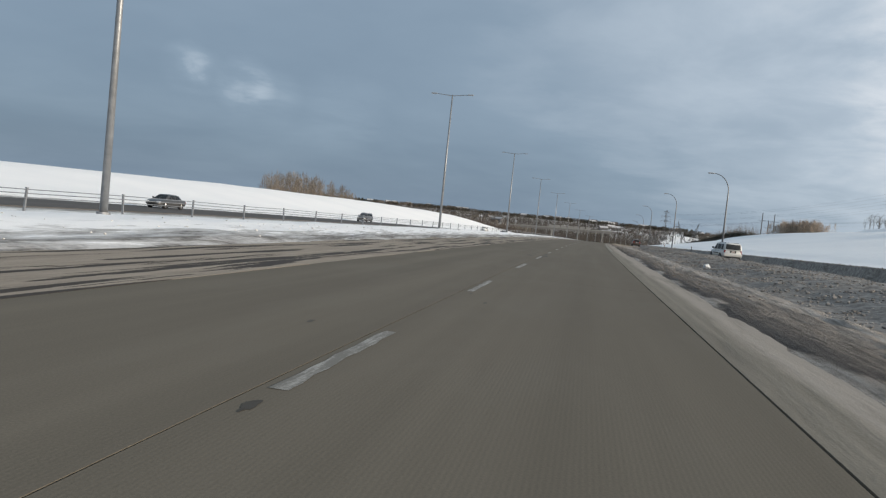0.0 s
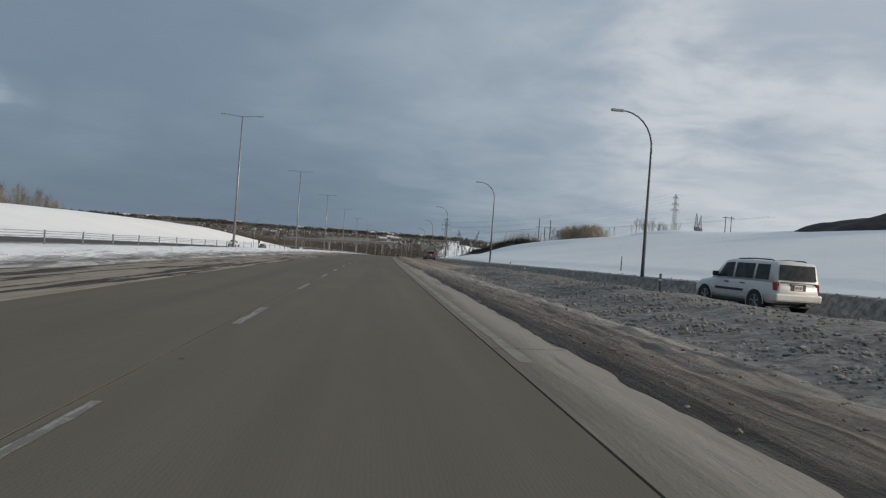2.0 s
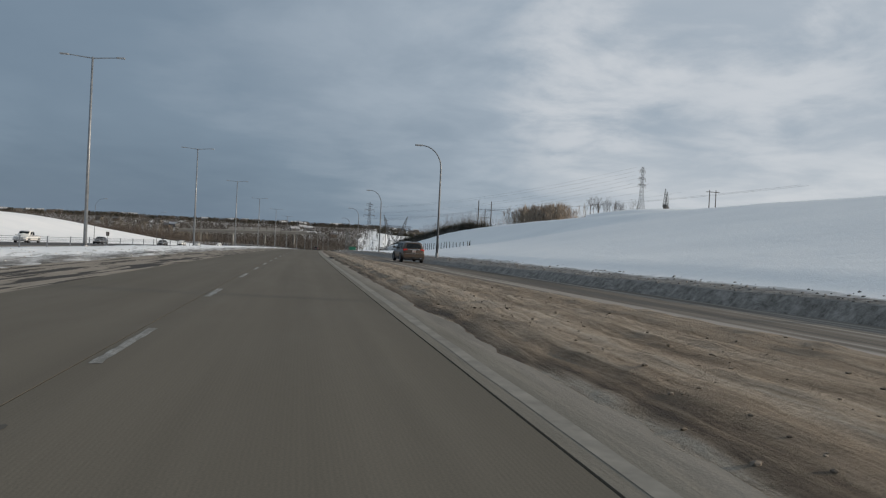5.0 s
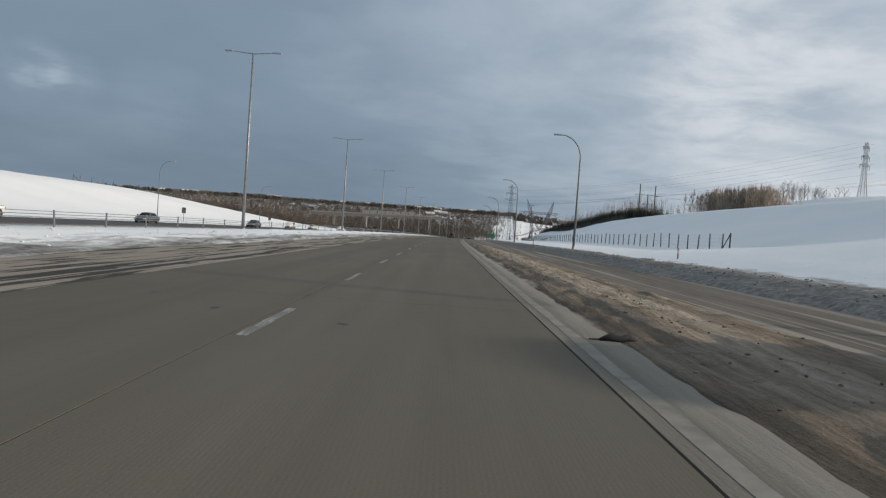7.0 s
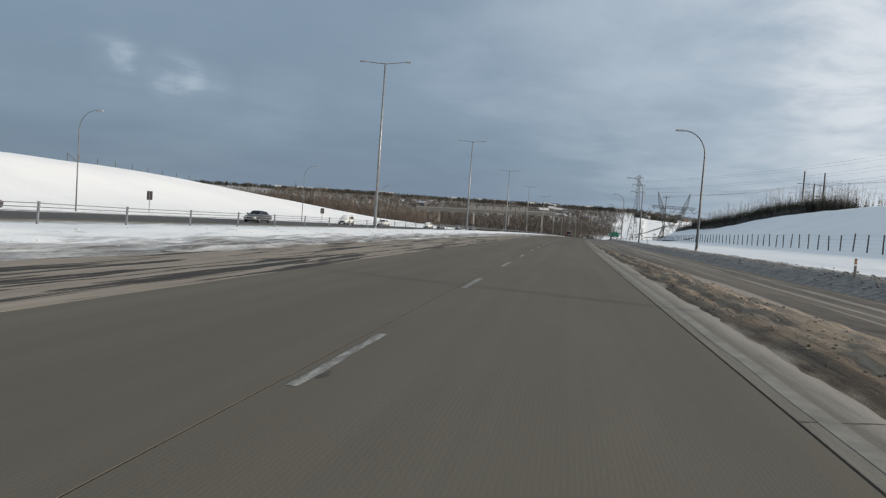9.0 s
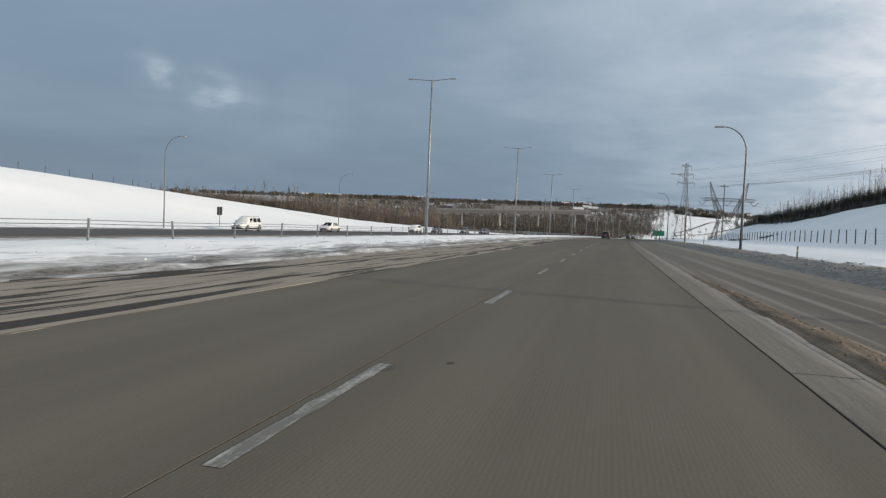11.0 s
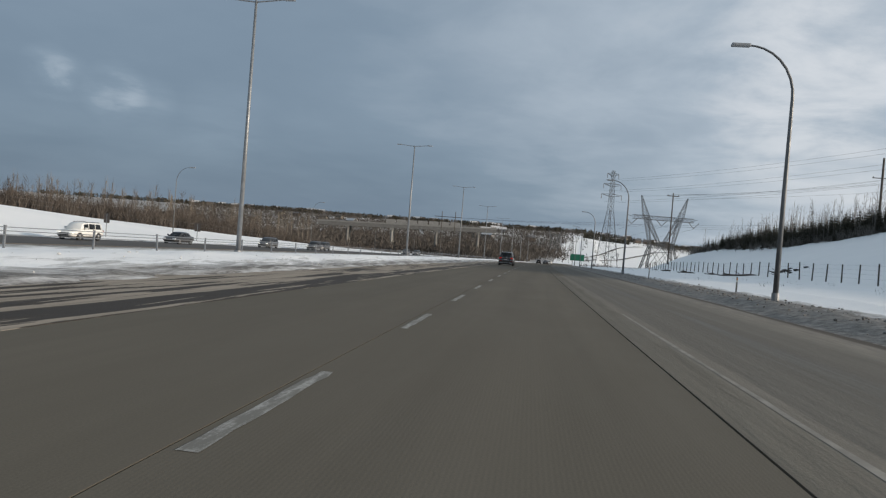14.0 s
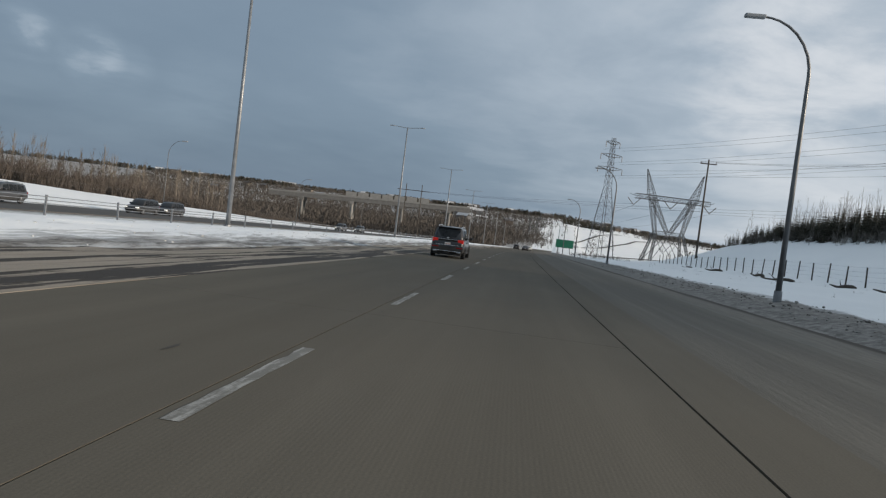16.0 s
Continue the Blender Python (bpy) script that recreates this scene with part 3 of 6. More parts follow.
# ---- the ground: one sheet to the horizon ----
def ground_sheet():
    s_list = list(np.arange(-140, 20, 4.0)) + list(np.arange(20, 560, 1.25)) + list(np.arange(560, 800, 5.0)) + list(np.arange(800, 1600, 20.0)) + list(np.arange(1600, 3801, 100.0))
    right = list(np.arange(0, 5, 1.25)) + list(np.arange(5, 20, 0.4)) + list(np.arange(20, 80, 3.0)) + list(np.arange(80, 200, 12)) + list(np.arange(200, 1000, 60)) + [1000, 1300, 1800, 2500]
    left = list(np.arange(1.25, 9, 1.5)) + list(np.arange(9, 20, 0.5)) + list(np.arange(20, 52, 1.6)) + list(np.arange(52, 110, 4)) + list(np.arange(110, 300, 15)) + list(np.arange(300, 1000, 60)) + [1000, 1300, 1800, 2500]
    o_list = [-o for o in reversed(left)] + right
    verts, uvs, dirt = [], [], []
    for s in s_list:
        for o in o_list:
            verts.append(spot(s, o, land(s, o)))
            uvs.append((s, o))
            dirt.append((max(grit(s, o) if s < 900 else 0.0, litter(s, o)), 0.0))
    n = len(o_list)
    faces = [(i * n + k, i * n + k + 1, (i + 1) * n + k + 1, (i + 1) * n + k) for i in range(len(s_list) - 1) for k in range(n - 1)]
    me = bpy.data.meshes.new("ground")
    me.from_pydata(verts, [], faces)
    layer = me.uv_layers.new(name="along")
    layer.data.foreach_set("uv", np.array(uvs)[np.array(faces).ravel()].ravel())
    layer = me.uv_layers.new(name="grit")
    layer.data.foreach_set("uv", np.array(dirt)[np.array(faces).ravel()].ravel())
    me.materials.append(SNOW)
    for p in me.polygons:
        p.use_smooth = True
    return tagged(new("ground", me), "snow-covered roadside ground, slopes and far valley side", "ground", kind="structure")


ground_sheet()
NEAR = list(np.arange(-140, 700, 2.0)) + list(np.arange(700, 941, 10.0))


def flat(z):
    return lambda s, o: z


# concrete lanes with open joints
road = tagged(new("road"), "grey concrete carriageway with two lanes and worn joints", "road", kind="structure")
JOINTS = [-140, -75, -38, 17.6, 49, 84, 131, 166, 196, 233, 268, 311, 342, 372, 401, 436, 470, 520, 600, 700, 820, 940]
for a, b in zip(JOINTS, JOINTS[1:]):
    line = [a + 0.005] + list(np.arange(math.ceil(a / 4) * 4 + 4, b - 1, 4.0)) + [b - 0.005]
    strip("slab", line, lambda s: -5.62, lambda s: -1.953, 4, flat(0.0), LANE, road, thick=0.05)
    strip("slab", line, lambda s: -1.938, lambda s: 1.84, 4, flat(0.0), LANE, road, thick=0.05)

edge_strip = strip("road_edge", [s for s in NEAR if s < 10] + list(np.arange(10, 320, 0.35)) + [s for s in NEAR if 320 < s <= 430], lambda s: 1.875, strip_edge, 3, flat(-0.004), SALT, thick=0.05)
tagged(edge_strip, "pale salt-caked concrete strip along the lane's edge", "road", kind="structure")
strip("slab", [430.02] + [s for s in NEAR if s > 431], lambda s: 1.875, lambda s: 2.85, 2, flat(-0.004), LANE, road, thick=0.05)
shoulder = strip("road_shoulder", NEAR, lambda s: -9.9 + 0.4 * fuzz(s, 1, 5), lambda s: -5.65, 6, lambda s, o: -0.004 + 0.015 * fuzz(s, o, 1.2), SHOULDER, thick=0.05)
tagged(shoulder, "dirty left shoulder with salt crust and wet streaks", "road shoulder", kind="structure")
ramp_line = list(np.arange(-140, 640, 2.0)) + list(np.arange(640, 941, 10.0))
ramp_road = strip("ramp", ramp_line, lambda s: ramp_start(s) if s < 322 else 2.4, lambda s: ramp_edge(s) + 0.15 * fuzz(s, 2, 4), 4, flat(-0.012), RAMP, thick=0.05)
tagged(ramp_road, "grey asphalt entrance ramp that joins the carriageway", "road", kind="structure")


def dirt_height(s, o):
    a, b_ = strip_edge(s) - 0.12, (ramp_start(s) + 0.3 if s > 108 else lerp(s, (90, 5.9), (108, ramp_start(s) + 0.3)))
    k = smooth(a, a + 0.5, o) * smooth(b_, b_ - 0.7, o)
    drift = 1.2 * fuzz(s, 0, 16, 4)
    rut = 0.016 * math.sin(o * 15 + drift * 5) * (0.5 + fuzz(s, o, 4, 8)) + 0.016 * math.sin(o * 7.2 + drift * 3) * (0.6 + 0.8 * fuzz(s, o, 6, 4)) + 0.014 * math.sin(o * 2.6 + drift * 2)
    lump = 0.030 * fuzz(s, o, 1.4, 2) + 0.040 * fuzz(s * 0.5, o, 0.42, 6) + 0.05 * max(0.0, fuzz(s * 0.7, o, 0.5, 9)) ** 0.7
    ridge = 0.07 * smooth(3.1, 3.7, o) * smooth(5.2, 4.2, o) * smooth(112, 150, s)
    return -0.03 + k * (0.065 + ridge + (rut + lump) * smooth(a + 0.1, a + (1.9 if s < 108 else 0.8), o))


gore = strip("slush_verge", list(np.arange(-140, 0, 2.0)) + list(np.arange(0, 324, 0.25)), lambda s: 2.3, lambda s: ramp_start(s) + 0.3 if s > 108 else lerp(s, (90, 5.9), (108, ramp_start(s) + 0.3)), 40, dirt_height, DIRT)
tagged(gore, "brown gritty slush with tyre ruts beside the lane", "verge", kind="structure")
far_road = strip("far_carriageway", NEAR, lambda s: -45.5, lambda s: -33.0, 4, flat(-0.50), FAR_LANE, thick=0.1)
tagged(far_road, "dark asphalt carriageway of the opposite direction", "road", kind="structure")

# ---- road markings ----


def paint_material():
    m = Mat("worn_lane_paint", 0.6)
    uv = m.coords("UV")
    n = m.noise(m.coords("UV", (0.8, 6, 1)), 2.0, 6, 0.7)
    g = m.noise(uv, 20, 4, 0.7)
    m.color(m.mix(m.ramp(m.math("ADD", n, m.math("MULTIPLY", g, 0.4)), (0.54, 0.0), (0.74, 1.0)), (0.38, 0.37, 0.345), (0.15, 0.14, 0.12)))
    return m.mat


PAINT = paint_material()
rng = random.Random(4)
# far end of each dash, numbered along the lane
DASH_ENDS = ((-6, -41.8), (0, 7.4), (1, 15.6), (2, 24.4), (5, 48.8), (7, 65.0), (8, 73.7), (9, 81.8), (10, 88.8), (11, 97.0), (18, 157.0), (21, 177.7), (22, 185.4), (23, 194.5), (26, 219.3), (27, 229.0),
             (28, 236.8), (29, 245.2), (30, 254.0), (37, 312.4), (38, 321.0), (40, 337.4), (42, 355.4), (43, 364.6), (48, 400.0), (51, 424.9), (53, 440.5), (80, 662.0))
DASHES = [lerp(k, *DASH_ENDS) - 2.9 for k in range(-6, 78)]
for s0 in DASHES:
    w = 0.055 + rng.uniform(-0.008, 0.012)
    n_ = rng.choice((11, 12, 12))
    line = [s0 + 0.26 * k for k in range(n_)]
    jag = rng.uniform(0, 99)
    strip("lane_dash", line, lambda s: -1.80 - w + 0.03 * fuzz(s, jag, 0.3), lambda s: -1.80 + w + 0.03 * fuzz(s, jag + 5, 0.3), 1, flat(0.004), PAINT, road)
strip("edge_line", [60 + 0.8 * k for k in range(282)], lambda s: 2.03 + 0.03 * fuzz(s, 3, 1.7), lambda s: 2.20 + 0.04 * fuzz(s, 7, 1.7), 1, flat(-0.001), FAINT_LINE, road)
edge_line = strip("edge_line", [286 + 0.8 * k for k in range(132)], lambda s: 2.52 + 0.03 * fuzz(s, 3, 1.7), lambda s: 2.60 + 0.03 * fuzz(s, 7, 1.7), 1, flat(-0.001), DUST_LINE, road)

# dark damp spots and sealed patches on the concrete
DAMP = simple("damp_concrete", (0.050, 0.045, 0.038), 0.85, 0, 0.3, 2.5)
TAR = simple("sealing_tar", (0.060, 0.054, 0.046), 0.85, 0, 0.25, 4.0)


def spot_patch(s, o, length, width, seed, mat=None):
    bm = bmesh.new()
    n = 22
    rim = []
    for k in range(n):
        a = k * math.tau / n
        q = 1 + 0.55 * fuzz(math.cos(a) * 1.7, math.sin(a) * 1.7, 1.0, seed) + 0.25 * fuzz(math.cos(a) * 5, math.sin(a) * 5, 1.0, seed)
        rim.append(bm.verts.new(spot(s + math.sin(a) * length / 2 * q, o + math.cos(a) * width / 2 * q, 0.003)))
    bm.faces.new(rim[::-1])
    bm.normal_update()
    for f in bm.faces:
        if f.normal.z < 0:
            f.normal_flip()
    part("damp_spot", bm, mat or DAMP, road)


for k, (s, o, ln, w) in enumerate(((33.3, -1.66, 1.5, 0.30), (32.6, -2.35, 0.8, 0.34), (34.8, -2.3, 0.5, 0.24), (36.9, -2.27, 0.4, 0.16), (35.6, -1.78, 1.2, 0.15), (33.4, -0.95, 0.35, 0.12), (31.6, -1.72, 1.2, 0.10),
                                   (193.7, -2.75, 0.2, 0.10), (195.0, -4.1, 0.2, 0.1), (193.0, -0.9, 0.16, 0.14), (420.2, -1.67, 1.3, 0.38), (421.0, -1.4, 0.5, 0.2), (419.3, -2.1, 0.5, 0.15), (163.2, -1.55, 1.1, 0.05), (339.8, -0.85, 0.25, 0.35))):
    spot_patch(s, o, ln, w, k * 3.3)
rng = random.Random(77)
for k in range(70):
    spot_patch(rng.uniform(0, 460), rng.choice((-1.72, -1.78, rng.uniform(-5.2, 1.6), rng.uniform(-3, -1.2))), rng.uniform(0.08, 0.35), rng.uniform(0.04, 0.09), k * 1.9 + 60, rng.choice((DAMP, TAR)))

# cracks and joints across the strip beside the lane
CRACK = simple("open_crack", (0.030, 0.026, 0.022), 0.95, 0, 0.3, 6.0)
rng = random.Random(31)
marks = [82.0, 96.5, 107.0, 149.0, 163.6, 171.0, 187.0, 204.0, 226.0, 243.0, 262.0, 281.0, 297.0] + [20 + 13.7 * k for k in range(5)]
for k, s0 in enumerate(marks):
    slope, wide = rng.uniform(-0.12, 0.3), rng.uniform(0.010, 0.022)
    bm = bmesh.new()
    prev = None
    for j in range(15):
        o = 1.88 + (strip_edge(s0) - 1.92) * j / 14
        c = s0 + slope * (o - 1.88) + 0.06 * fuzz(o * 3, k * 7.1, 1.0, 2)
        w = wide * (0.5 + abs(fuzz(o * 6, k, 1.0, 5)) * 1.6)
        pair = [bm.verts.new(spot(c - w, o, -0.0015)), bm.verts.new(spot(c + w, o, -0.0015))]
        if prev:
            bm.faces.new((prev[0], pair[0], pair[1], prev[1]))
        prev = pair
    part("crack", bm, CRACK, edge_strip)

# ---- median light poles with double arms ----
def median_pole(m):
    ob = thing("median_light_pole", m, "tall galvanised light pole with a straight double arm in snowy median", "light pole", "median light poles")
    bm = bmesh.new()
    rod(bm, (0, 0, -0.6), (0, 0, 15.2), 0.15, 0.075, 12)
    part("pole", bm, GALV, ob, shade=True)
    bm = bmesh.new()
    rod(bm, (0, 0, -0.4), (0, 0, 0.12), 0.26, 0.24, 12)
    part("base_collar", bm, GALV, ob)
    for side in (-1, 1):
        bm = bmesh.new()
        rod(bm, (0, 0, 15.1), (side * 1.9, 0, 15.28), 0.05, 0.035, 8)
        arm = part("arm", bm, GALV, ob)
        bm = bmesh.new()
        box(bm, min(side * 1.8, side * 2.45), -0.12, 15.22, max(side * 1.8, side * 2.45), 0.12, 15.34, 0.04)
        part("lamp_head", bm, LAMP_HEAD, arm)
    return ob


MEDIAN = [(-33, -16.9), (22.5, -16.92), (78.5, -16.81), (134.3, -16.6), (190.6, -17.05), (245.2, -17.36), (300.7, -17.65), (356.9, -17.9), (412.8, -17.54), (467.6, -17.52),
          (521.9, -16.94), (574.2, -16.5), (629, -16.4), (684, -16.4), (740, -16.4), (796, -16.4)]
first = None
for s, o in MEDIAN:
    m = stand(s, o, 0.15, -1.5)
    first = median_pole(m) if first is None else (copy_thing(first, m), first)[1]


# ---- curved lamp posts beside the ramp ----
def curved_lamp(m, k=1.0):
    ob = thing("street_lamp", m, "slender steel street lamp with a curved arm beside the ramp", "street lamp", "ramp street lamps")
    pts = [(0, 0, -0.6), (0, 0, 4), (0, 0, 8.0)] + [(-1.85 * (1 - math.cos(a)), 0, 8.0 + 2.05 * math.sin(a)) for a in [radians(k) for k in (10, 22, 35, 48, 60, 72, 82, 90)]]
    bm = bmesh.new()
    tube(bm, pts, [k * q for q in (0.115, 0.095, 0.07, 0.06, 0.055, 0.052, 0.05, 0.047, 0.045, 0.042, 0.04)], 10)
    part("post", bm, DARK_STEEL, ob, shade=True)
    bm = bmesh.new()
    box(bm, -2.55, -0.14, 9.98, -1.80, 0.14, 10.12, 0.05)
    part("lamp_head", bm, LAMP_HEAD, ob)
    bm = bmesh.new()
    rod(bm, (0, 0, -0.5), (0, 0, 0.06), 0.155, 0.15, 10)
    part("base_collar", bm, GALV, ob)
    return ob


LAMPS = [(40, 16.9, 0.2), (91.3, 15.61, 0.16), (142.4, 14.38, 0.77), (195.2, 12.5, 0.84), (248.6, 11.92, 0.67), (300.9, 10.9, 0.48), (352.0, 10.31, 0.31), (402.3, 10.05, 0.58), (453.3, 10.0, 0.66),
         (505, 10, 0.6), (557, 10, 0.6), (610, 10, 0.6), (663, 10, 0.6)]
first = None
for s, o, z in LAMPS:
    m = stand(s, o, z)
    first = curved_lamp(m) if first is None else (copy_thing(first, m), first)[1]

# ---- vehicles ----
def paint(name, col, rough=0.28, metal=0.25, dirt=(0.16, 0.15, 0.135), dirty=0.55):
    """Car paint with road salt and grime thrown up on its lower flanks."""
    m = Mat(name, rough, metal)
    m.bsdf.inputs["Coat Weight"].default_value = 0.5
    m.bsdf.inputs["Coat Roughness"].default_value = 0.12
    v = m.coords()
    z = m.split(v)[2]
    n = m.noise(v, 3.5, 6, 0.6)
    g = m.noise(v, 22, 4, 0.7)
    low = m.ramp(m.math("ADD", m.math("DIVIDE", z, 1.8), m.math("MULTIPLY", n, 0.35)), (0.30, 1.0), (0.62, 0.12))
    f = m.math("MULTIPLY", m.math("MULTIPLY", low, m.math("ADD", g, 0.35)), dirty, True)
    m.color(m.mix(f, col, dirt))
    m.rough(m.mix(f, (rough,) * 3, (0.8, 0.8, 0.8)))
    return m.mat


def glass_material(name, dark, light):
    m = Mat(name, 0.06, 0.0, 0.6)
    v = m.coords()
    m.color(m.ramp(m.noise(v, 4, 4), (0.3, dark), (0.7, light)))
    m.rough(m.ramp(m.noise(v, 9, 4), (0.35, 0.05), (0.7, 0.16)))
    return m.mat


def lamp_material(name, col, glow=0.0):
    m = Mat(name, 0.15)
    m.color(col)
    m.bsdf.inputs["Emission Color"].default_value = (*col, 1)
    m.bsdf.inputs["Emission Strength"].default_value = glow
    return m.mat


GLASS = glass_material("tinted_car_glass", (0.012, 0.014, 0.016), (0.03, 0.033, 0.036))
# paler glass: the reflection of sky and snow is put into its base colour
SKY_TONED_GLASS = glass_material("sky_toned_glass", (0.05, 0.054, 0.056), (0.11, 0.114, 0.115))
RED_GLOW = lamp_material("glowing_tail_lamp", (0.50, 0.02, 0.015), 0.16)
RED_OFF = lamp_material("tail_lamp", (0.20, 0.014, 0.014), 0.0)
CLEAR = lamp_material("headlamp_glass", (0.70, 0.72, 0.75), 0.0)
LIT_HEAD = lamp_material("lit_headlamp", (0.95, 0.93, 0.85), 0.7)
CHROME = simple("chrome_trim", (0.55, 0.56, 0.57), 0.25, 0.9, 0.08, 8)
TRIM = simple("black_plastic_trim", (0.028, 0.028, 0.029), 0.6, 0, 0.25, 10)
RIM = simple("alloy_rim", (0.30, 0.30, 0.31), 0.35, 0.8, 0.2, 12)
DARK_RIM = simple("dark_alloy_rim", (0.05, 0.05, 0.052), 0.35, 0.7, 0.2, 12)
PLATE = simple("number_plate", (0.62, 0.60, 0.58), 0.5, 0, 0.05, 20)
PLATE_BAR = simple("number_plate_bars", (0.20, 0.07, 0.07), 0.6, 0, 0.1, 20)
BLACK_PAINT = paint("black_car_paint", (0.018, 0.019, 0.022), dirty=0.45)
WHITE_PAINT = paint("silver_white_car_paint", (0.62, 0.63, 0.62), 0.35, 0.1, (0.20, 0.185, 0.165), 0.75)
BRONZE_PAINT = paint("bronze_car_paint", (0.085, 0.058, 0.040), 0.40, 0.3, (0.105, 0.088, 0.072), 0.75)
GREY_PAINT = paint("dark_grey_car_paint", (0.055, 0.058, 0.065), 0.3, 0.4)
BRIGHT_PAINT = paint("white_car_paint", (0.78, 0.78, 0.76), 0.3, 0.0, (0.3, 0.28, 0.25), 0.5)


def loft(bm, rings, close_ends=True):
    vs = [[bm.verts.new(p) for p in r] for r in rings]
    n = len(rings[0])
    for a, b in zip(vs, vs[1:]):
        for k in range(n):
            bm.faces.new((a[k], a[(k + 1) % n], b[(k + 1) % n], b[k]))
    if close_ends:
        bm.faces.new(vs[0][::-1])
        bm.faces.new(vs[-1])
    bmesh.ops.recalc_face_normals(bm, faces=bm.faces[:])


def wheel_parts(ob, x, y, r, w, rim_mat, spokes):
    """Tyre and rim on the side of the car that x lies on."""
    out = 1 if x > 0 else -1
    n = 28
    bm = bmesh.new()
    prof = [(r * 0.66, -w / 2), (r * 0.93, -w / 2), (r, -w * 0.36), (r, w * 0.36), (r * 0.93, w / 2), (r * 0.66, w / 2)]
    rings = []
    for k in range(n):
        a = k * math.tau / n
        rings.append([bm.verts.new((x + out * d, y + q * math.cos(a), r + q * math.sin(a))) for q, d in prof])
    for k in range(n):
        a, b = rings[k], rings[(k + 1) % n]
        for j in range(len(prof) - 1):
            bm.faces.new((a[j], a[j + 1], b[j + 1], b[j]))
    bmesh.ops.recalc_face_normals(bm, faces=bm.faces[:])
    tyre = part("tyre", bm, RUBBER, ob, shade=True)
    bm = bmesh.new()
    face = x + out * w * 0.36
    rod(bm, (x + out * w * 0.05, y, r), (x + out * w * 0.12, y, r), r * 0.665, r * 0.665, 24)
    rod(bm, (x + out * w * 0.1, y, r), (face + out * 0.02, y, r), r * 0.13, r * 0.11, 12)
    for k in range(spokes):
        a = k * math.tau / spokes + 0.3
        for da in (-0.09, 0.09):
            rod(bm, (face, y + 0.1 * r * math.cos(a), r + 0.1 * r * math.sin(a)), (face - out * 0.01, y + 0.63 * r * math.cos(a + da), r + 0.63 * r * math.sin(a + da)), 0.032, 0.026, 5)
    rings = []
    for k in range(n):
        a = k * math.tau / n
        rings.append([bm.verts.new((face + out * d, y + q * math.cos(a), r + q * math.sin(a))) for q, d in ((r * 0.67, 0.0), (r * 0.665, 0.022), (r * 0.60, 0.022), (r * 0.58, -0.03))])
    for k in range(n):
        for j in range(3):
            bm.faces.new((rings[k][j], rings[k][j + 1], rings[(k + 1) % n][j + 1], rings[(k + 1) % n][j]))
    bmesh.ops.recalc_face_normals(bm, faces=bm.faces[:])
    part("rim", bm, rim_mat, tyre)


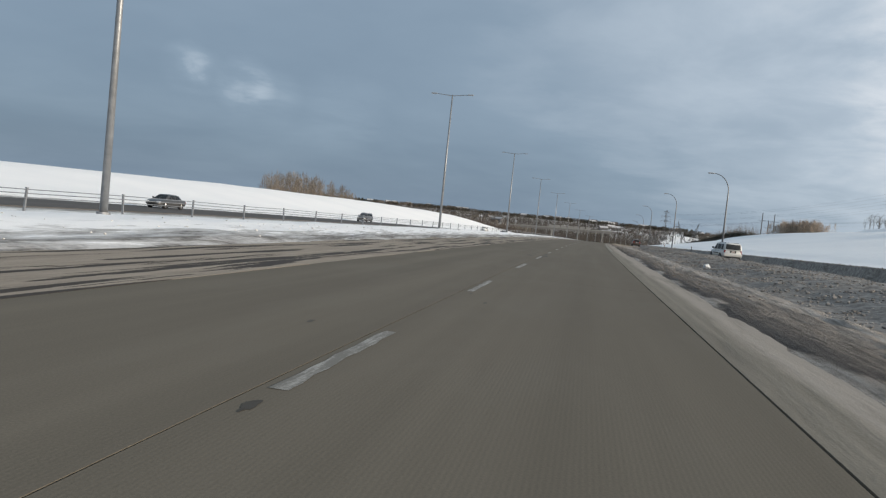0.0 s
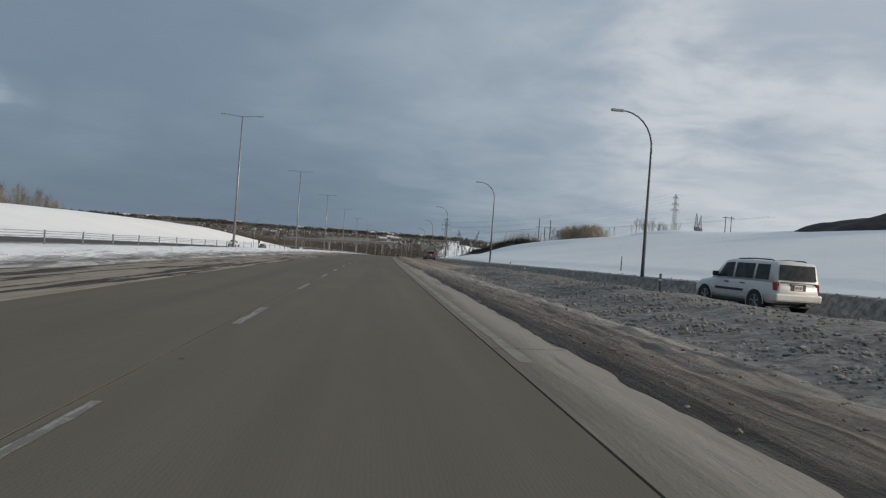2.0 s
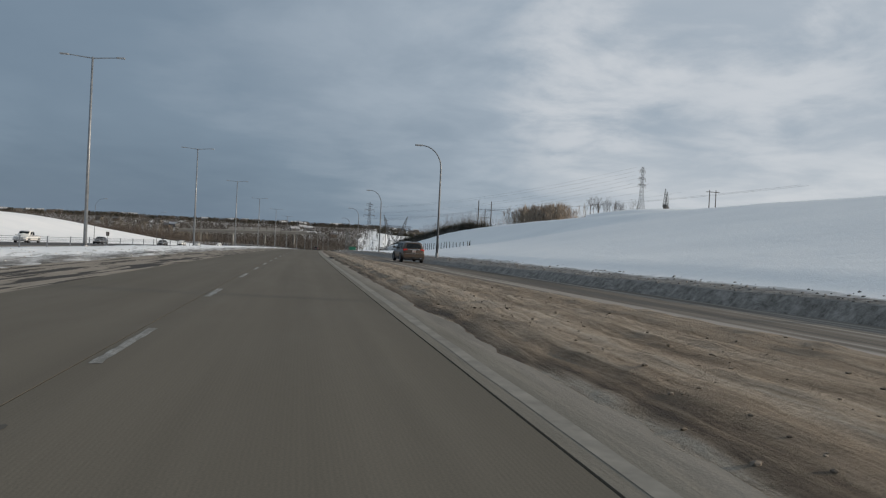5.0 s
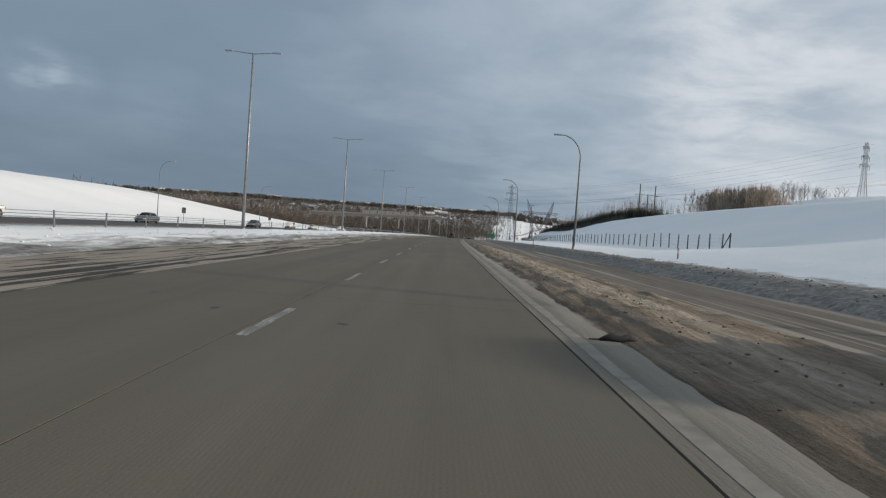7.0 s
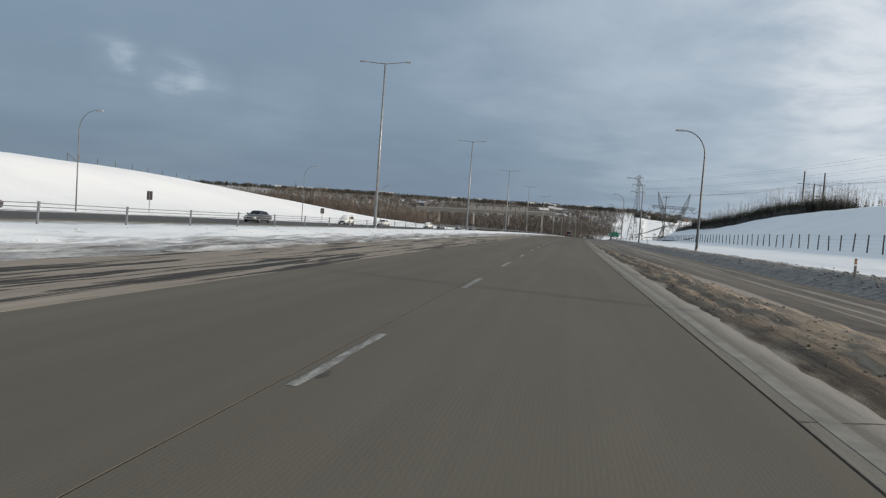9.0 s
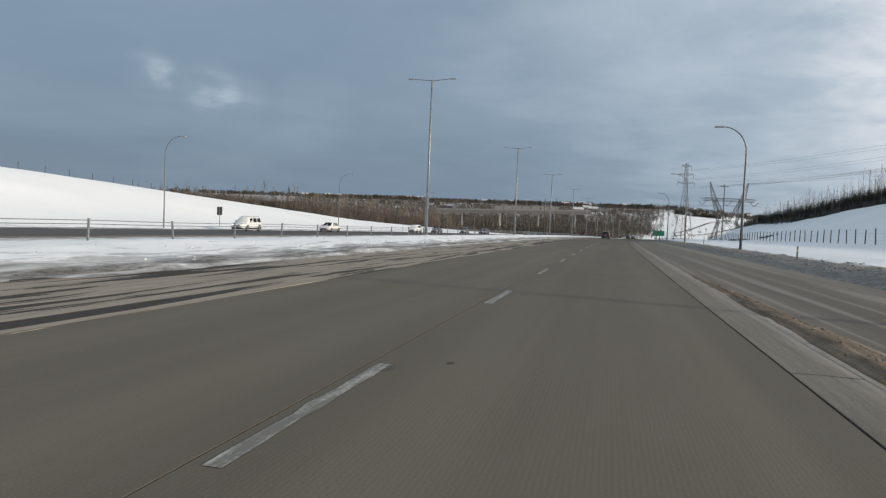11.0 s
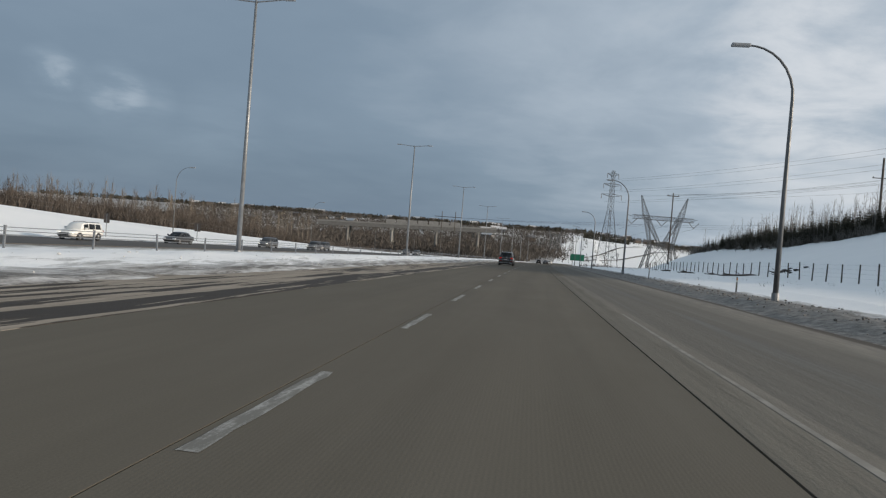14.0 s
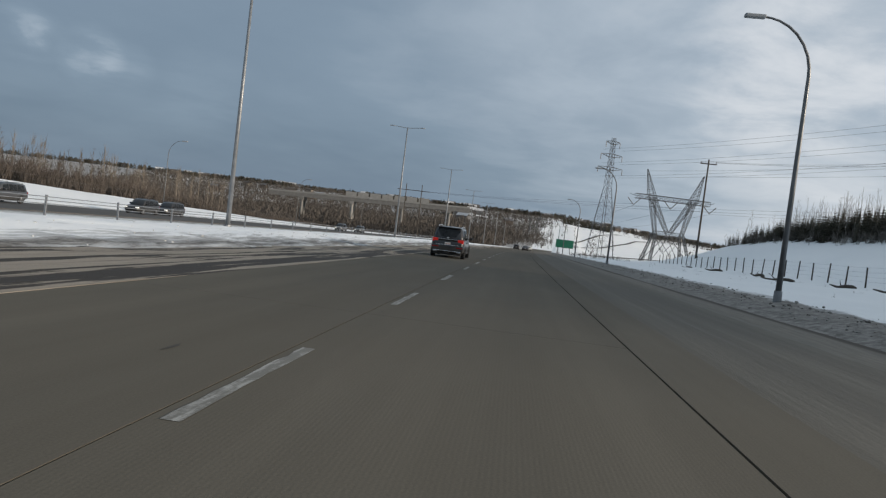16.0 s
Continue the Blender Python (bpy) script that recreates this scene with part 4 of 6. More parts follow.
def car(m, name, label, category, body, spec, group=""):
    """A road vehicle from its side profile. spec: low (stations y, half width, bottom, top), cab (stations y, half width at belt, belt height,
    half width at roof, roof height), windows (y0, y1 pairs at belt and roof), wheels and fittings."""
    ob = thing(name, m, label, category, group)
    bm = bmesh.new()
    rings = []
    for y, hw, zb, zt in spec["low"]:
        h = zt - zb
        half = [(hw * 0.80, zb), (hw * 0.95, zb + 0.05 * h), (hw * 0.995, zb + 0.22 * h), (hw, zb + 0.5 * h), (hw * 0.985, zb + 0.78 * h), (hw * 0.95, zb + 0.94 * h), (hw * 0.86, zt)]
        rings.append([Vector((a, y, b)) for a, b in half] + [Vector((0, y, zt + 0.025))] + [Vector((-a, y, b)) for a, b in reversed(half)])
    loft(bm, rings)
    part("body", bm, body, ob, shade=True)
    cab = spec["cab"]
    bm = bmesh.new()
    rings = []
    for y, wb, zb, wt, zt in cab:
        half = [(wb, zb), (wb + (wt - wb) * 0.5 + 0.012, zb + (zt - zb) * 0.52), (wt + 0.015, zt - 0.10 * (zt - zb) - 0.02), (wt - 0.06, zt - 0.01)]
        rings.append([Vector((a, y, b)) for a, b in half] + [Vector((0, y, zt + 0.025))] + [Vector((-a, y, b)) for a, b in reversed(half)])
    loft(bm, rings)
    part("cabin", bm, body, ob, shade=True)

    def wall(y, v, side, proud=0.014):
        ys = [c[0] for c in cab]
        wb, zb, wt, zt = (float(np.interp(y, ys, [c[i] for c in cab])) for i in (1, 2, 3, 4))
        w = np.interp(v, (0, 0.52, 0.9, 1.0), (wb, wb + (wt - wb) * 0.5 + 0.012, wt + 0.015, wt - 0.06))
        z = np.interp(v, (0, 0.52, 0.9, 1.0), (zb, zb + (zt - zb) * 0.52, zt - 0.1 * (zt - zb) - 0.02, zt - 0.01))
        return Vector((side * (float(w) + proud), y, float(z)))

    for side in (-1, 1):
        for (b0, b1, t0, t1) in spec["windows"]:
            bm = bmesh.new()
            lo, hi = 0.08, 0.84
            grid = []
            for iv in range(4):
                v = lo + (hi - lo) * iv / 3
                ya, yb = b0 + (t0 - b0) * iv / 3, b1 + (t1 - b1) * iv / 3
                grid.append([bm.verts.new(wall(ya + (yb - ya) * k / 3, v, side)) for k in range(4)])
            for i in range(3):
                for k in range(3):
                    bm.faces.new((grid[i][k], grid[i][k + 1], grid[i + 1][k + 1], grid[i + 1][k]))
            bmesh.ops.solidify(bm, geom=bm.faces[:], thickness=0.012)
            bmesh.ops.recalc_face_normals(bm, faces=bm.faces[:])
            part("side_window", bm, spec.get("glass", GLASS), ob)
        if spec.get("bright_line"):
            bm = bmesh.new()
            y0, y1 = min(w[0] for w in spec["windows"]), max(w[1] for w in spec["windows"])
            pts = [wall(y0 + (y1 - y0) * k / 10, 0.02, side, 0.02) for k in range(11)]
            tube(bm, pts, [0.014] * 11, 5)
            part("window_trim", bm, CHROME, ob)
        # mirror, handles, sill, arch lips
        bm = bmesh.new()
        ym, zm, xm = spec["mirror"]
        box(bm, side * xm if side > 0 else side * (xm + 0.2), ym - 0.06, zm, side * (xm + 0.2) if side > 0 else side * xm, ym + 0.07, zm + 0.17, 0.035)
        box(bm, min(side * (xm - 0.1), side * (xm + 0.03)), ym - 0.02, zm + 0.01, max(side * (xm - 0.1), side * (xm + 0.03)), ym + 0.03, zm + 0.06)
        part("door_mirror", bm, spec.get("mirror_mat", body), ob)
        for yh in spec["handles"]:
            bm = bmesh.new()
            x = spec["hw"] + 0.005
            box(bm, min(side * (x - 0.02), side * (x + 0.025)), yh - 0.1, spec["handle_z"], max(side * (x - 0.02), side * (x + 0.025)), yh + 0.1, spec["handle_z"] + 0.035, 0.01)
            part("door_handle", bm, spec.get("handle_mat", body), ob)
        bm = bmesh.new()
        x = spec["hw"]
        box(bm, min(side * (x - 0.1), side * (x + 0.015)), spec["wheels"][0] + spec["r"] * 1.25, spec["sill"], max(side * (x - 0.1), side * (x + 0.015)), spec["wheels"][1] - spec["r"] * 1.25, spec["sill"] + 0.10, 0.02)
        part("side_sill", bm, TRIM, ob)
        for yw in spec["wheels"]:
            # body is uncut here; a flat dark disc imitates the shaded wheel well
            bm = bmesh.new()
            r = spec["r"]
            x0 = spec["hw"] - 0.06
            ang = [radians(a) for a in range(-22, 203, 15)]
            inner = [(yw + 1.10 * r * math.cos(a), r + 1.10 * r * math.sin(a)) for a in ang]
            well = [bm.verts.new((side * (x0 + 0.068), y, z)) for y, z in inner]
            bm.faces.new(well if side < 0 else well[::-1])
            back = [bm.verts.new((side * (x0 - 0.2), y, z)) for y, z in inner]
            for k in range(len(well) - 1):
                bm.faces.new((well[k], well[k + 1], back[k + 1], back[k]))
            part("wheel_arch_shade", bm, TRIM, ob)
            if spec.get("flare"):
                bm = bmesh.new()
                tube(bm, [(side * (spec["hw"] + 0.015), yw + 1.14 * r * math.cos(a), r + 1.14 * r * math.sin(a)) for a in ang], [0.022] * len(ang), 6)
                part("arch_flare", bm, spec["flare"], ob, shade=True)
            wheel_parts(ob, side * (spec["hw"] - 0.085), yw, r, 0.235, spec["rim"], spec.get("spokes", 5))
        if spec.get("rails"):
            bm = bmesh.new()
            y0, y1, xr, zr = spec["rails"]
            tube(bm, [(side * xr, y0, zr - 0.03), (side * xr, y0 + 0.15, zr + 0.045), (side * xr, (y0 + y1) / 2, zr + 0.06), (side * xr, y1 - 0.2, zr + 0.035), (side * xr, y1, zr - 0.05)], [0.022] * 5, 6)
            part("roof_rail", bm, spec.get("rail_mat", CHROME), ob)
    # rear and front glass
    for nm, (yb, zb, wb), (yt, zt, wt), out in (("rear_window", *spec["rear_glass"], -1), ("windscreen", *spec["front_glass"], 1)):
        bm = bmesh.new()
        rows_ = []
        for k in range(4):
            f = k / 3
            y, z, w = yb + (yt - yb) * f, zb + (zt - zb) * f, wb + (wt - wb) * f
            rows_.append([bm.verts.new((w * q, y + out * 0.035 * (1 - q * q), z)) for q in (-1, -0.6, 0, 0.6, 1)])
        for i in range(3):
            for j in range(4):
                bm.faces.new((rows_[i][j], rows_[i][j + 1], rows_[i + 1][j + 1], rows_[i + 1][j]))
        bmesh.ops.solidify(bm, geom=bm.faces[:], thickness=0.02)
        bmesh.ops.recalc_face_normals(bm, faces=bm.faces[:])
        part(nm, bm, spec.get("glass", GLASS), ob)
    for nm, mat, dims, label in spec["fittings"]:
        bm = bmesh.new()
        box(bm, *dims[:6], dims[6] if len(dims) > 6 else 0.02)
        part(nm, bm, mat, ob, label)
    # plate with bars in place of its characters
    y, z = spec["plate"]
    bm = bmesh.new()
    box(bm, -0.16, y - 0.012, z - 0.08, 0.16, y, z + 0.08, 0.006)
    plate = part("number_plate", bm, PLATE, ob)
    bm = bmesh.new()
    for k in range(6):
        x = -0.125 + k * 0.043 + (0.02 if k > 2 else 0)
        box(bm, x, y - 0.016, z - 0.035, x + 0.026, y - 0.011, z + 0.04)
    part("plate_bars", bm, PLATE_BAR, plate)
    return ob


def suv_spec(L, hw, H, belt, r, wheels, **more):
    """Profile of an upright estate-like body."""
    b, f = -L / 2, L / 2
    base = dict(
        hw=hw, r=r, wheels=wheels, sill=0.30,
        low=[(b, hw * 0.80, 0.48, belt * 0.86), (b + 0.05, hw * 0.90, 0.42, belt * 0.93), (b + 0.22, hw * 0.97, 0.36, belt), (b + 0.8, hw, 0.34, belt), (0, hw, 0.32, belt),
             (f - 1.55, hw, 0.32, belt - 0.01), (f - 1.25, hw * 0.995, 0.33, belt - 0.03), (f - 0.5, hw * 0.96, 0.34, belt - 0.14), (f - 0.16, hw * 0.87, 0.36, belt - 0.28), (f, hw * 0.72, 0.42, belt - 0.42)],
        cab=[(b + 0.08, hw * 0.86, belt - 0.03, hw * 0.70, belt + 0.08), (b + 0.30, hw * 0.91, belt - 0.03, hw * 0.73, H - 0.06), (b + 0.55, hw * 0.93, belt - 0.03, hw * 0.75, H - 0.02), (-0.1, hw * 0.94, belt - 0.03, hw * 0.77, H),
             (0.45, hw * 0.93, belt - 0.03, hw * 0.75, H - 0.04), (0.75, hw * 0.92, belt - 0.03, hw * 0.72, H - 0.12), (f - 1.15, hw * 0.88, belt - 0.05, hw * 0.78, belt + 0.02)],
        windows=[(b + 0.50, b + 1.30, b + 0.55, b + 1.28), (b + 1.40, -0.02, b + 1.38, -0.05), (0.08, f - 1.55, 0.05, 0.62)],
        mirror=(f - 1.62, belt + 0.02, hw + 0.01), handles=(b + 1.55, 0.15), handle_z=belt - 0.16,
        rear_glass=((b + 0.10, belt + 0.06, hw * 0.74), (b + 0.27, H - 0.14, hw * 0.66)), front_glass=((f - 1.18, belt + 0.03, hw * 0.76), (0.72, H - 0.15, hw * 0.66)),
        plate=(b - 0.005, belt - 0.24), fittings=[], rim=RIM)
    base.update(more)
    return base


def tail(b, hw, z0, z1, w, mat, depth=0.3):
    return [("tail_lamp", mat, (side * hw * 0.93 if side < 0 else hw * 0.93 - w, b - 0.012, z0, side * hw * 0.93 + w if side < 0 else hw * 0.93, b + depth, z1, 0.04), "red tail lamp") for side in (-1, 1)]


# black luxury estate in the left lane
b = -2.56
big = suv_spec(5.12, 0.97, 1.83, 1.10, 0.385, (-1.60, 1.475), rim=DARK_RIM, spokes=5, bright_line=True, rails=(-2.0, 0.5, 0.66, 1.83), mirror_mat=BLACK_PAINT)
big["fittings"] = tail(b + 0.04, 0.97, 0.93, 1.14, 0.34, RED_GLOW) + [
    ("chrome_strip", CHROME, (-0.56, b - 0.01, 1.10, 0.56, b + 0.1, 1.135, 0.012), "bright strip across the tailgate"),
    ("bumper", BLACK_PAINT, (-0.92, b - 0.07, 0.46, 0.92, b + 0.22, 0.80, 0.08), ""),
    ("bumper_strip", CHROME, (-0.66, b - 0.085, 0.775, 0.66, b, 0.815, 0.012), "dull bright sill strip"),
    ("bumper_diffuser", CHROME, (-0.80, b - 0.085, 0.43, 0.80, b + 0.1, 0.475, 0.015), "bright lower valance strip"),
    ("reflector", RED_OFF, (-0.90, b - 0.082, 0.64, -0.52, b, 0.70, 0.012), "red reflector"),
    ("reflector", RED_OFF, (0.52, b - 0.082, 0.64, 0.90, b, 0.70, 0.012), "red reflector"),
    ("exhaust", CHROME, (-0.80, b - 0.09, 0.38, -0.56, b + 0.2, 0.46, 0.02), "twin exhaust trim"),
    ("exhaust", CHROME, (0.56, b - 0.09, 0.38, 0.80, b + 0.2, 0.46, 0.02), "twin exhaust trim"),
    ("tow_bar", TRIM, (-0.08, b - 0.06, 0.34, 0.08, b + 0.3, 0.44, 0.01), ""),
    ("roof_spoiler", BLACK_PAINT, (-0.66, b + 0.16, 1.765, 0.66, b + 0.50, 1.815, 0.02), ""),
    ("rear_wiper", TRIM, (-0.06, b + 0.03, 1.22, 0.34, b + 0.07, 1.245, 0.005), ""),
    ("aerial_fin", TRIM, (-0.02, b + 0.75, 1.82, 0.02, b + 0.90, 1.90, 0.008), ""),
    ("underbody", TRIM, (-0.80, b + 0.2, 0.22, 0.80, 2.3, 0.42, 0.03), ""),
    ("badge", CHROME, (-0.05, b + 0.00, 1.155, 0.05, b + 0.05, 1.24, 0.01), "round bright badge"),
    ("headlamp", CLEAR, (-0.86, 2.34, 0.74, -0.5, 2.50, 0.90, 0.03), ""), ("headlamp", CLEAR, (0.5, 2.34, 0.74, 0.86, 2.50, 0.90, 0.03), "")]
car(stand(468.6, -3.75, 0.0), "black_suv", "large black estate car with lit red tail lamps on the carriageway", "car", BLACK_PAINT, big)

# silver-white boxy off-roader on the ramp
b = -2.24
boxy = suv_spec(4.49, 0.91, 1.75, 1.08, 0.365, (-1.36, 1.335), rim=RIM, spokes=5, flare=WHITE_PAINT, rails=(-1.9, 0.1, 0.62, 1.725), rail_mat=TRIM, glass=SKY_TONED_GLASS, mirror_mat=TRIM, handle_mat=TRIM)
boxy["cab"] = [(b + 0.04, 0.83, 1.05, 0.72, 1.10), (b + 0.14, 0.85, 1.05, 0.74, 1.70), (b + 0.40, 0.86, 1.05, 0.75, 1.74), (0.1, 0.86, 1.05, 0.75, 1.75), (0.42, 0.85, 1.05, 0.74, 1.70), (0.55, 0.85, 1.05, 0.73, 1.62), (1.12, 0.82, 1.03, 0.74, 1.08)]
boxy["windows"] = [(b + 0.34, b + 0.98, b + 0.36, b + 0.96), (b + 1.10, -0.22, b + 1.08, -0.24), (-0.10, 0.80, -0.12, 0.36)]
boxy["rear_glass"], boxy["front_glass"] = ((b + 0.025, 1.13, 0.72), (b + 0.10, 1.62, 0.67)), ((1.09, 1.07, 0.70), (0.53, 1.66, 0.66))
boxy["fittings"] = tail(b + 0.03, 0.91, 0.78, 1.05, 0.17, RED_OFF, 0.16) + [
    ("bumper", WHITE_PAINT, (-0.88, b - 0.08, 0.44, 0.88, b + 0.25, 0.70, 0.06), ""), ("plate_surround", TRIM, (-0.30, b - 0.012, 0.80, 0.30, b + 0.05, 1.02, 0.02), "dark panel round the plate"),
    ("body_moulding", TRIM, (-0.935, -0.75, 0.66, -0.90, 0.75, 0.74, 0.01), ""), ("body_moulding", TRIM, (0.90, -0.75, 0.66, 0.935, 0.75, 0.74, 0.01), ""),
    ("exhaust", TRIM, (0.30, b - 0.03, 0.30, 0.42, b + 0.4, 0.40, 0.03), ""), ("underbody", TRIM, (-0.7, b + 0.2, 0.24, 0.7, 2.0, 0.44, 0.03), ""),
    ("rear_wiper", TRIM, (-0.05, b - 0.02, 1.13, 0.35, b + 0.01, 1.15, 0.004), ""), ("aerial", TRIM, (0.55, 0.9, 1.05, 0.56, 0.92, 1.85, 0.002), "")]
boxy["plate"] = (b - 0.014, 0.90)
car(stand(75.2, 13.4, 0.05, 9.0), "white_suv", "dirty silver-white boxy off-roader driving up the snowy ramp", "car", WHITE_PAINT, boxy)

# bronze off-roader on the ramp
b = -2.41
brown = suv_spec(4.82, 0.97, 1.76, 1.15, 0.40, (-1.46, 1.455), rim=RIM, spokes=5, flare=BRONZE_PAINT, bright_line=True, rails=(-1.5, 0.4, 0.64, 1.70), rail_mat=TRIM)
brown["low"] = [(b, 0.80, 0.50, 1.02), (b + 0.04, 0.90, 0.40, 1.11)] + brown["low"][2:]
brown["cab"] = [(b + 0.07, 0.85, 1.12, 0.72, 1.18), (b + 0.24, 0.87, 1.12, 0.70, 1.58), (b + 0.42, 0.89, 1.12, 0.71, 1.68), (b + 0.80, 0.90, 1.12, 0.73, 1.73), (-0.1, 0.91, 1.12, 0.74, 1.755),
                (0.45, 0.90, 1.12, 0.73, 1.72), (0.75, 0.89, 1.12, 0.71, 1.63), (1.30, 0.86, 1.10, 0.76, 1.16)]
brown["windows"] = [(b + 0.72, b + 1.28, b + 0.86, b + 1.26), (b + 1.36, -0.02, b + 1.34, -0.05), (0.06, 0.86, 0.03, 0.62)]
brown["rear_glass"] = ((b + 0.075, 1.21, 0.66), (b + 0.255, 1.59, 0.58))
# emission on both tail lamps stands in for sun reflected by the red glass
brown["fittings"] = tail(b + 0.03, 0.97, 0.98, 1.15, 0.33, RED_GLOW) + [
    ("chrome_strip", CHROME, (-0.50, b - 0.014, 1.07, 0.50, b + 0.1, 1.145, 0.015), "bright strip above the plate"),
    ("bumper", BRONZE_PAINT, (-0.92, b - 0.07, 0.42, 0.92, b + 0.25, 0.80, 0.07), ""), ("bumper_strip", CHROME, (-0.66, b - 0.078, 0.755, 0.66, b, 0.775, 0.006), "thin bright strip"),
    ("rear_valance", TRIM, (-0.80, b - 0.03, 0.30, 0.80, b + 0.25, 0.43, 0.03), ""),
    ("tow_bar", TRIM, (-0.12, b - 0.09, 0.40, 0.12, b + 0.2, 0.50, 0.015), ""), ("exhaust", CHROME, (0.50, b - 0.06, 0.34, 0.66, b + 0.3, 0.42, 0.03), ""),
    ("roof_spoiler", BRONZE_PAINT, (-0.60, b + 0.22, 1.61, 0.60, b + 0.56, 1.665, 0.02), ""), ("underbody", TRIM, (-0.8, b + 0.2, 0.22, 0.8, 2.2, 0.42, 0.03), ""),
    ("rear_wiper", TRIM, (-0.06, b + 0.05, 1.22, 0.34, b + 0.08, 1.24, 0.004), ""), ("aerial_fin", TRIM, (-0.02, b + 0.8, 1.73, 0.02, b + 0.92, 1.80, 0.008), "")]
brown["plate"] = (b - 0.016, 0.96)
car(stand(190.6, 9.1, 0.02, 4.0), "bronze_suv", "muddy bronze off-roader on the slushy entrance ramp", "car", BRONZE_PAINT, brown)

# traffic of the opposite carriageway
sedan = suv_spec(4.6, 0.90, 1.45, 0.95, 0.33, (-1.35, 1.35))
b, f = -2.3, 2.3
sedan["cab"] = [(b + 0.55, 0.78, 0.90, 0.70, 0.96), (b + 0.95, 0.80, 0.92, 0.60, 1.30), (b + 1.45, 0.82, 0.92, 0.60, 1.43), (0.0, 0.83, 0.92, 0.61, 1.45), (0.35, 0.82, 0.92, 0.60, 1.41), (f - 1.05, 0.78, 0.88, 0.70, 0.93)]
sedan["windows"] = [(b + 1.05, -0.45, b + 1.25, -0.45), (-0.35, 0.75, -0.35, 0.25)]
sedan["rear_glass"], sedan["front_glass"] = ((b + 0.58, 0.97, 0.66), (b + 1.05, 1.36, 0.54)), ((f - 1.08, 0.95, 0.66), (0.42, 1.38, 0.54))
sedan["low"] = [(y, w, zb, zt if i > 2 else zt - 0.02) for i, (y, w, zb, zt) in enumerate(sedan["low"])]
sedan["fittings"] = tail(b + 0.05, 0.9, 0.66, 0.80, 0.3, RED_OFF) + [("headlamp", CLEAR, (-0.80, 2.02, 0.56, -0.45, 2.26, 0.70, 0.03), ""), ("headlamp", CLEAR, (0.45, 2.02, 0.56, 0.80, 2.26, 0.70, 0.03), ""),
                    ("front_grille", TRIM, (-0.42, 2.12, 0.42, 0.42, 2.31, 0.62, 0.03), ""), ("underbody", TRIM, (-0.7, -2.0, 0.18, 0.7, 2.0, 0.38, 0.03), "")]
sedan["plate"] = (-2.31, 0.60)
cross = suv_spec(4.6, 0.93, 1.67, 1.04, 0.36, (-1.38, 1.36), rails=(-1.8, 0.3, 0.64, 1.67), rail_mat=TRIM)
cross["fittings"] = tail(-2.24, 0.93, 0.85, 1.0, 0.3, RED_OFF) + [("headlamp", LIT_HEAD, (-0.80, 2.02, 0.66, -0.48, 2.26, 0.78, 0.03), ""), ("headlamp", LIT_HEAD, (0.48, 2.02, 0.66, 0.80, 2.26, 0.78, 0.03), ""),
                    ("front_grille", TRIM, (-0.45, 2.10, 0.44, 0.45, 2.32, 0.68, 0.03), ""), ("underbody", TRIM, (-0.7, -2.0, 0.2, 0.7, 2.0, 0.4, 0.03), "")]
truck = suv_spec(5.8, 0.99, 1.86, 1.12, 0.39, (-1.9, 1.85))
b, f = -2.9, 2.9
truck["cab"] = [(-0.55, 0.90, 1.08, 0.76, 1.14), (-0.42, 0.91, 1.08, 0.77, 1.80), (0.1, 0.92, 1.08, 0.78, 1.86), (0.75, 0.92, 1.08, 0.77, 1.82), (1.0, 0.91, 1.08, 0.74, 1.72), (1.65, 0.86, 1.06, 0.78, 1.12)]
truck["windows"] = [(-0.38, 0.35, -0.36, 0.33), (0.45, 1.35, 0.43, 0.85)]
truck["rear_glass"], truck["front_glass"] = ((-0.58, 1.16, 0.72), (-0.45, 1.70, 0.68)), ((1.62, 1.10, 0.74), (0.98, 1.76, 0.68))
truck["handles"], truck["mirror"] = (0.0, 0.75), (1.35, 1.14, 1.0)
truck["fittings"] = tail(b + 0.05, 0.99, 0.80, 1.05, 0.16, RED_OFF, 0.12) + [("headlamp", CLEAR, (-0.88, 2.62, 0.74, -0.52, 2.86, 0.92, 0.03), ""), ("headlamp", CLEAR, (0.52, 2.62, 0.74, 0.88, 2.86, 0.92, 0.03), ""),
                    ("front_grille", CHROME, (-0.5, 2.70, 0.60, 0.5, 2.92, 0.90, 0.03), ""), ("bumper", CHROME, (-0.9, 2.76, 0.42, 0.9, 2.98, 0.60, 0.05), ""), ("load_bed", TRIM, (-0.82, -2.8, 1.09, 0.82, -0.62, 1.135, 0.01), ""),
                    ("underbody", TRIM, (-0.75, -2.4, 0.26, 0.75, 2.4, 0.46, 0.03), "")]
truck["plate"] = (-2.91, 0.62)
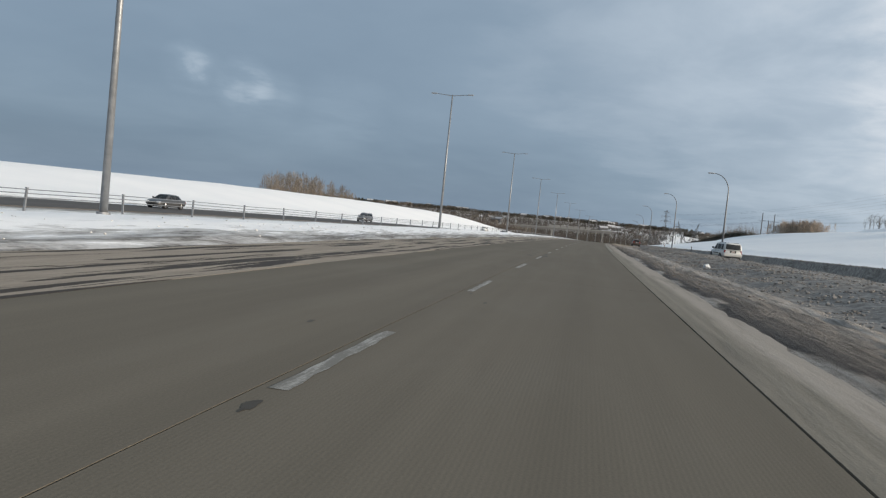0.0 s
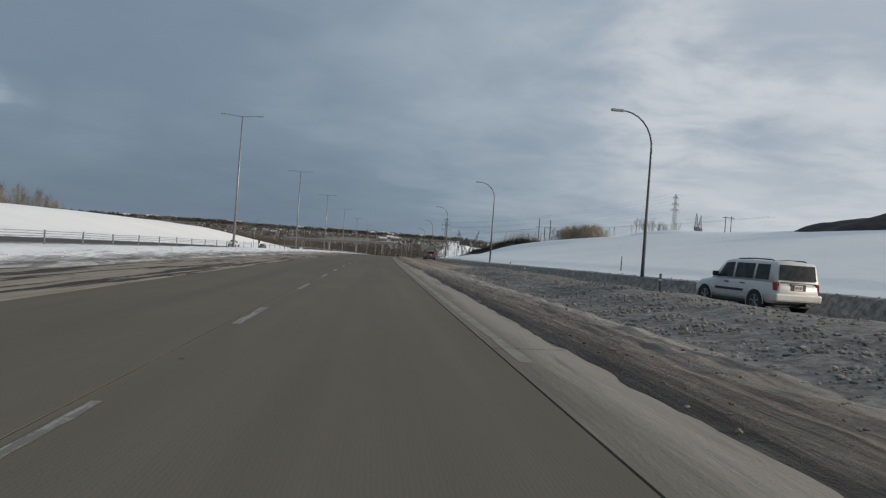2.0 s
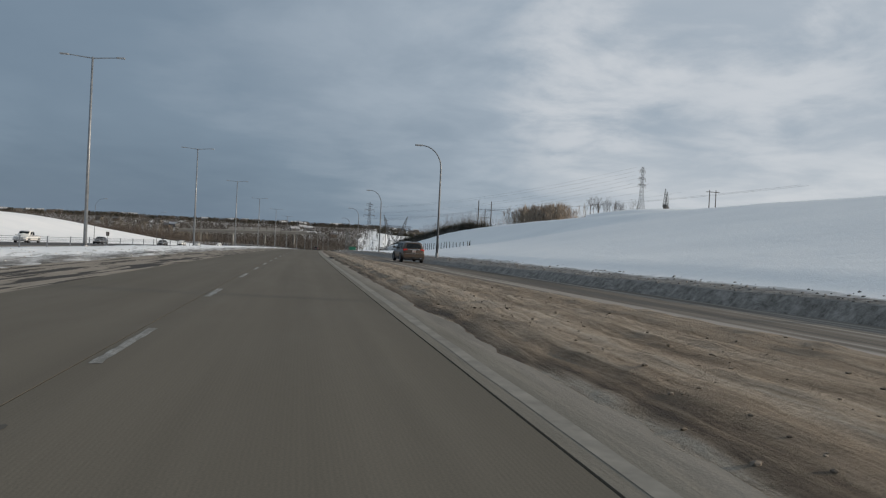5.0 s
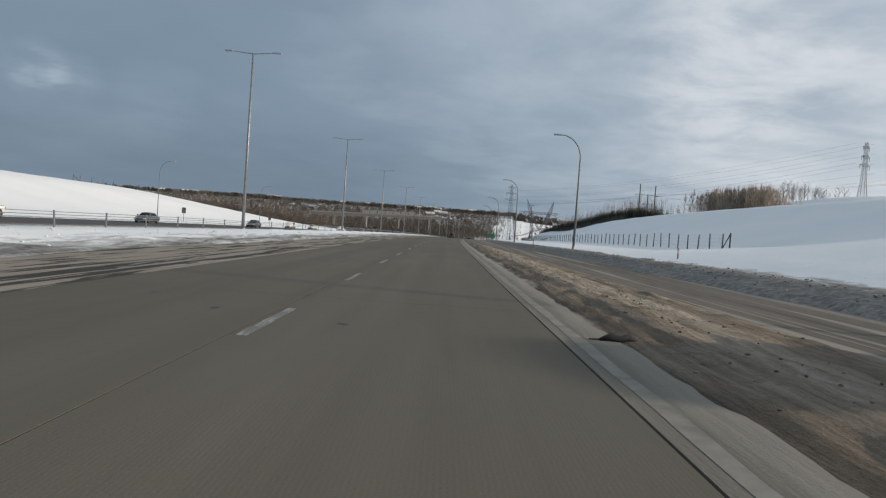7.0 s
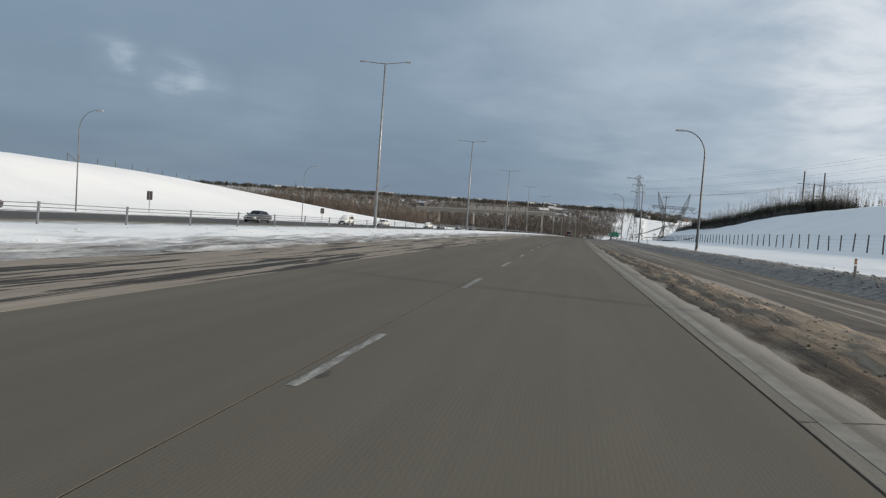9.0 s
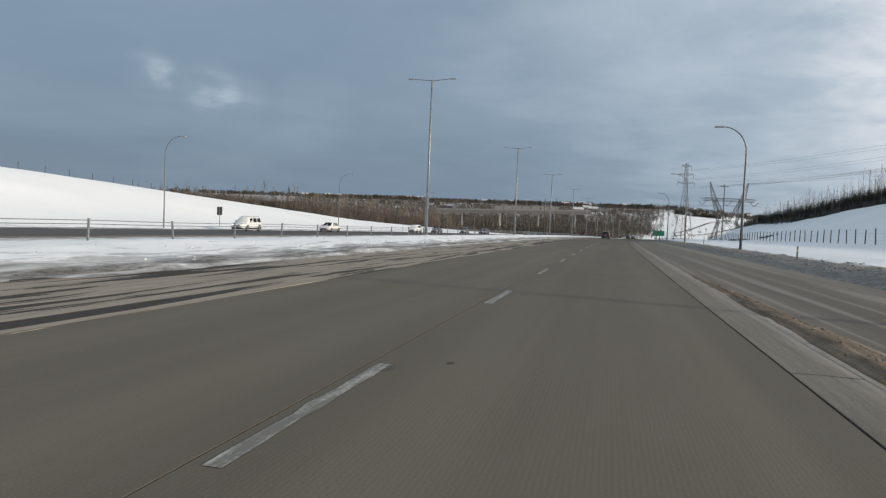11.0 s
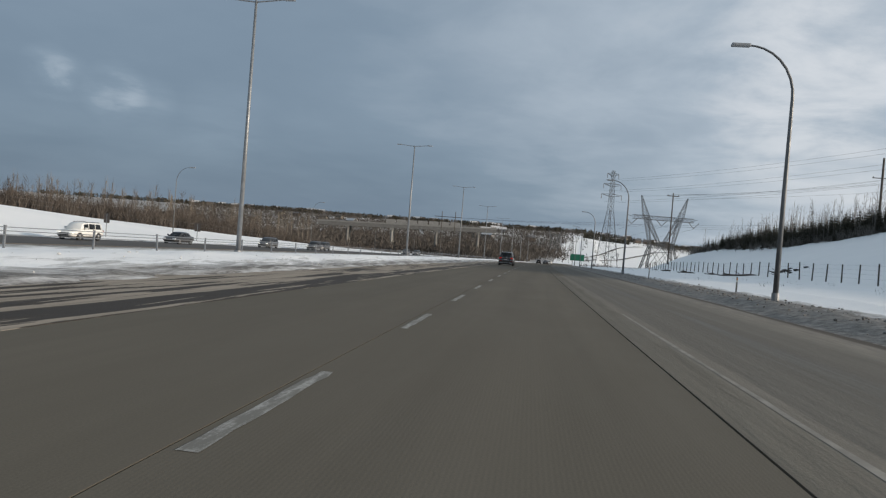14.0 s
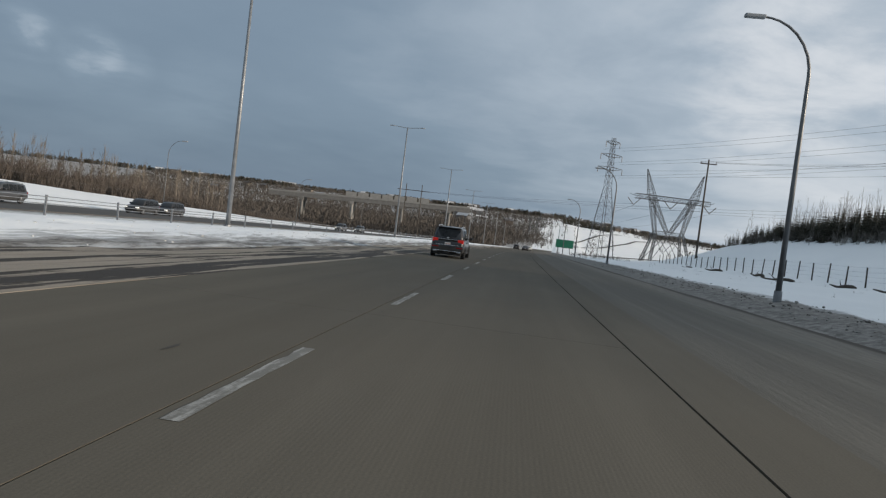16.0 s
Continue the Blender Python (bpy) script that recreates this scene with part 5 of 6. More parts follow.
FAR_CARS = [
    (64, -42.0, "grey_sedan", "dark grey sedan on the opposite carriageway", GREY_PAINT, sedan),
    (128, -43.0, "grey_crossover", "dark grey crossover on the opposite carriageway", GREY_PAINT, cross),
    (247.0, -42.0, "white_pickup", "white pickup truck on the opposite carriageway", BRIGHT_PAINT, truck),
    (279.9, -41.0, "grey_sedan", "dark grey sedan on the opposite carriageway", GREY_PAINT, sedan),
    (318, -37.5, "black_sedan", "black sedan on the opposite carriageway", BLACK_PAINT, sedan),
    (365.6, -42.5, "white_crossover", "white crossover on the opposite carriageway", BRIGHT_PAINT, cross),
    (389.0, -42.0, "white_sedan", "white sedan on the opposite carriageway", BRIGHT_PAINT, sedan),
    (433.0, -42.0, "white_crossover", "white crossover on the opposite carriageway", BRIGHT_PAINT, cross),
    (452.0, -42.5, "black_sedan", "black sedan on the opposite carriageway", BLACK_PAINT, sedan),
    (479.7, -42.4, "grey_crossover", "dark grey crossover on the opposite carriageway", GREY_PAINT, cross),
    (500.2, -41.6, "black_crossover", "black crossover on the opposite carriageway", BLACK_PAINT, cross),
    (508.2, -42.6, "black_crossover", "black crossover on the opposite carriageway", BLACK_PAINT, cross),
    (584.0, -41.6, "black_crossover", "black crossover on the opposite carriageway", BLACK_PAINT, cross),
    (603.0, -42.0, "black_crossover", "black crossover on the opposite carriageway", BLACK_PAINT, cross),
]
for s, o, nm, label, mat, sp in FAR_CARS:
    car(stand(s, o, -0.5, 180), nm, label, "car", mat, sp, "opposite traffic")
for s, o, nm, label, mat, sp in ((628, 0.2, "grey_sedan", "grey sedan far ahead in the lane", GREY_PAINT, sedan), (668, -3.6, "black_crossover", "dark crossover far ahead", BLACK_PAINT, cross), (700, 0.1, "white_crossover", "white crossover far ahead", BRIGHT_PAINT, cross)):
    car(stand(s, o, 0.0), nm, label, "car", mat, sp, "traffic ahead")

# ---- pylons and wires ----
def lattice(bm, a, b, w0, w1, bays, r=0.06, sides=4):
    """A square lattice mast from a to b: four chords with zigzag bracing."""
    a, b = Vector(a), Vector(b)
    d = (b - a).normalized()
    u = d.cross(Vector((0, 1, 0))).normalized() if abs(d.y) < 0.9 else Vector((1, 0, 0))
    v = u.cross(d)
    ring = []
    for i in range(bays + 1):
        f = i / bays
        w = (w0 + (w1 - w0) * f) / 2
        c = a + (b - a) * f
        ring.append([c + w * (sx * u + sy * v) for sx, sy in ((-1, -1), (1, -1), (1, 1), (-1, 1))])
    for i in range(bays):
        for k in range(4):
            rod(bm, ring[i][k], ring[i + 1][k], r, r, sides, False)
            rod(bm, ring[i][k], ring[i + 1][(k + 1) % 4], r * 0.6, r * 0.6, 3, False)
            rod(bm, ring[i][(k + 1) % 4], ring[i + 1][k], r * 0.6, r * 0.6, 3, False)
            rod(bm, ring[i + 1][k], ring[i + 1][(k + 1) % 4], r * 0.6, r * 0.6, 3, False)


PYLON = simple("pylon_steel", (0.105, 0.11, 0.115), 0.65, 0.25, 0.2, 0.5)
PORCELAIN = simple("insulator_glass", (0.10, 0.085, 0.075), 0.4, 0, 0.2, 5)


def pylon(m, height, base, arms, label):
    ob = thing("pylon", m, label, "pylon", "pylons")
    bm = bmesh.new()
    waist = height * 0.55
    for sx in (-1, 1):
        for sy in (-1, 1):
            rod(bm, (sx * base / 2, sy * base / 2, -3), (sx * 0.9, sy * 0.9, waist), 0.13, 0.1, 4)
    part("legs", bm, PYLON, ob)
    bm = bmesh.new()
    lattice(bm, (0, 0, 0), (0, 0, waist), base * 0.98, 1.85, 7, 0.05)
    part("bracing", bm, PYLON, ob)
    bm = bmesh.new()
    lattice(bm, (0, 0, waist), (0, 0, height), 1.8, 0.9, 8, 0.06)
    part("mast", bm, PYLON, ob)
    for z, half in arms:
        bm = bmesh.new()
        for sx in (-1, 1):
            for y in (-0.5, 0.5):
                rod(bm, (0.4 * sx, y, z - 0.5), (sx * half, 0, z + 0.3), 0.08, 0.06, 4, False)
                rod(bm, (0.4 * sx, y, z + 0.6), (sx * half, 0, z + 0.35), 0.07, 0.05, 4, False)
            for k in range(1, 4):
                x = sx * half * k / 4
                rod(bm, (x, 0.3, z - 0.3), (x, -0.3, z + 0.5), 0.04, 0.04, 3, False)
        arm = part("cross_arm", bm, PYLON, ob)
        for sx in (-1, 1):
            bm = bmesh.new()
            rod(bm, (sx * half, 0, z + 0.3), (sx * half, 0, z - 1.5), 0.10, 0.10, 6)
            part("insulator", bm, PORCELAIN, arm)
    return ob


def vee_tower(m, k, label):
    """Self-supporting tower whose two upper masts spread into a V above a crossing, with one long cross-arm."""
    ob = thing("vee_tower", m, label, "pylon", "pylons")
    bm = bmesh.new()
    for sx in (-1, 1):
        for sy in (-1, 1):
            lattice(bm, (sx * 6.4 * k, sy * 4.2 * k, -4), (sx * 4.2 * k, sy * 1.1 * k, 6 * k), 0.7 * k, 0.6 * k, 6, 0.07 * k)
            rod(bm, (sx * 6.2 * k, sy * 4.0 * k, -3), (-sx * 0.3 * k, sy * 1.1 * k, 6 * k), 0.10 * k, 0.10 * k, 4)
            rod(bm, (sx * 4.2 * k, sy * 1.1 * k, 6 * k), (0, sy * 2.4 * k, 0), 0.08 * k, 0.08 * k, 4)
    part("lower_legs", bm, PYLON, ob)
    bm = bmesh.new()
    lattice(bm, (-4.4 * k, 0, 6 * k), (4.4 * k, 0, 6 * k), 1.3 * k, 1.3 * k, 7, 0.06 * k)
    part("waist_truss", bm, PYLON, ob)
    for sx in (-1, 1):
        bm = bmesh.new()
        lattice(bm, (sx * 4.2 * k, 0, 6 * k), (sx * 6.4 * k, 0, 16.4 * k), 0.9 * k, 1.6 * k, 8, 0.07 * k)
        lattice(bm, (sx * 0.4 * k, 0, 6.2 * k), (sx * 6.0 * k, 0, 16.2 * k), 0.9 * k, 1.6 * k, 8, 0.07 * k)
        lattice(bm, (sx * 6.4 * k, 0, 16.4 * k), (sx * 8.8 * k, 0, 24.6 * k), 2.2 * k, 0.2 * k, 7, 0.065 * k)
        part("mast", bm, PYLON, ob)
    bm = bmesh.new()
    lattice(bm, (-11.5 * k, 0, 16.4 * k), (11.5 * k, 0, 16.4 * k), 1.4 * k, 1.4 * k, 16, 0.08 * k)
    for sx in (-1, 1):
        rod(bm, (sx * 11.5 * k, 0, 16.4 * k), (sx * 13.2 * k, 0, 16.9 * k), 0.1 * k, 0.06 * k, 4)
    arm = part("cross_arm", bm, PYLON, ob)
    for x in (-11.8, -0.4, 11.8):
        for sx in (-1, 1):
            bm = bmesh.new()
            rod(bm, ((x + sx * 1.9) * k, 0, 15.6 * k), (x * k, 0, 13.6 * k), 0.13 * k, 0.10 * k, 6)
            part("insulator", bm, PORCELAIN, arm)
    return ob


pylon(stand(650, 22.6, 3.3, 32), 34.5, 6.2, ((25.0, 4.6), (29.0, 4.0), (33.0, 2.6)), "grey lattice steel pylon with three cross-arms beside the road")
vee_tower(stand(646.5, 41.8, 4.2, 12), 1.0, "grey lattice tower with spread V-shaped masts in snow")
pylon(stand(486, 163, 13.5, 40), 38.0, 6.0, ((28.5, 4.4), (32.0, 3.6), (36.0, 2.8)), "grey lattice steel pylon on the snowy hilltop")
vee_tower(stand(500, 183, 14.0, 62), 1.12, "grey lattice tower with twin peaks on the snowy hilltop")
vee_tower(stand(1130, -16, 12, 12), 0.8, "distant lattice tower above the valley woods")


def wood_pole(m, h, arm_z=None, arm=1.6, label="dark wooden power pole with a short cross-arm"):
    ob = thing("power_pole", m, label, "power pole", "power poles")
    bm = bmesh.new()
    rod(bm, (0, 0, -6), (0, 0, h), 0.22, 0.14, 9)
    part("pole", bm, WOOD, ob, shade=True)
    if arm_z:
        bm = bmesh.new()
        box(bm, -arm, -0.07, arm_z - 0.1, arm, 0.07, arm_z + 0.1, 0.02)
        a = part("cross_arm", bm, WOOD, ob)
        for x in (-arm * 0.9, arm * 0.9):
            bm = bmesh.new()
            rod(bm, (x, 0, arm_z + 0.1), (x, 0, arm_z + 0.42), 0.07, 0.05, 6)
            part("insulator", bm, PORCELAIN, a)
    return ob


def aframe(s, o, z, h, gap, turn=0.0, label="dark wooden H-frame power poles with one cross-arm"):
    ob = thing("h_frame_pole", stand(s, o, z, turn), label, "power pole", "power poles")
    for sx in (-1, 1):
        bm = bmesh.new()
        rod(bm, (sx * gap / 2, 0, -6), (sx * gap / 2, 0, h), 0.26, 0.17, 9)
        part("pole", bm, WOOD, ob, shade=True)
    bm = bmesh.new()
    box(bm, -gap * 1.05, -0.12, h * 0.86, gap * 1.05, 0.12, h * 0.86 + 0.3, 0.03)
    part("cross_arm", bm, WOOD, ob)
    return ob


wood_pole(stand(563, 32.6, 1.2), 20.2, 19.4, 1.5)
aframe(750, -57.4, 2.0, 22.0, 7.4)
aframe(434, 175.6, 28.0, 7.6, 3.1)
for o, top in ((94.0, 38.4), (98.5, 33.0), (102.5, 38.0)):
    z = land(592, o)
    wood_pole(stand(592, o, z) @ pose(0, 0, 0) @ Matrix.Diagonal((2.0, 2.0, 1, 1)), top - z, top - z - 5.8, 1.3, "thick dark wooden power pole on the snowy hilltop")


WIRE = simple("power_wire", (0.05, 0.05, 0.055), 0.6, 0.2)


def wires(name, ends, sag, label):
    """A power line: wires hung between pairs of points, each a part of it."""
    ob = thing("power_line", pose(0, 0, 0), label, "power line", "power lines")
    for a, b_ in ends:
        a, b_ = Vector(a), Vector(b_)
        pts = [a + (b_ - a) * (k / 14) - Vector((0, 0, sag * 4 * (k / 14) * (1 - k / 14))) for k in range(15)]
        bm = bmesh.new()
        tube(bm, pts, [0.030] * 15, 3)
        part("wire", bm, WIRE, ob)
    return ob


P_ARMS = [(dz, dx) for dz in (26.5, 30.6, 34.8) for dx in (-3.6, 3.6)]
wires("power_wires", [(spot(650, 22.6 + dx * 0.8, 3.3 + dz - 4), spot(486, 163 + dx, 13.5 + dz + 3)) for dz, dx in P_ARMS], 4.5, "thin dark power wires hung between steel pylons")
wires("power_wires", [(spot(646.5, 41.8 + dx, 17.6), spot(500, 183 + dx, 14 + 15.5)) for dx in (-11.5, 0, 11.5)] + [(spot(646.5, 41.8 + dx, 28.5), spot(500, 183 + dx, 14 + 27)) for dx in (-8.4, 8.4)], 3.5, "thin dark power wires hung between lattice towers")
wires("power_wires", [(spot(646.5, 41.8 + dx, 17.6), spot(1130, -16 + dx * 0.8, 25)) for dx in (-11.5, 0, 11.5)], 7.0, "thin dark power wires crossing the valley")
wires("power_wires", [(spot(646.5, 41.8 + dx, 18.2), spot(750, -57.4 + dx * 0.5, 21.0)) for dx in (-11.5, 0, 11.5)], 0.8, "thin dark power wires over the road")
wires("power_wires", [(spot(563, 32.6 + dx, 20.9), spot(592, 98 + dx, 32.6)) for dx in (-1.3, 1.3)] + [(spot(592, 98 + dx, 32.6), spot(760, 190 + dx, 45)) for dx in (-1.3, 1.3)], 1.2, "thin dark power wires between wooden poles")
wires("power_wires", [(spot(592, 98 + dx, 32.6), spot(330, 150 + dx, 27)) for dx in (-1.3, 1.3)], 2.0, "thin dark power wires above the hilltop")


# ---- woods ----
class Thicket:
    """Collects many trees in one mesh."""

    def __init__(self, seed):
        self.v, self.f, self.r = [], [], random.Random(seed)

    def blade(self, a, b_, w):
        """A thin three-sided twig."""
        d = (b_ - a).normalized()
        s = d.cross(Vector((self.r.uniform(-1, 1), self.r.uniform(-1, 1), 0.2))).normalized() * w
        n = len(self.v)
        self.v += [a - s, a + s, b_]
        self.f.append((n, n + 1, n + 2))

    def stem(self, a, b_, w0, w1):
        n = len(self.v)
        for c, w in ((a, w0), (b_, w1)):
            for k in range(3):
                t = k * math.tau / 3
                self.v.append(c + Vector((w * math.cos(t), w * math.sin(t), 0)))
        for k in range(3):
            j = (k + 1) % 3
            self.f.append((n + k, n + j, n + 3 + j, n + 3 + k))

    def bare(self, base, h, limbs=9, twigs=3, w=1.0, spread=1.0):
        r = self.r
        lean = Vector((r.uniform(-0.05, 0.05), r.uniform(-0.05, 0.05), 1))
        top = base + lean * h
        self.stem(base - Vector((0, 0, 0.5)), top, 0.013 * h * w, 0.004 * h * w)
        for k in range(limbs):
            f = 0.22 + 0.72 * (k + r.random()) / limbs
            a = base + lean * (h * f)
            t = r.uniform(0, math.tau)
            ln = h * (0.34 - 0.20 * f) * r.uniform(0.7, 1.2) * spread
            e = a + Vector((math.cos(t) * ln * 0.62, math.sin(t) * ln * 0.62, ln * r.uniform(0.65, 1.0)))
            self.blade(a, e, 0.006 * h * w)
            for _ in range(twigs):
                q = a + (e - a) * r.uniform(0.25, 0.95)
                t2 = t + r.uniform(-1.1, 1.1)
                l2 = ln * r.uniform(0.35, 0.7)
                self.blade(q, q + Vector((math.cos(t2) * l2 * 0.5, math.sin(t2) * l2 * 0.5, l2 * r.uniform(0.5, 0.9))), 0.0042 * h * w)

    def crown(self, base, h, n=24, w=0.008, spread=0.26, low=0.12, trunk=0.008):
        """A leafless tree whose fine twigs fill a rounded crown."""
        r = self.r
        self.stem(base - Vector((0, 0, 0.5)), base + Vector((0, 0, h * 0.85)), trunk * h, 0.003 * h)
        for _ in range(n):
            g = r.random() ** 0.8
            rad = spread * h * math.sin(math.pi * min(1.0, g * 0.82 + 0.14)) * r.uniform(0.15, 1.0)
            t = r.uniform(0, math.tau)
            c = Vector((math.cos(t) * rad, math.sin(t) * rad, 0))
            a = base + c * 0.45 + Vector((0, 0, h * (low + (0.80 - low) * g)))
            self.blade(a, a + c * 0.6 + Vector((r.uniform(-0.04, 0.04) * h, r.uniform(-0.04, 0.04) * h, h * r.uniform(0.10, 0.26))), w * h)

    def shrub(self, base, h, stems=9, w=1.0):
        r = self.r
        for _ in range(stems):
            t, ln = r.uniform(0, math.tau), h * r.uniform(0.6, 1.05)
            a = base + Vector((r.uniform(-0.3, 0.3), r.uniform(-0.3, 0.3), -0.2))
            e = a + Vector((math.cos(t) * ln * 0.35, math.sin(t) * ln * 0.35, ln))
            self.blade(a, e, 0.02 * h * w)
            for _ in range(2):
                q = a + (e - a) * r.uniform(0.35, 0.85)
                t2 = r.uniform(0, math.tau)
                self.blade(q, q + Vector((math.cos(t2) * ln * 0.2, math.sin(t2) * ln * 0.2, ln * 0.3)), 0.014 * h * w)

    def spruce(self, base, h, whorls=9, n=7):
        r = self.r
        self.stem(base - Vector((0, 0, 0.5)), base + Vector((0, 0, h)), 0.014 * h, 0.002 * h)
        for k in range(whorls):
            f = 0.06 + 0.92 * k / whorls
            z = h * f
            reach = h * 0.155 * (1 - f) ** 0.85 * r.uniform(0.8, 1.15) + 0.05 * h * (1 - f)
            for j in range(n):
                t = j * math.tau / n + r.uniform(-0.3, 0.3)
                e = base + Vector((math.cos(t) * reach, math.sin(t) * reach, z - reach * r.uniform(0.15, 0.5)))
                a = base + Vector((0, 0, z + reach * 0.25))
                side = Vector((-math.sin(t), math.cos(t), 0)) * reach * 0.36
                i = len(self.v)
                self.v += [a, e + side * 0.5, e - side * 0.5, (a + e) / 2 + side - Vector((0, 0, 0.1 * reach)), (a + e) / 2 - side - Vector((0, 0, 0.1 * reach))]
                self.f += [(i, i + 3, i + 1), (i, i + 1, i + 2), (i, i + 2, i + 4)]

    def done(self, name, mat, label, category):
        me = bpy.data.meshes.new(name)
        me.from_pydata(self.v, [], self.f)
        me.materials.append(mat)
        return tagged(new(name, me), label, category, kind="stuff")


def twig_material(name, dark, light):
    m = Mat(name, 0.9, spec=0.2)
    v = m.coords()
    n = m.noise(v, 0.05, 4)
    g = m.t.nodes.new("ShaderNodeNewGeometry")
    fac = m.math("ADD", m.math("MULTIPLY", n, 0.6), m.math("MULTIPLY", g.outputs["Random Per Island"], 0.4))
    m.color(m.ramp(fac, (0.3, dark), (0.75, light)))
    return m.mat


TWIG = twig_material("bare_twigs", (0.054, 0.045, 0.039), (0.150, 0.127, 0.108))
BIRCH = twig_material("birch_twigs", (0.095, 0.086, 0.078), (0.24, 0.222, 0.20))
TWIG_WARM = twig_material("pale_willow_twigs", (0.21, 0.165, 0.13), (0.48, 0.40, 0.315))
TWIG_FAR = twig_material("far_bare_wood", (0.060, 0.053, 0.047), (0.135, 0.120, 0.107))
TWIG_GROVE = twig_material("grey_grove_twigs", (0.090, 0.074, 0.060), (0.25, 0.215, 0.175))
SPRUCE = twig_material("spruce_needles", (0.034, 0.033, 0.025), (0.090, 0.082, 0.060))

# brown brush belt behind the left snow slope
wood = Thicket(11)
r = random.Random(21)
for _ in range(4600):
    s = 436 + 320 * r.random() ** 1.35
    near = lerp(s, (436, 96), (480, 86), (530, 82), (640, 74), (800, 70))
    d = near + abs(r.gauss(0, 1)) * 22
    h = r.uniform(3.4, 6.4) if r.random() < 0.86 else r.uniform(6.5, 9.8)
    h *= lerp(s, (436, 0.5), (500, 0.75), (540, 0.95), (575, 0.75), (610, 0.42), (690, 0.3), (800, 0.3))
    if r.random() < 0.3:
        wood.bare(ground_place(s, -d), h * 1.05, 11, 5, 0.5)
    else:
        wood.crown(ground_place(s, -d), h * 0.86, 42, 0.0058, 0.32, 0.04)
for _ in range(6000):
    s = r.uniform(440, 790)
    near = lerp(s, (436, 95), (480, 85), (530, 81), (640, 73), (800, 69))
    wood.shrub(ground_place(s, -(near + r.uniform(0, 22))), r.uniform(1.6, 3.6) * lerp(s, (570, 1), (620, 0.5)), 12, 0.9)
wood.done("brush_belt", TWIG, "brown leafless brush and young trees behind the snow slope", "woods")
wood = Thicket(20)
for _ in range(80):
    s = r.uniform(478, 610)
    d = lerp(s, (478, 92), (530, 86), (610, 80)) + r.uniform(0, 26)
    wood.crown(ground_place(s, -d), r.uniform(7.5, 11.5), 44, 0.0030, 0.17, 0.22, 0.008)
wood.done("poplar_row", TWIG_GROVE, "slender grey leafless poplars rising out of the brush", "woods")

# clump on the left hilltop
wood = Thicket(12)
for _ in range(190):
    s, d = r.uniform(220, 299), 112 + abs(r.gauss(0, 4))
    h = lerp(s, (216, 4.0), (232, 7.2), (252, 8.6), (285, 6.4), (299, 3.6)) * r.uniform(0.6, 1.15)
    wood.crown(ground_place(s, -d), h, 46, 0.0046, 0.33, 0.10, 0.011)
for _ in range(120):
    wood.shrub(ground_place(r.uniform(222, 299), -(111 + r.uniform(0, 10))), r.uniform(2.0, 3.4), 10)
wood.done("hilltop_grove", TWIG_GROVE, "brown leafless grove on the snowy hilltop", "woods")

# pale willow grove and a bush on the right hilltop
wood = Thicket(13)
for _ in range(210):
    f = 0.12 + 0.88 * r.random() if r.random() < 0.12 else 0.34 + 0.66 * r.random()
    s, o = 452 - 32 * f + r.gauss(0, 4), 78 + 27 * f + r.gauss(0, 3)
    h = lerp(f, (0, 4.0), (0.16, 5.5), (0.26, 9.6), (0.7, 11.0), (0.95, 9.6), (1, 7)) * r.uniform(0.8, 1.08)
    wood.crown(ground_place(s, o, -0.3), h, 44, 0.0065, 0.30, 0.08, 0.009)
wood.done("willow_grove", TWIG_WARM, "pale brown leafless willow grove on the snowy hilltop", "woods")
wood = Thicket(14)
for _ in range(26):
    wood.bare(ground_place(560 + r.gauss(0, 3.0), 172 + r.gauss(0, 8), 0.4), r.uniform(6.5, 11), 12, 5, 1.2, 1.6)
wood.done("hilltop_bush", TWIG, "dark leafless bush on the snowy hilltop", "bush")

# spruce belt along the right bank, with bare birches above it
wood = Thicket(15)
birch = Thicket(16)
for k in range(2100):
    f = 0.06 + 0.94 * r.random()
    s = lerp(f, (0, 446), (0.4, 486), (0.75, 528), (1, 562)) + r.gauss(0, 3)
    o = lerp(f, (0, 66), (0.4, 60), (0.75, 50), (1, 39)) + abs(r.gauss(0, 6))
    h = lerp(f, (0, 4.6), (0.5, 4.6), (0.9, 3.5), (1, 2.7)) * r.uniform(0.55, 1.2)
    wood.spruce(ground_place(s, o, -0.2), h)
    if r.random() < 0.34:
        birch.bare(ground_place(s + r.gauss(0, 5), o + r.uniform(-2.5, 8), -0.2), h * r.uniform(1.0, 2.0), 10, 4, 0.55, 0.6)
for _ in range(150):
    f = r.random()
    s, o = 740 + 160 * f, lerp(f, (0, 84), (1, 118)) + abs(r.gauss(0, 9))
    birch.bare(ground_place(s, o), r.uniform(2.5, 5), 8, 3, 1.4)
for k in range(420):                                          # bare brush in front of the spruces
    f = 0.16 + 0.84 * r.random()
    s = lerp(f, (0, 446), (0.4, 486), (0.75, 528), (1, 562)) + r.gauss(0, 2)
    o = lerp(f, (0, 66), (0.4, 60), (0.75, 50), (1, 39)) - r.uniform(0.0, 1.6)
    birch.shrub(ground_place(s, o), r.uniform(0.9, 2.4), 9, 0.8)
wood.done("spruce_belt", SPRUCE, "dense dark green spruce belt along the snowy bank", "woods")
birch.done("birch_row", BIRCH, "leafless birches rising above the spruces", "woods")

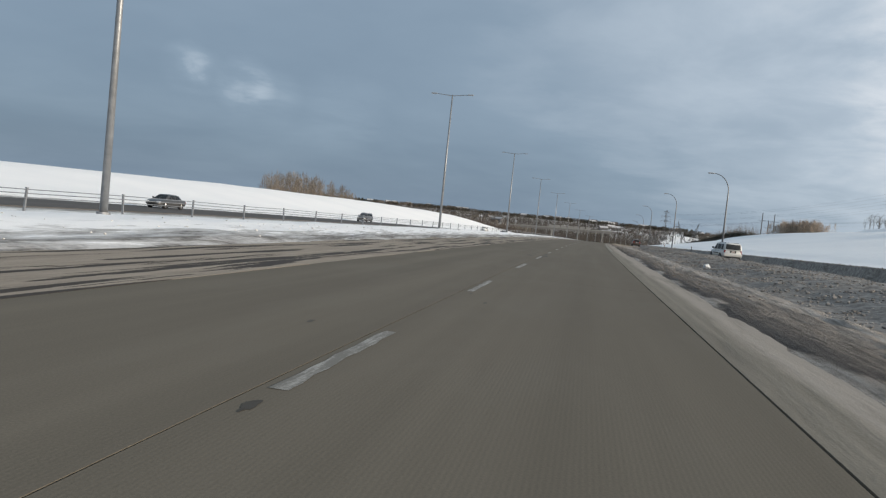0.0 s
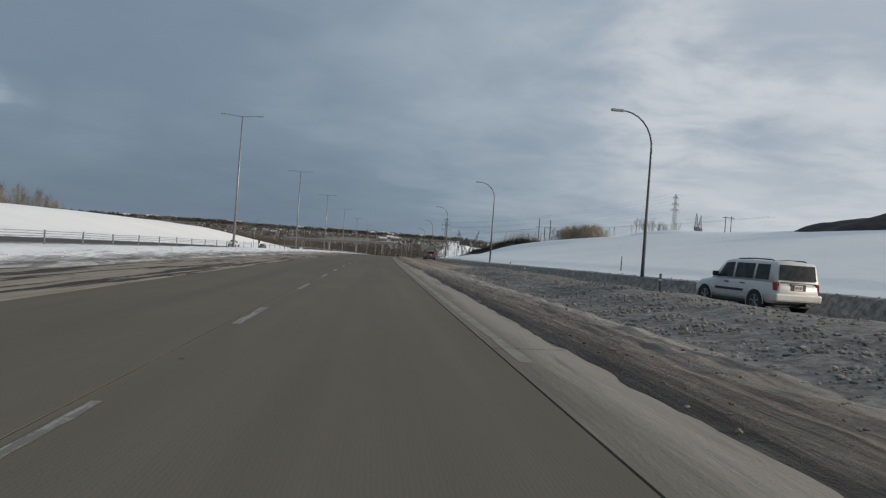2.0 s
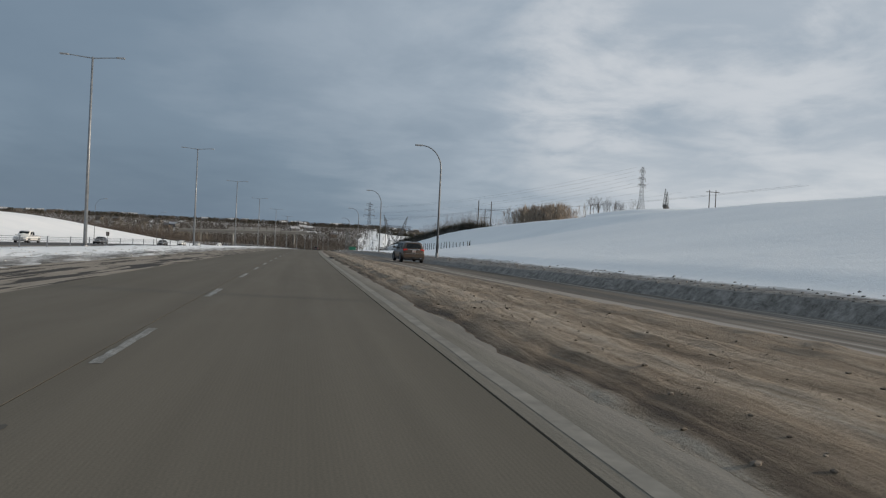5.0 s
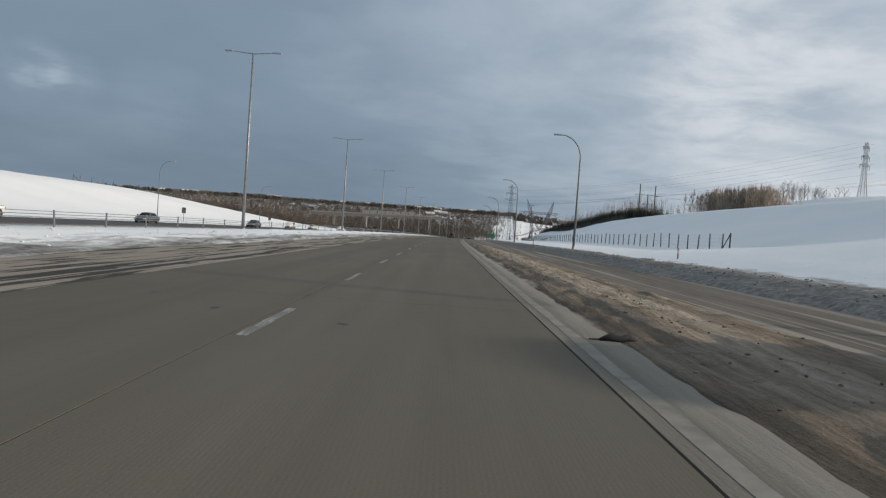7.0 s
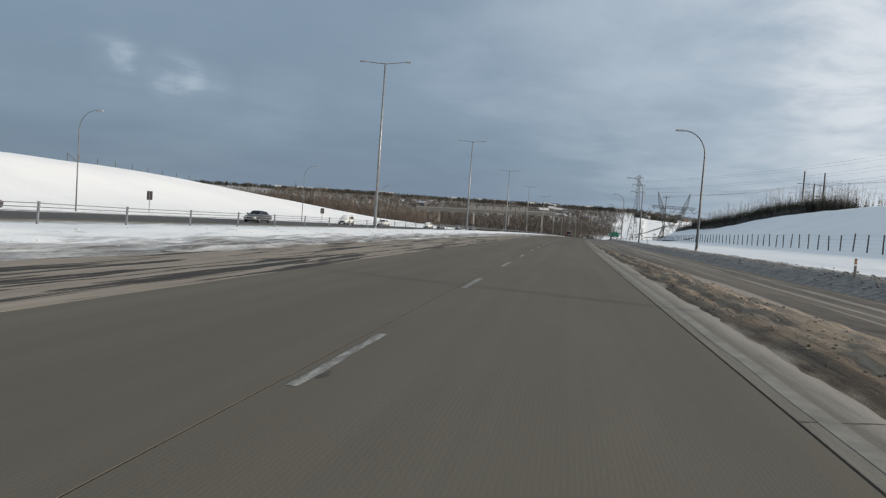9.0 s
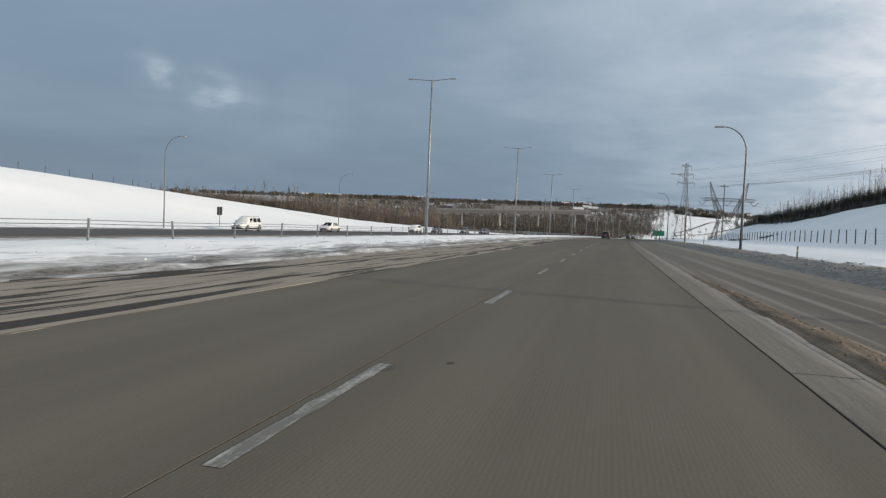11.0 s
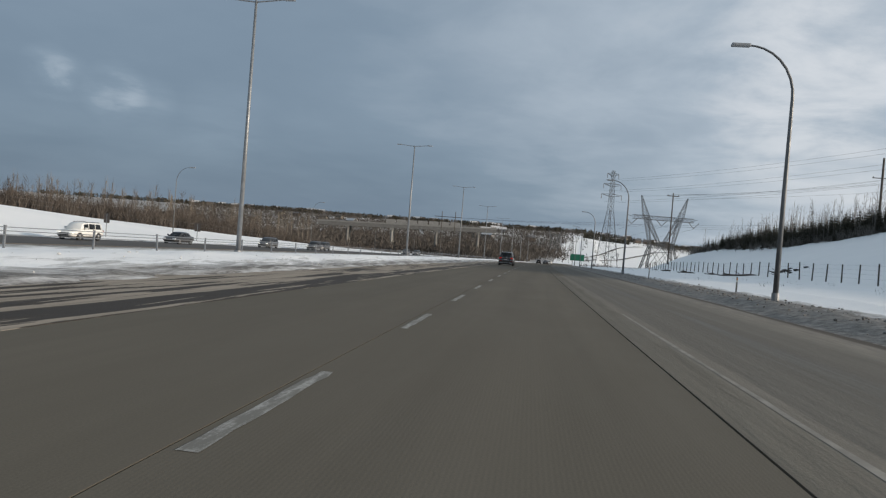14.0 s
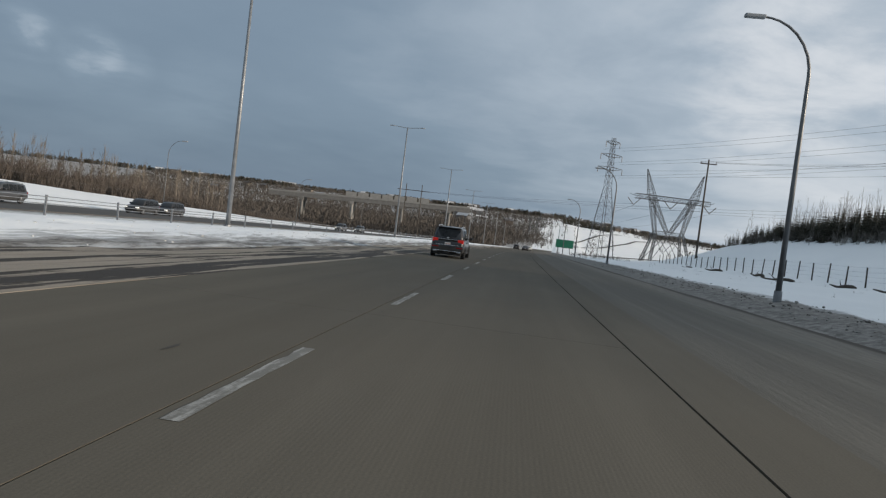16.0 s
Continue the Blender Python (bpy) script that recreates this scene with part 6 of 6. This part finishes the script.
# low brush in the ditch and field at the right
wood = Thicket(17)
for _ in range(260):
    s, o = r.uniform(540, 700), r.uniform(10.5, 22)
    if fuzz(s, o, 16, 3) > 0.05:
        wood.shrub(ground_place(s, o), r.uniform(0.5, 1.3), 8)
for _ in range(90):
    wood.shrub(ground_place(r.uniform(380, 520), r.uniform(13, 27)), r.uniform(0.25, 0.6), 5, 0.8)
wood.done("ditch_brush", TWIG, "low leafless brush in the snowy ditch", "brush")

# far valley side: woods in patches
wood = Thicket(18)
dark = Thicket(19)
count = 0
while count < 18000:
    s = 800 + 1280 * r.random() ** 1.25
    o = r.uniform(-0.50, 0.30) * (s - 100)
    if abs(o) < 26 and s < 965:
        continue
    if o < 420 and 790 < s < 1650 and o > 8 - 0.02 * (s - 960) - 34 * r.random() ** 2:
        if r.random() > 0.015:
            continue                                          # the open white field
    if wooded(s, o) < 0.0:
        if r.random() > 0.05:
            continue
    wood.crown(ground_place(s, o), r.uniform(5, 11), 13, 0.026, 0.36, 0.0, 0.012)
    if count % 2:
        wood.shrub(ground_place(s + 4, o + r.uniform(-5, 5)), r.uniform(2.5, 4.5), 5, 3.0)
    count += 1
for _ in range(2600):                                         # evergreens along the skyline and field edges
    s, o = r.choice(((r.uniform(1760, 2150), r.uniform(-1300, 420)), (r.uniform(1760, 2150), r.uniform(-1300, 420)), (r.uniform(1660, 1700), r.uniform(10, 90)), (r.uniform(1350, 2100), r.uniform(-1100, 30))))
    if fuzz(s, o, 70, 40) > -0.08:
        if r.random() < 0.5:
            dark.spruce(ground_place(s, o), r.uniform(6, 13), 5, 5)
        else:
            dark.crown(ground_place(s, o), r.uniform(6, 10), 34, 0.035, 0.42, 0.0, 0.012)
for k in range(900):                                          # rounded dark trees along the skyline's crest
    o = -1250 + 1650 * k / 900 + r.uniform(-3, 3)
    if fuzz(o, 0, 34, 44) > -0.16:
        s = 1800 + 60 * fuzz(o, 5, 200, 3) + r.uniform(-12, 12)
        dark.crown(ground_place(s, o), r.uniform(6.5, 12.5), 46, 0.055, 0.46, 0.0, 0.012)
for _ in range(5200):                                         # the dense wood that closes the view along the road
    s = 812 + 460 * r.random() ** 1.3
    rim = 8 - 0.02 * (s - 960)
    o = r.uniform(-300, rim)
    if r.random() > smooth(2, -46, o - rim) + 0.10:
        continue
    if (abs(o) < 26 and s < 965) or (o > -60 and s < 830):
        continue
    wood.crown(ground_place(s, o), r.uniform(4.5, 9.5) * (0.45 + 0.55 * smooth(0, -70, o - rim)), 17, 0.026, 0.40, 0.0, 0.010)
for _ in range(3000):                                         # woods behind the brush belt, down to the valley
    s, d = r.uniform(500, 830), 112 + 330 * r.random()
    wood.crown(ground_place(s, -d), r.uniform(4.5, 8.5), 16, 0.022, 0.40, 0.0, 0.010)
wood.done("valley_woods", TWIG_FAR, "grey-brown leafless woods on the far valley side", "woods")
dark.done("skyline_evergreens", SPRUCE, "dark evergreens along the far skyline", "woods")

# ---- suburb on the skyline ----
HOUSE_WALLS = [simple("house_wall_beige", (0.22, 0.195, 0.165), 0.8), simple("house_wall_grey", (0.17, 0.17, 0.175), 0.8), simple("house_wall_brown", (0.13, 0.10, 0.08), 0.8)]
ROOFS = [simple("roof_shingles_brown", (0.085, 0.072, 0.062), 0.9, 0, 0.3, 0.8), simple("snow_dusted_roof", (0.50, 0.50, 0.51), 0.8, 0, 0.25, 0.5), simple("roof_shingles_grey", (0.10, 0.10, 0.105), 0.9, 0, 0.3, 0.8)]
PANE = simple("house_window", (0.04, 0.045, 0.05), 0.2)


def house(m, w, d, h, wall, roof, label):
    ob = thing("house", m, label, "house", "skyline houses")
    bm = bmesh.new()
    box(bm, -w / 2, -d / 2, -2, w / 2, d / 2, h)
    part("wall", bm, wall, ob)
    bm = bmesh.new()
    prof = [(-d / 2 - 0.5, h - 0.1), (0, h + d * 0.32), (d / 2 + 0.5, h - 0.1), (d / 2 + 0.5, h + 0.25), (0, h + d * 0.32 + 0.4), (-d / 2 - 0.5, h + 0.25)]
    loft(bm, [[Vector((x, y, z)) for y, z in prof] for x in (-w / 2 - 0.5, w / 2 + 0.5)])
    part("roof", bm, roof, ob)
    for z in (1.0, 3.8):
        for x in (-w * 0.28, w * 0.22):
            bm = bmesh.new()
            box(bm, x - 0.9, -d / 2 - 0.04, z, x + 0.9, -d / 2 + 0.05, z + 1.3)
            part("window", bm, PANE, ob)
    return ob


models = {}
for k in range(84):
    s, o = r.uniform(1780, 2060), r.uniform(-1000, 330)
    if k < 14:
        s, o = r.uniform(1350, 1700), r.uniform(-620, -60)
    mi = k % 3
    v = ground_place(s, o)
    m = pose(v.x, v.y, v.z, 0, 0, r.uniform(-35, 25))
    if mi not in models:
        models[mi] = house(m, (13, 16, 11)[mi], (10, 11, 9)[mi], (6.0, 6.4, 5.6)[mi], HOUSE_WALLS[mi], ROOFS[mi], ("beige two-storey suburban house with a brown gable roof", "grey suburban house with a snow-dusted gable roof", "brown suburban house with a grey gable roof")[mi])
    else:
        copy_thing(models[mi], m)

# ---- bridge across the valley on the left ----
CONCRETE = simple("bridge_concrete", (0.20, 0.195, 0.185), 0.85, 0, 0.18, 0.8, bump=0.3)
PALE_CONCRETE = simple("pale_concrete", (0.29, 0.285, 0.27), 0.85, 0, 0.12, 0.8)
bridge = thing("road_bridge", pose(0, 0, 0), "grey concrete road bridge on piers across the wooded valley", "bridge")


def deck_point(o, z):
    return spot(838 + 0.14 * (o + 90), o, z)


bm = bmesh.new()
rings = []
for o in range(-162, -41, 12):
    top = 18.6 + 0.03 * (o + 90)
    rings.append([deck_point(o, top), deck_point(o, top - 2.3), deck_point(o, top - 2.3) + Vector((0, 11, 0)), deck_point(o, top) + Vector((0, 11, 0))])
loft(bm, rings)
part("deck", bm, CONCRETE, bridge)
bm = bmesh.new()
loft(bm, [[p + Vector((0, -0.25, 0)) for p in (deck_point(o, t), deck_point(o, t + 1.0), deck_point(o, t + 1.0) + Vector((0, 0.3, 0)), deck_point(o, t) + Vector((0, 0.3, 0)))] for o in range(-162, -41, 12) for t in (18.6 + 0.03 * (o + 90),)])
part("parapet", bm, PALE_CONCRETE, bridge)
for o in (-142, -112, -82, -54):
    bm = bmesh.new()
    for dy in (1.5, 8.5):
        a = deck_point(o, 16.5 + 0.03 * (o + 90)) + Vector((0, dy, 0))
        g = ground_place(838, o)
        rod(bm, Vector((a.x, a.y, g.z - 2)), a, 0.9, 0.9, 10)
    c = deck_point(o, 16.4 + 0.03 * (o + 90))
    box(bm, c.x - 1.2, c.y - 0.2, c.z - 1.6, c.x + 1.2, c.y + 11.2, c.z + 0.05)
    part("pier", bm, PALE_CONCRETE if o == -112 else CONCRETE, bridge)
for k in range(7):
    bm = bmesh.new()
    o = -116 + k * 7.2
    c = deck_point(o, 19.6 + 0.03 * (o + 90))
    box(bm, c.x, c.y - 0.2, c.z, c.x + 6.3, c.y + 0.1, c.z + 2.6)
    part("noise_panel", bm, PALE_CONCRETE, bridge)


# ---- distant ramps across the white field ----
def draped(name, line, width, material):
    bm = bmesh.new()
    pts = []
    for (s0, o0), (s1, o1) in zip(line, line[1:]):
        pts += [(s0 + (s1 - s0) * k / 12, o0 + (o1 - o0) * k / 12) for k in range(12)]
    prev = None
    for s, o in pts:
        pair = [bm.verts.new(ground_place(s - width / 2, o, 0.35)), bm.verts.new(ground_place(s + width / 2, o, 0.35))]
        if prev:
            bm.faces.new((prev[0], pair[0], pair[1], prev[1]))
        prev = pair
    bmesh.ops.solidify(bm, geom=bm.faces[:], thickness=0.5)
    return tagged(put(name, bm, material), "distant grey ramp across the snowy field", "road", kind="structure")


draped("far_ramp_1", [(1000, 16), (1150, 50), (1400, 110), (1600, 190)], 15, FAR_LANE)
draped("far_ramp_2", [(1090, 14), (1300, 44), (1550, 92), (1720, 170)], 17, FAR_LANE)
draped("far_ramp_3", [(905, 26), (980, 72), (1080, 150), (1150, 260)], 10, FAR_LANE)

# ---- cable barrier in the median ----
barrier = thing("cable_barrier", pose(0, 0, 0), "steel cable barrier on short posts along the snowy median", "barrier")
post_mesh = None
S_POSTS = list(np.arange(-78, 660, 5.2))
rr = random.Random(8)
for s in S_POSTS:
    o = -18.7
    z = land(s, o)
    if post_mesh is None:
        bm = bmesh.new()
        box(bm, -0.04, -0.03, -0.4, 0.04, 0.03, 0.80, 0.008)
        box(bm, -0.05, -0.04, 0.80, 0.05, 0.04, 0.83, 0.006)
        p = part("post", bm, GALV, barrier)
        post_mesh = p.data
    else:
        p = new("post", post_mesh)
        p.parent = barrier
    p.matrix_basis = stand(s, o, z, rr.uniform(-3, 3)) @ pose(0, 0, 0, rr.uniform(-3, 3), rr.uniform(-3, 3), 0)
for dz in (0.48, 0.62, 0.76):
    bm = bmesh.new()
    pts = [spot(s, -18.66, land(s, -18.7) + dz) for s in S_POSTS]
    tube(bm, pts, [0.016] * len(pts), 4)
    part("cable", bm, GALV, barrier)


# ---- fences ----
def post_fence(name, label, line, height, wire_z, brace_first=True, thick=0.075):
    ob = thing(name, pose(0, 0, 0), label, "fence")
    q = random.Random(len(line))
    mesh = None
    tops = []
    for s, o in line:
        v = ground_place(s, o)
        if mesh is None:
            bm = bmesh.new()
            rod(bm, (0, 0, -0.6), (0, 0, height), thick, thick * 0.85, 7)
            p = part("post", bm, WOOD, ob)
            mesh = p.data
        else:
            p = new("post", mesh)
            p.parent = ob
        k = q.uniform(0.93, 1.05)
        p.matrix_basis = pose(v.x, v.y, v.z, q.uniform(-2.5, 2.5), q.uniform(-2.5, 2.5), q.uniform(0, 360)) @ Matrix.Diagonal((1, 1, k, 1))
        tops.append(v)
    for dz in wire_z:
        bm = bmesh.new()
        tube(bm, [v + Vector((0, 0, dz)) for v in tops], [0.007] * len(tops), 3)
        part("wire", bm, GALV, ob)
    if brace_first:
        bm = bmesh.new()
        a, b_ = tops[0], tops[0] + (tops[0] - tops[1]) * 0.55
        rod(bm, b_ + Vector((0, 0, -0.3)), b_ + Vector((0, 0, height)), thick, thick, 7)
        rod(bm, b_ + Vector((0, 0, height * 0.95)), a + Vector((0, 0, 0.15)), thick * 0.8, thick * 0.8, 6)
        part("end_brace", bm, WOOD, ob)
    return ob


post_fence("field_fence", "wire fence on dark wooden posts across the snowy field", [(259 + 3.7 * k, 29.3) for k in range(88)], 1.85, (0.5, 0.9, 1.3, 1.7))
post_fence("hill_fence", "wire fence on wooden posts along the snowy hill", [(356 + 5.2 * k, -93 + 0.10 * k) for k in range(44)], 1.7, (0.6, 1.1, 1.55), True, 0.06)
post_fence("brush_fence", "row of pale wooden posts before the brush", [(470 + 7.5 * k, -81 + 0.25 * k) for k in range(26)], 1.7, (0.8, 1.5), False, 0.06)

# ---- far-side street lamps ----
far_lamp = None
for s in (300, 358, 407, 461, 517, 572, 628, 684):
    m = stand(s, -48.3, land(s, -48.3), 180)
    if far_lamp is None:
        far_lamp = curved_lamp(m, 0.62)
        tagged(far_lamp, "slender steel street lamp beside the opposite carriageway", group="far street lamps")
    else:
        copy_thing(far_lamp, m)


# ---- signs ----
SIGN_BACK = simple("dull_sign_back", (0.075, 0.062, 0.055), 0.6, 0.2, 0.2, 6)
SIGN_GREEN = simple("green_sign_face", (0.012, 0.15, 0.085), 0.5, 0, 0.12, 2)


def roadside_sign(m, w, h, top):
    ob = thing("road_sign", m, "dark back of a road sign on a steel post in snow", "road sign", "opposite road signs")
    bm = bmesh.new()
    rod(bm, (0, 0, -0.5), (0, 0, top - 0.05), 0.05, 0.05, 8)
    part("post", bm, GALV, ob)
    bm = bmesh.new()
    box(bm, -w / 2, -0.035, top - h, w / 2, -0.005 - 0.052 + 0.04, top, 0.006)
    part("panel", bm, SIGN_BACK, ob)
    return ob


for s, o, w, h, top in ((314, -49.5, 0.75, 1.05, 2.5), (371, -49.5, 0.75, 1.05, 2.5), (449, -50, 0.75, 1.1, 2.7), (471, -50, 0.95, 1.2, 2.6)):
    roadside_sign(stand(s, o, land(s, o)), w, h, top)
guide = thing("guide_sign", stand(640, 11.4, land(640, 11.4)), "large green guide sign on two posts beside the road", "road sign")
for x in (-1.7, 1.7):
    bm = bmesh.new()
    rod(bm, (x, 0.1, -0.8), (x, 0.1, 4.2), 0.09, 0.09, 8)
    part("post", bm, GALV, guide)
bm = bmesh.new()
box(bm, -2.6, -0.05, 1.9, 2.6, 0.0, 4.3, 0.02)
part("panel", bm, SIGN_GREEN, guide)

# ---- marker posts along the ramp ----
MARKER = simple("grey_marker_post", (0.13, 0.125, 0.115), 0.7, 0, 0.25, 10)
REFLECT = simple("amber_reflector", (0.55, 0.22, 0.05), 0.4, 0, 0.1, 10)
BAND = simple("white_band", (0.7, 0.7, 0.68), 0.5, 0, 0.1, 10)


def marker(m, h):
    ob = thing("marker_post", m, "thin grey marker post with a reflector in dirty snow", "marker post", "marker posts")
    bm = bmesh.new()
    box(bm, -0.038, -0.025, -0.4, 0.038, 0.025, h, 0.008)
    part("post", bm, MARKER, ob)
    bm = bmesh.new()
    box(bm, -0.033, -0.031, h - 0.14, 0.033, -0.026, h - 0.06)
    part("reflector", bm, REFLECT, ob)
    bm = bmesh.new()
    box(bm, -0.041, -0.029, h - 0.25, 0.041, 0.029, h - 0.18)
    part("band", bm, BAND, ob)
    return ob


for s, o, h in ((75.5, 10.2, 0.75), (102.5, 9.9, 0.95), (105.5, 11.6, 0.8), (99, 17.0, 1.0), (224, 13.5, 0.6), (264, 10.0, 0.7), (330, 9.6, 0.7), (384, 10.9, 0.95), (411, 10.9, 0.8), (437, 10.4, 1.0)):
    marker(stand(s, o, land(s, o)), h)

# ---- dark soil heap on the right hilltop ----
SOIL = simple("dark_soil", (0.030, 0.026, 0.024), 0.95, 0, 0.4, 1.2, bump=0.8)
bm = bmesh.new()
grid = bmesh.ops.create_grid(bm, x_segments=44, y_segments=44, size=1.0)["verts"]
for v in grid:
    q = max(0.0, 1 - v.co.length ** 2)
    s, o = 130 + v.co.y * 22, 62.5 + v.co.x * 8
    z = 2.6 * q ** 0.6 * (0.75 + 0.5 * fuzz(s, o, 7, 2)) + 0.25 * fuzz(s, o, 1.5, 5) * q - 0.3
    v.co = ground_place(s, o, z)
tagged(put("soil_mound", bm, SOIL, shade=True), "dark mound of bare soil on the snowy hilltop", "soil mound")

# ---- logs and clods lying in the snow by the fence ----
rr = random.Random(33)
for s, o, ln, a in ((477, 26.6, 6.4, 8), (471.5, 27.6, 4.6, 84), (487, 26.9, 2.6, 20), (497, 25.2, 3.0, 60), (508, 26.8, 3.4, 5), (524, 26.2, 2.6, 40), (541, 26.5, 3.0, 15), (474, 33, 2.4, 70)):
    bm = bmesh.new()
    pts = [(0.12 * math.sin(k * 1.7), ln * (k / 6 - 0.5), 0.08 + 0.10 * math.sin(k * 1.1)) for k in range(7)]
    tube(bm, pts, [0.14, 0.16, 0.15, 0.13, 0.12, 0.09, 0.05], 7)
    rod(bm, (0, 0.2, 0.1), (0.5, 0.9, 0.55), 0.05, 0.02, 5)
    ob = put("fallen_log", bm, WOOD, shade=True)
    ob.matrix_basis = stand(s, o, land(s, o) + 0.05, a)
    tagged(ob, "dark fallen log half sunk in snow", "log", "fallen logs")


# ---- ploughed clods of dirty snow on the banks ----
def clod_material():
    m = Mat("dirty_snow_clod", 0.9, spec=0.2)
    v = m.coords()
    g = m.t.nodes.new("ShaderNodeNewGeometry")
    f = m.math("ADD", m.math("MULTIPLY", g.outputs["Random Per Island"], 0.7), m.math("MULTIPLY", m.noise(v, 9, 4, 0.7), 0.4))
    m.color(m.ramp(f, (0.15, (0.150, 0.136, 0.122)), (0.5, (0.225, 0.209, 0.192)), (0.85, (0.30, 0.285, 0.27)), (1.0, (0.40, 0.39, 0.38))))
    m.bump(m.noise(v, 14, 4, 0.7), 0.6, 0.03)
    return m.mat


def clods(name, count, place, size, label, seed, base=ground_place, mat=None):
    q = random.Random(seed)
    bm = bmesh.new()
    bmesh.ops.create_icosphere(bm, subdivisions=1, radius=1.0)
    bv = [v.co.copy() for v in bm.verts]
    bf = [[v.index for v in f.verts] for f in bm.faces]
    bm.free()
    verts, faces = [], []
    for _ in range(count):
        s, o = place(q)
        c = base(s, o)
        r0 = size * q.uniform(0.35, 1.0) ** 1.5
        sx, sy, sz = q.uniform(0.7, 1.4), q.uniform(0.7, 1.4), q.uniform(0.5, 0.9)
        n = len(verts)
        for p in bv:
            k = r0 * q.uniform(0.7, 1.15)
            verts.append(c + Vector((p.x * sx * k, p.y * sy * k, p.z * sz * k + 0.1 * r0)))
        faces += [[n + i for i in f] for f in bf]
    me = bpy.data.meshes.new(name)
    me.from_pydata(verts, [], faces)
    me.materials.append(mat or CLOD)
    return tagged(new(name, me), label, "snow clods", kind="stuff")


CLOD = clod_material()
clods("soil_clods", 26, lambda q: (473 + q.gauss(0, 2.2), 33.5 + q.gauss(0, 1.0)), 0.42, "dark clods of soil half buried in the snow", 57, mat=SOIL)


def on_bank(q):
    s = q.uniform(10, 112)
    return s, q.triangular(5.0, max(6.5, ramp_start(s) - 1.6), 6.2)


def on_right_berm(q):
    s = q.uniform(20, 500)
    k = lerp(s, (70, 0.3), (130, 0.5), (180, 1.0))
    return s, ramp_edge(s) + k * q.triangular(0.5, 3.6, 1.6)


def on_left_berm(q):
    return q.uniform(-20, 520), -q.triangular(9.3, 15.5, 13.6)


clods("bank_clods", 15000, on_bank, 0.055, "grey gritty snow clods on the ploughed bank", 51)
clods("berm_clods", 5200, on_right_berm, 0.070, "grey gritty snow clods along the ramp", 52)
clods("median_clods", 1500, on_left_berm, 0.060, "lumps of crusted snow along the median", 53, mat=simple("crusted_snow", (0.56, 0.55, 0.54), 0.85, 0, 0.3, 3.0, bump=0.4))


def slush_material():
    m = Mat("brown_slush_clod", 0.9, spec=0.2)
    v = m.coords()
    g = m.t.nodes.new("ShaderNodeNewGeometry")
    f = m.math("ADD", m.math("MULTIPLY", g.outputs["Random Per Island"], 0.7), m.math("MULTIPLY", m.noise(v, 16, 4, 0.7), 0.4))
    m.color(m.ramp(f, (0.15, (0.085, 0.068, 0.054)), (0.5, (0.16, 0.132, 0.105)), (0.85, (0.24, 0.205, 0.168)), (1.0, (0.32, 0.29, 0.25))))
    m.bump(m.noise(v, 30, 4, 0.7), 0.6, 0.02)
    return m.mat


def on_verge(q):
    s = q.uniform(18, 320)
    outer = ramp_start(s) if s > 108 else lerp(s, (90, 5.9), (108, ramp_start(s)))
    return s, min(q.triangular(2.7, max(3.0, outer), 3.6), outer) + 0.3 * fuzz(s, 0, 3.0, 2)


clods("slush_clods", 3200, on_verge, 0.036, "small brown clods of gritty slush on the verge", 54, lambda s, o: spot(s, o, dirt_height(s, o)), slush_material())

# ---- things dropped beside the lane ----
bm = bmesh.new()
pts = [(-0.28, 0.0, 0.02), (-0.14, 0.03, 0.05), (0.0, -0.01, 0.03), (0.12, 0.02, 0.06), (0.24, 0.0, 0.02)]
tube(bm, pts, [0.02, 0.05, 0.045, 0.05, 0.015], 6)
rod(bm, (-0.42, 0.02, 0.015), (-0.2, 0.01, 0.02), 0.008, 0.012, 5)
ob = put("tyre_scrap", bm, RUBBER, shade=True)
ob.matrix_basis = stand(193.2, 2.68, 0.0, 8)
tagged(ob, "torn black tyre scrap lying on the road edge", "tyre scrap")
bm = bmesh.new()
bmesh.ops.create_icosphere(bm, subdivisions=2, radius=0.17)
for v in bm.verts:
    v.co *= 1 + 0.5 * fuzz(v.co.x * 9, v.co.y * 9, 1.0, v.co.z * 9)
    v.co.z *= 0.8
ob = put("ice_lump", bm, simple("old_ice", (0.62, 0.63, 0.64), 0.6, 0, 0.2, 9, bump=0.3))
ob.matrix_basis = stand(37.8, 6.2, land(37.8, 6.2) + 0.09, 20)
tagged(ob, "grey-white lump of old ice on the ploughed bank", "ice lump")
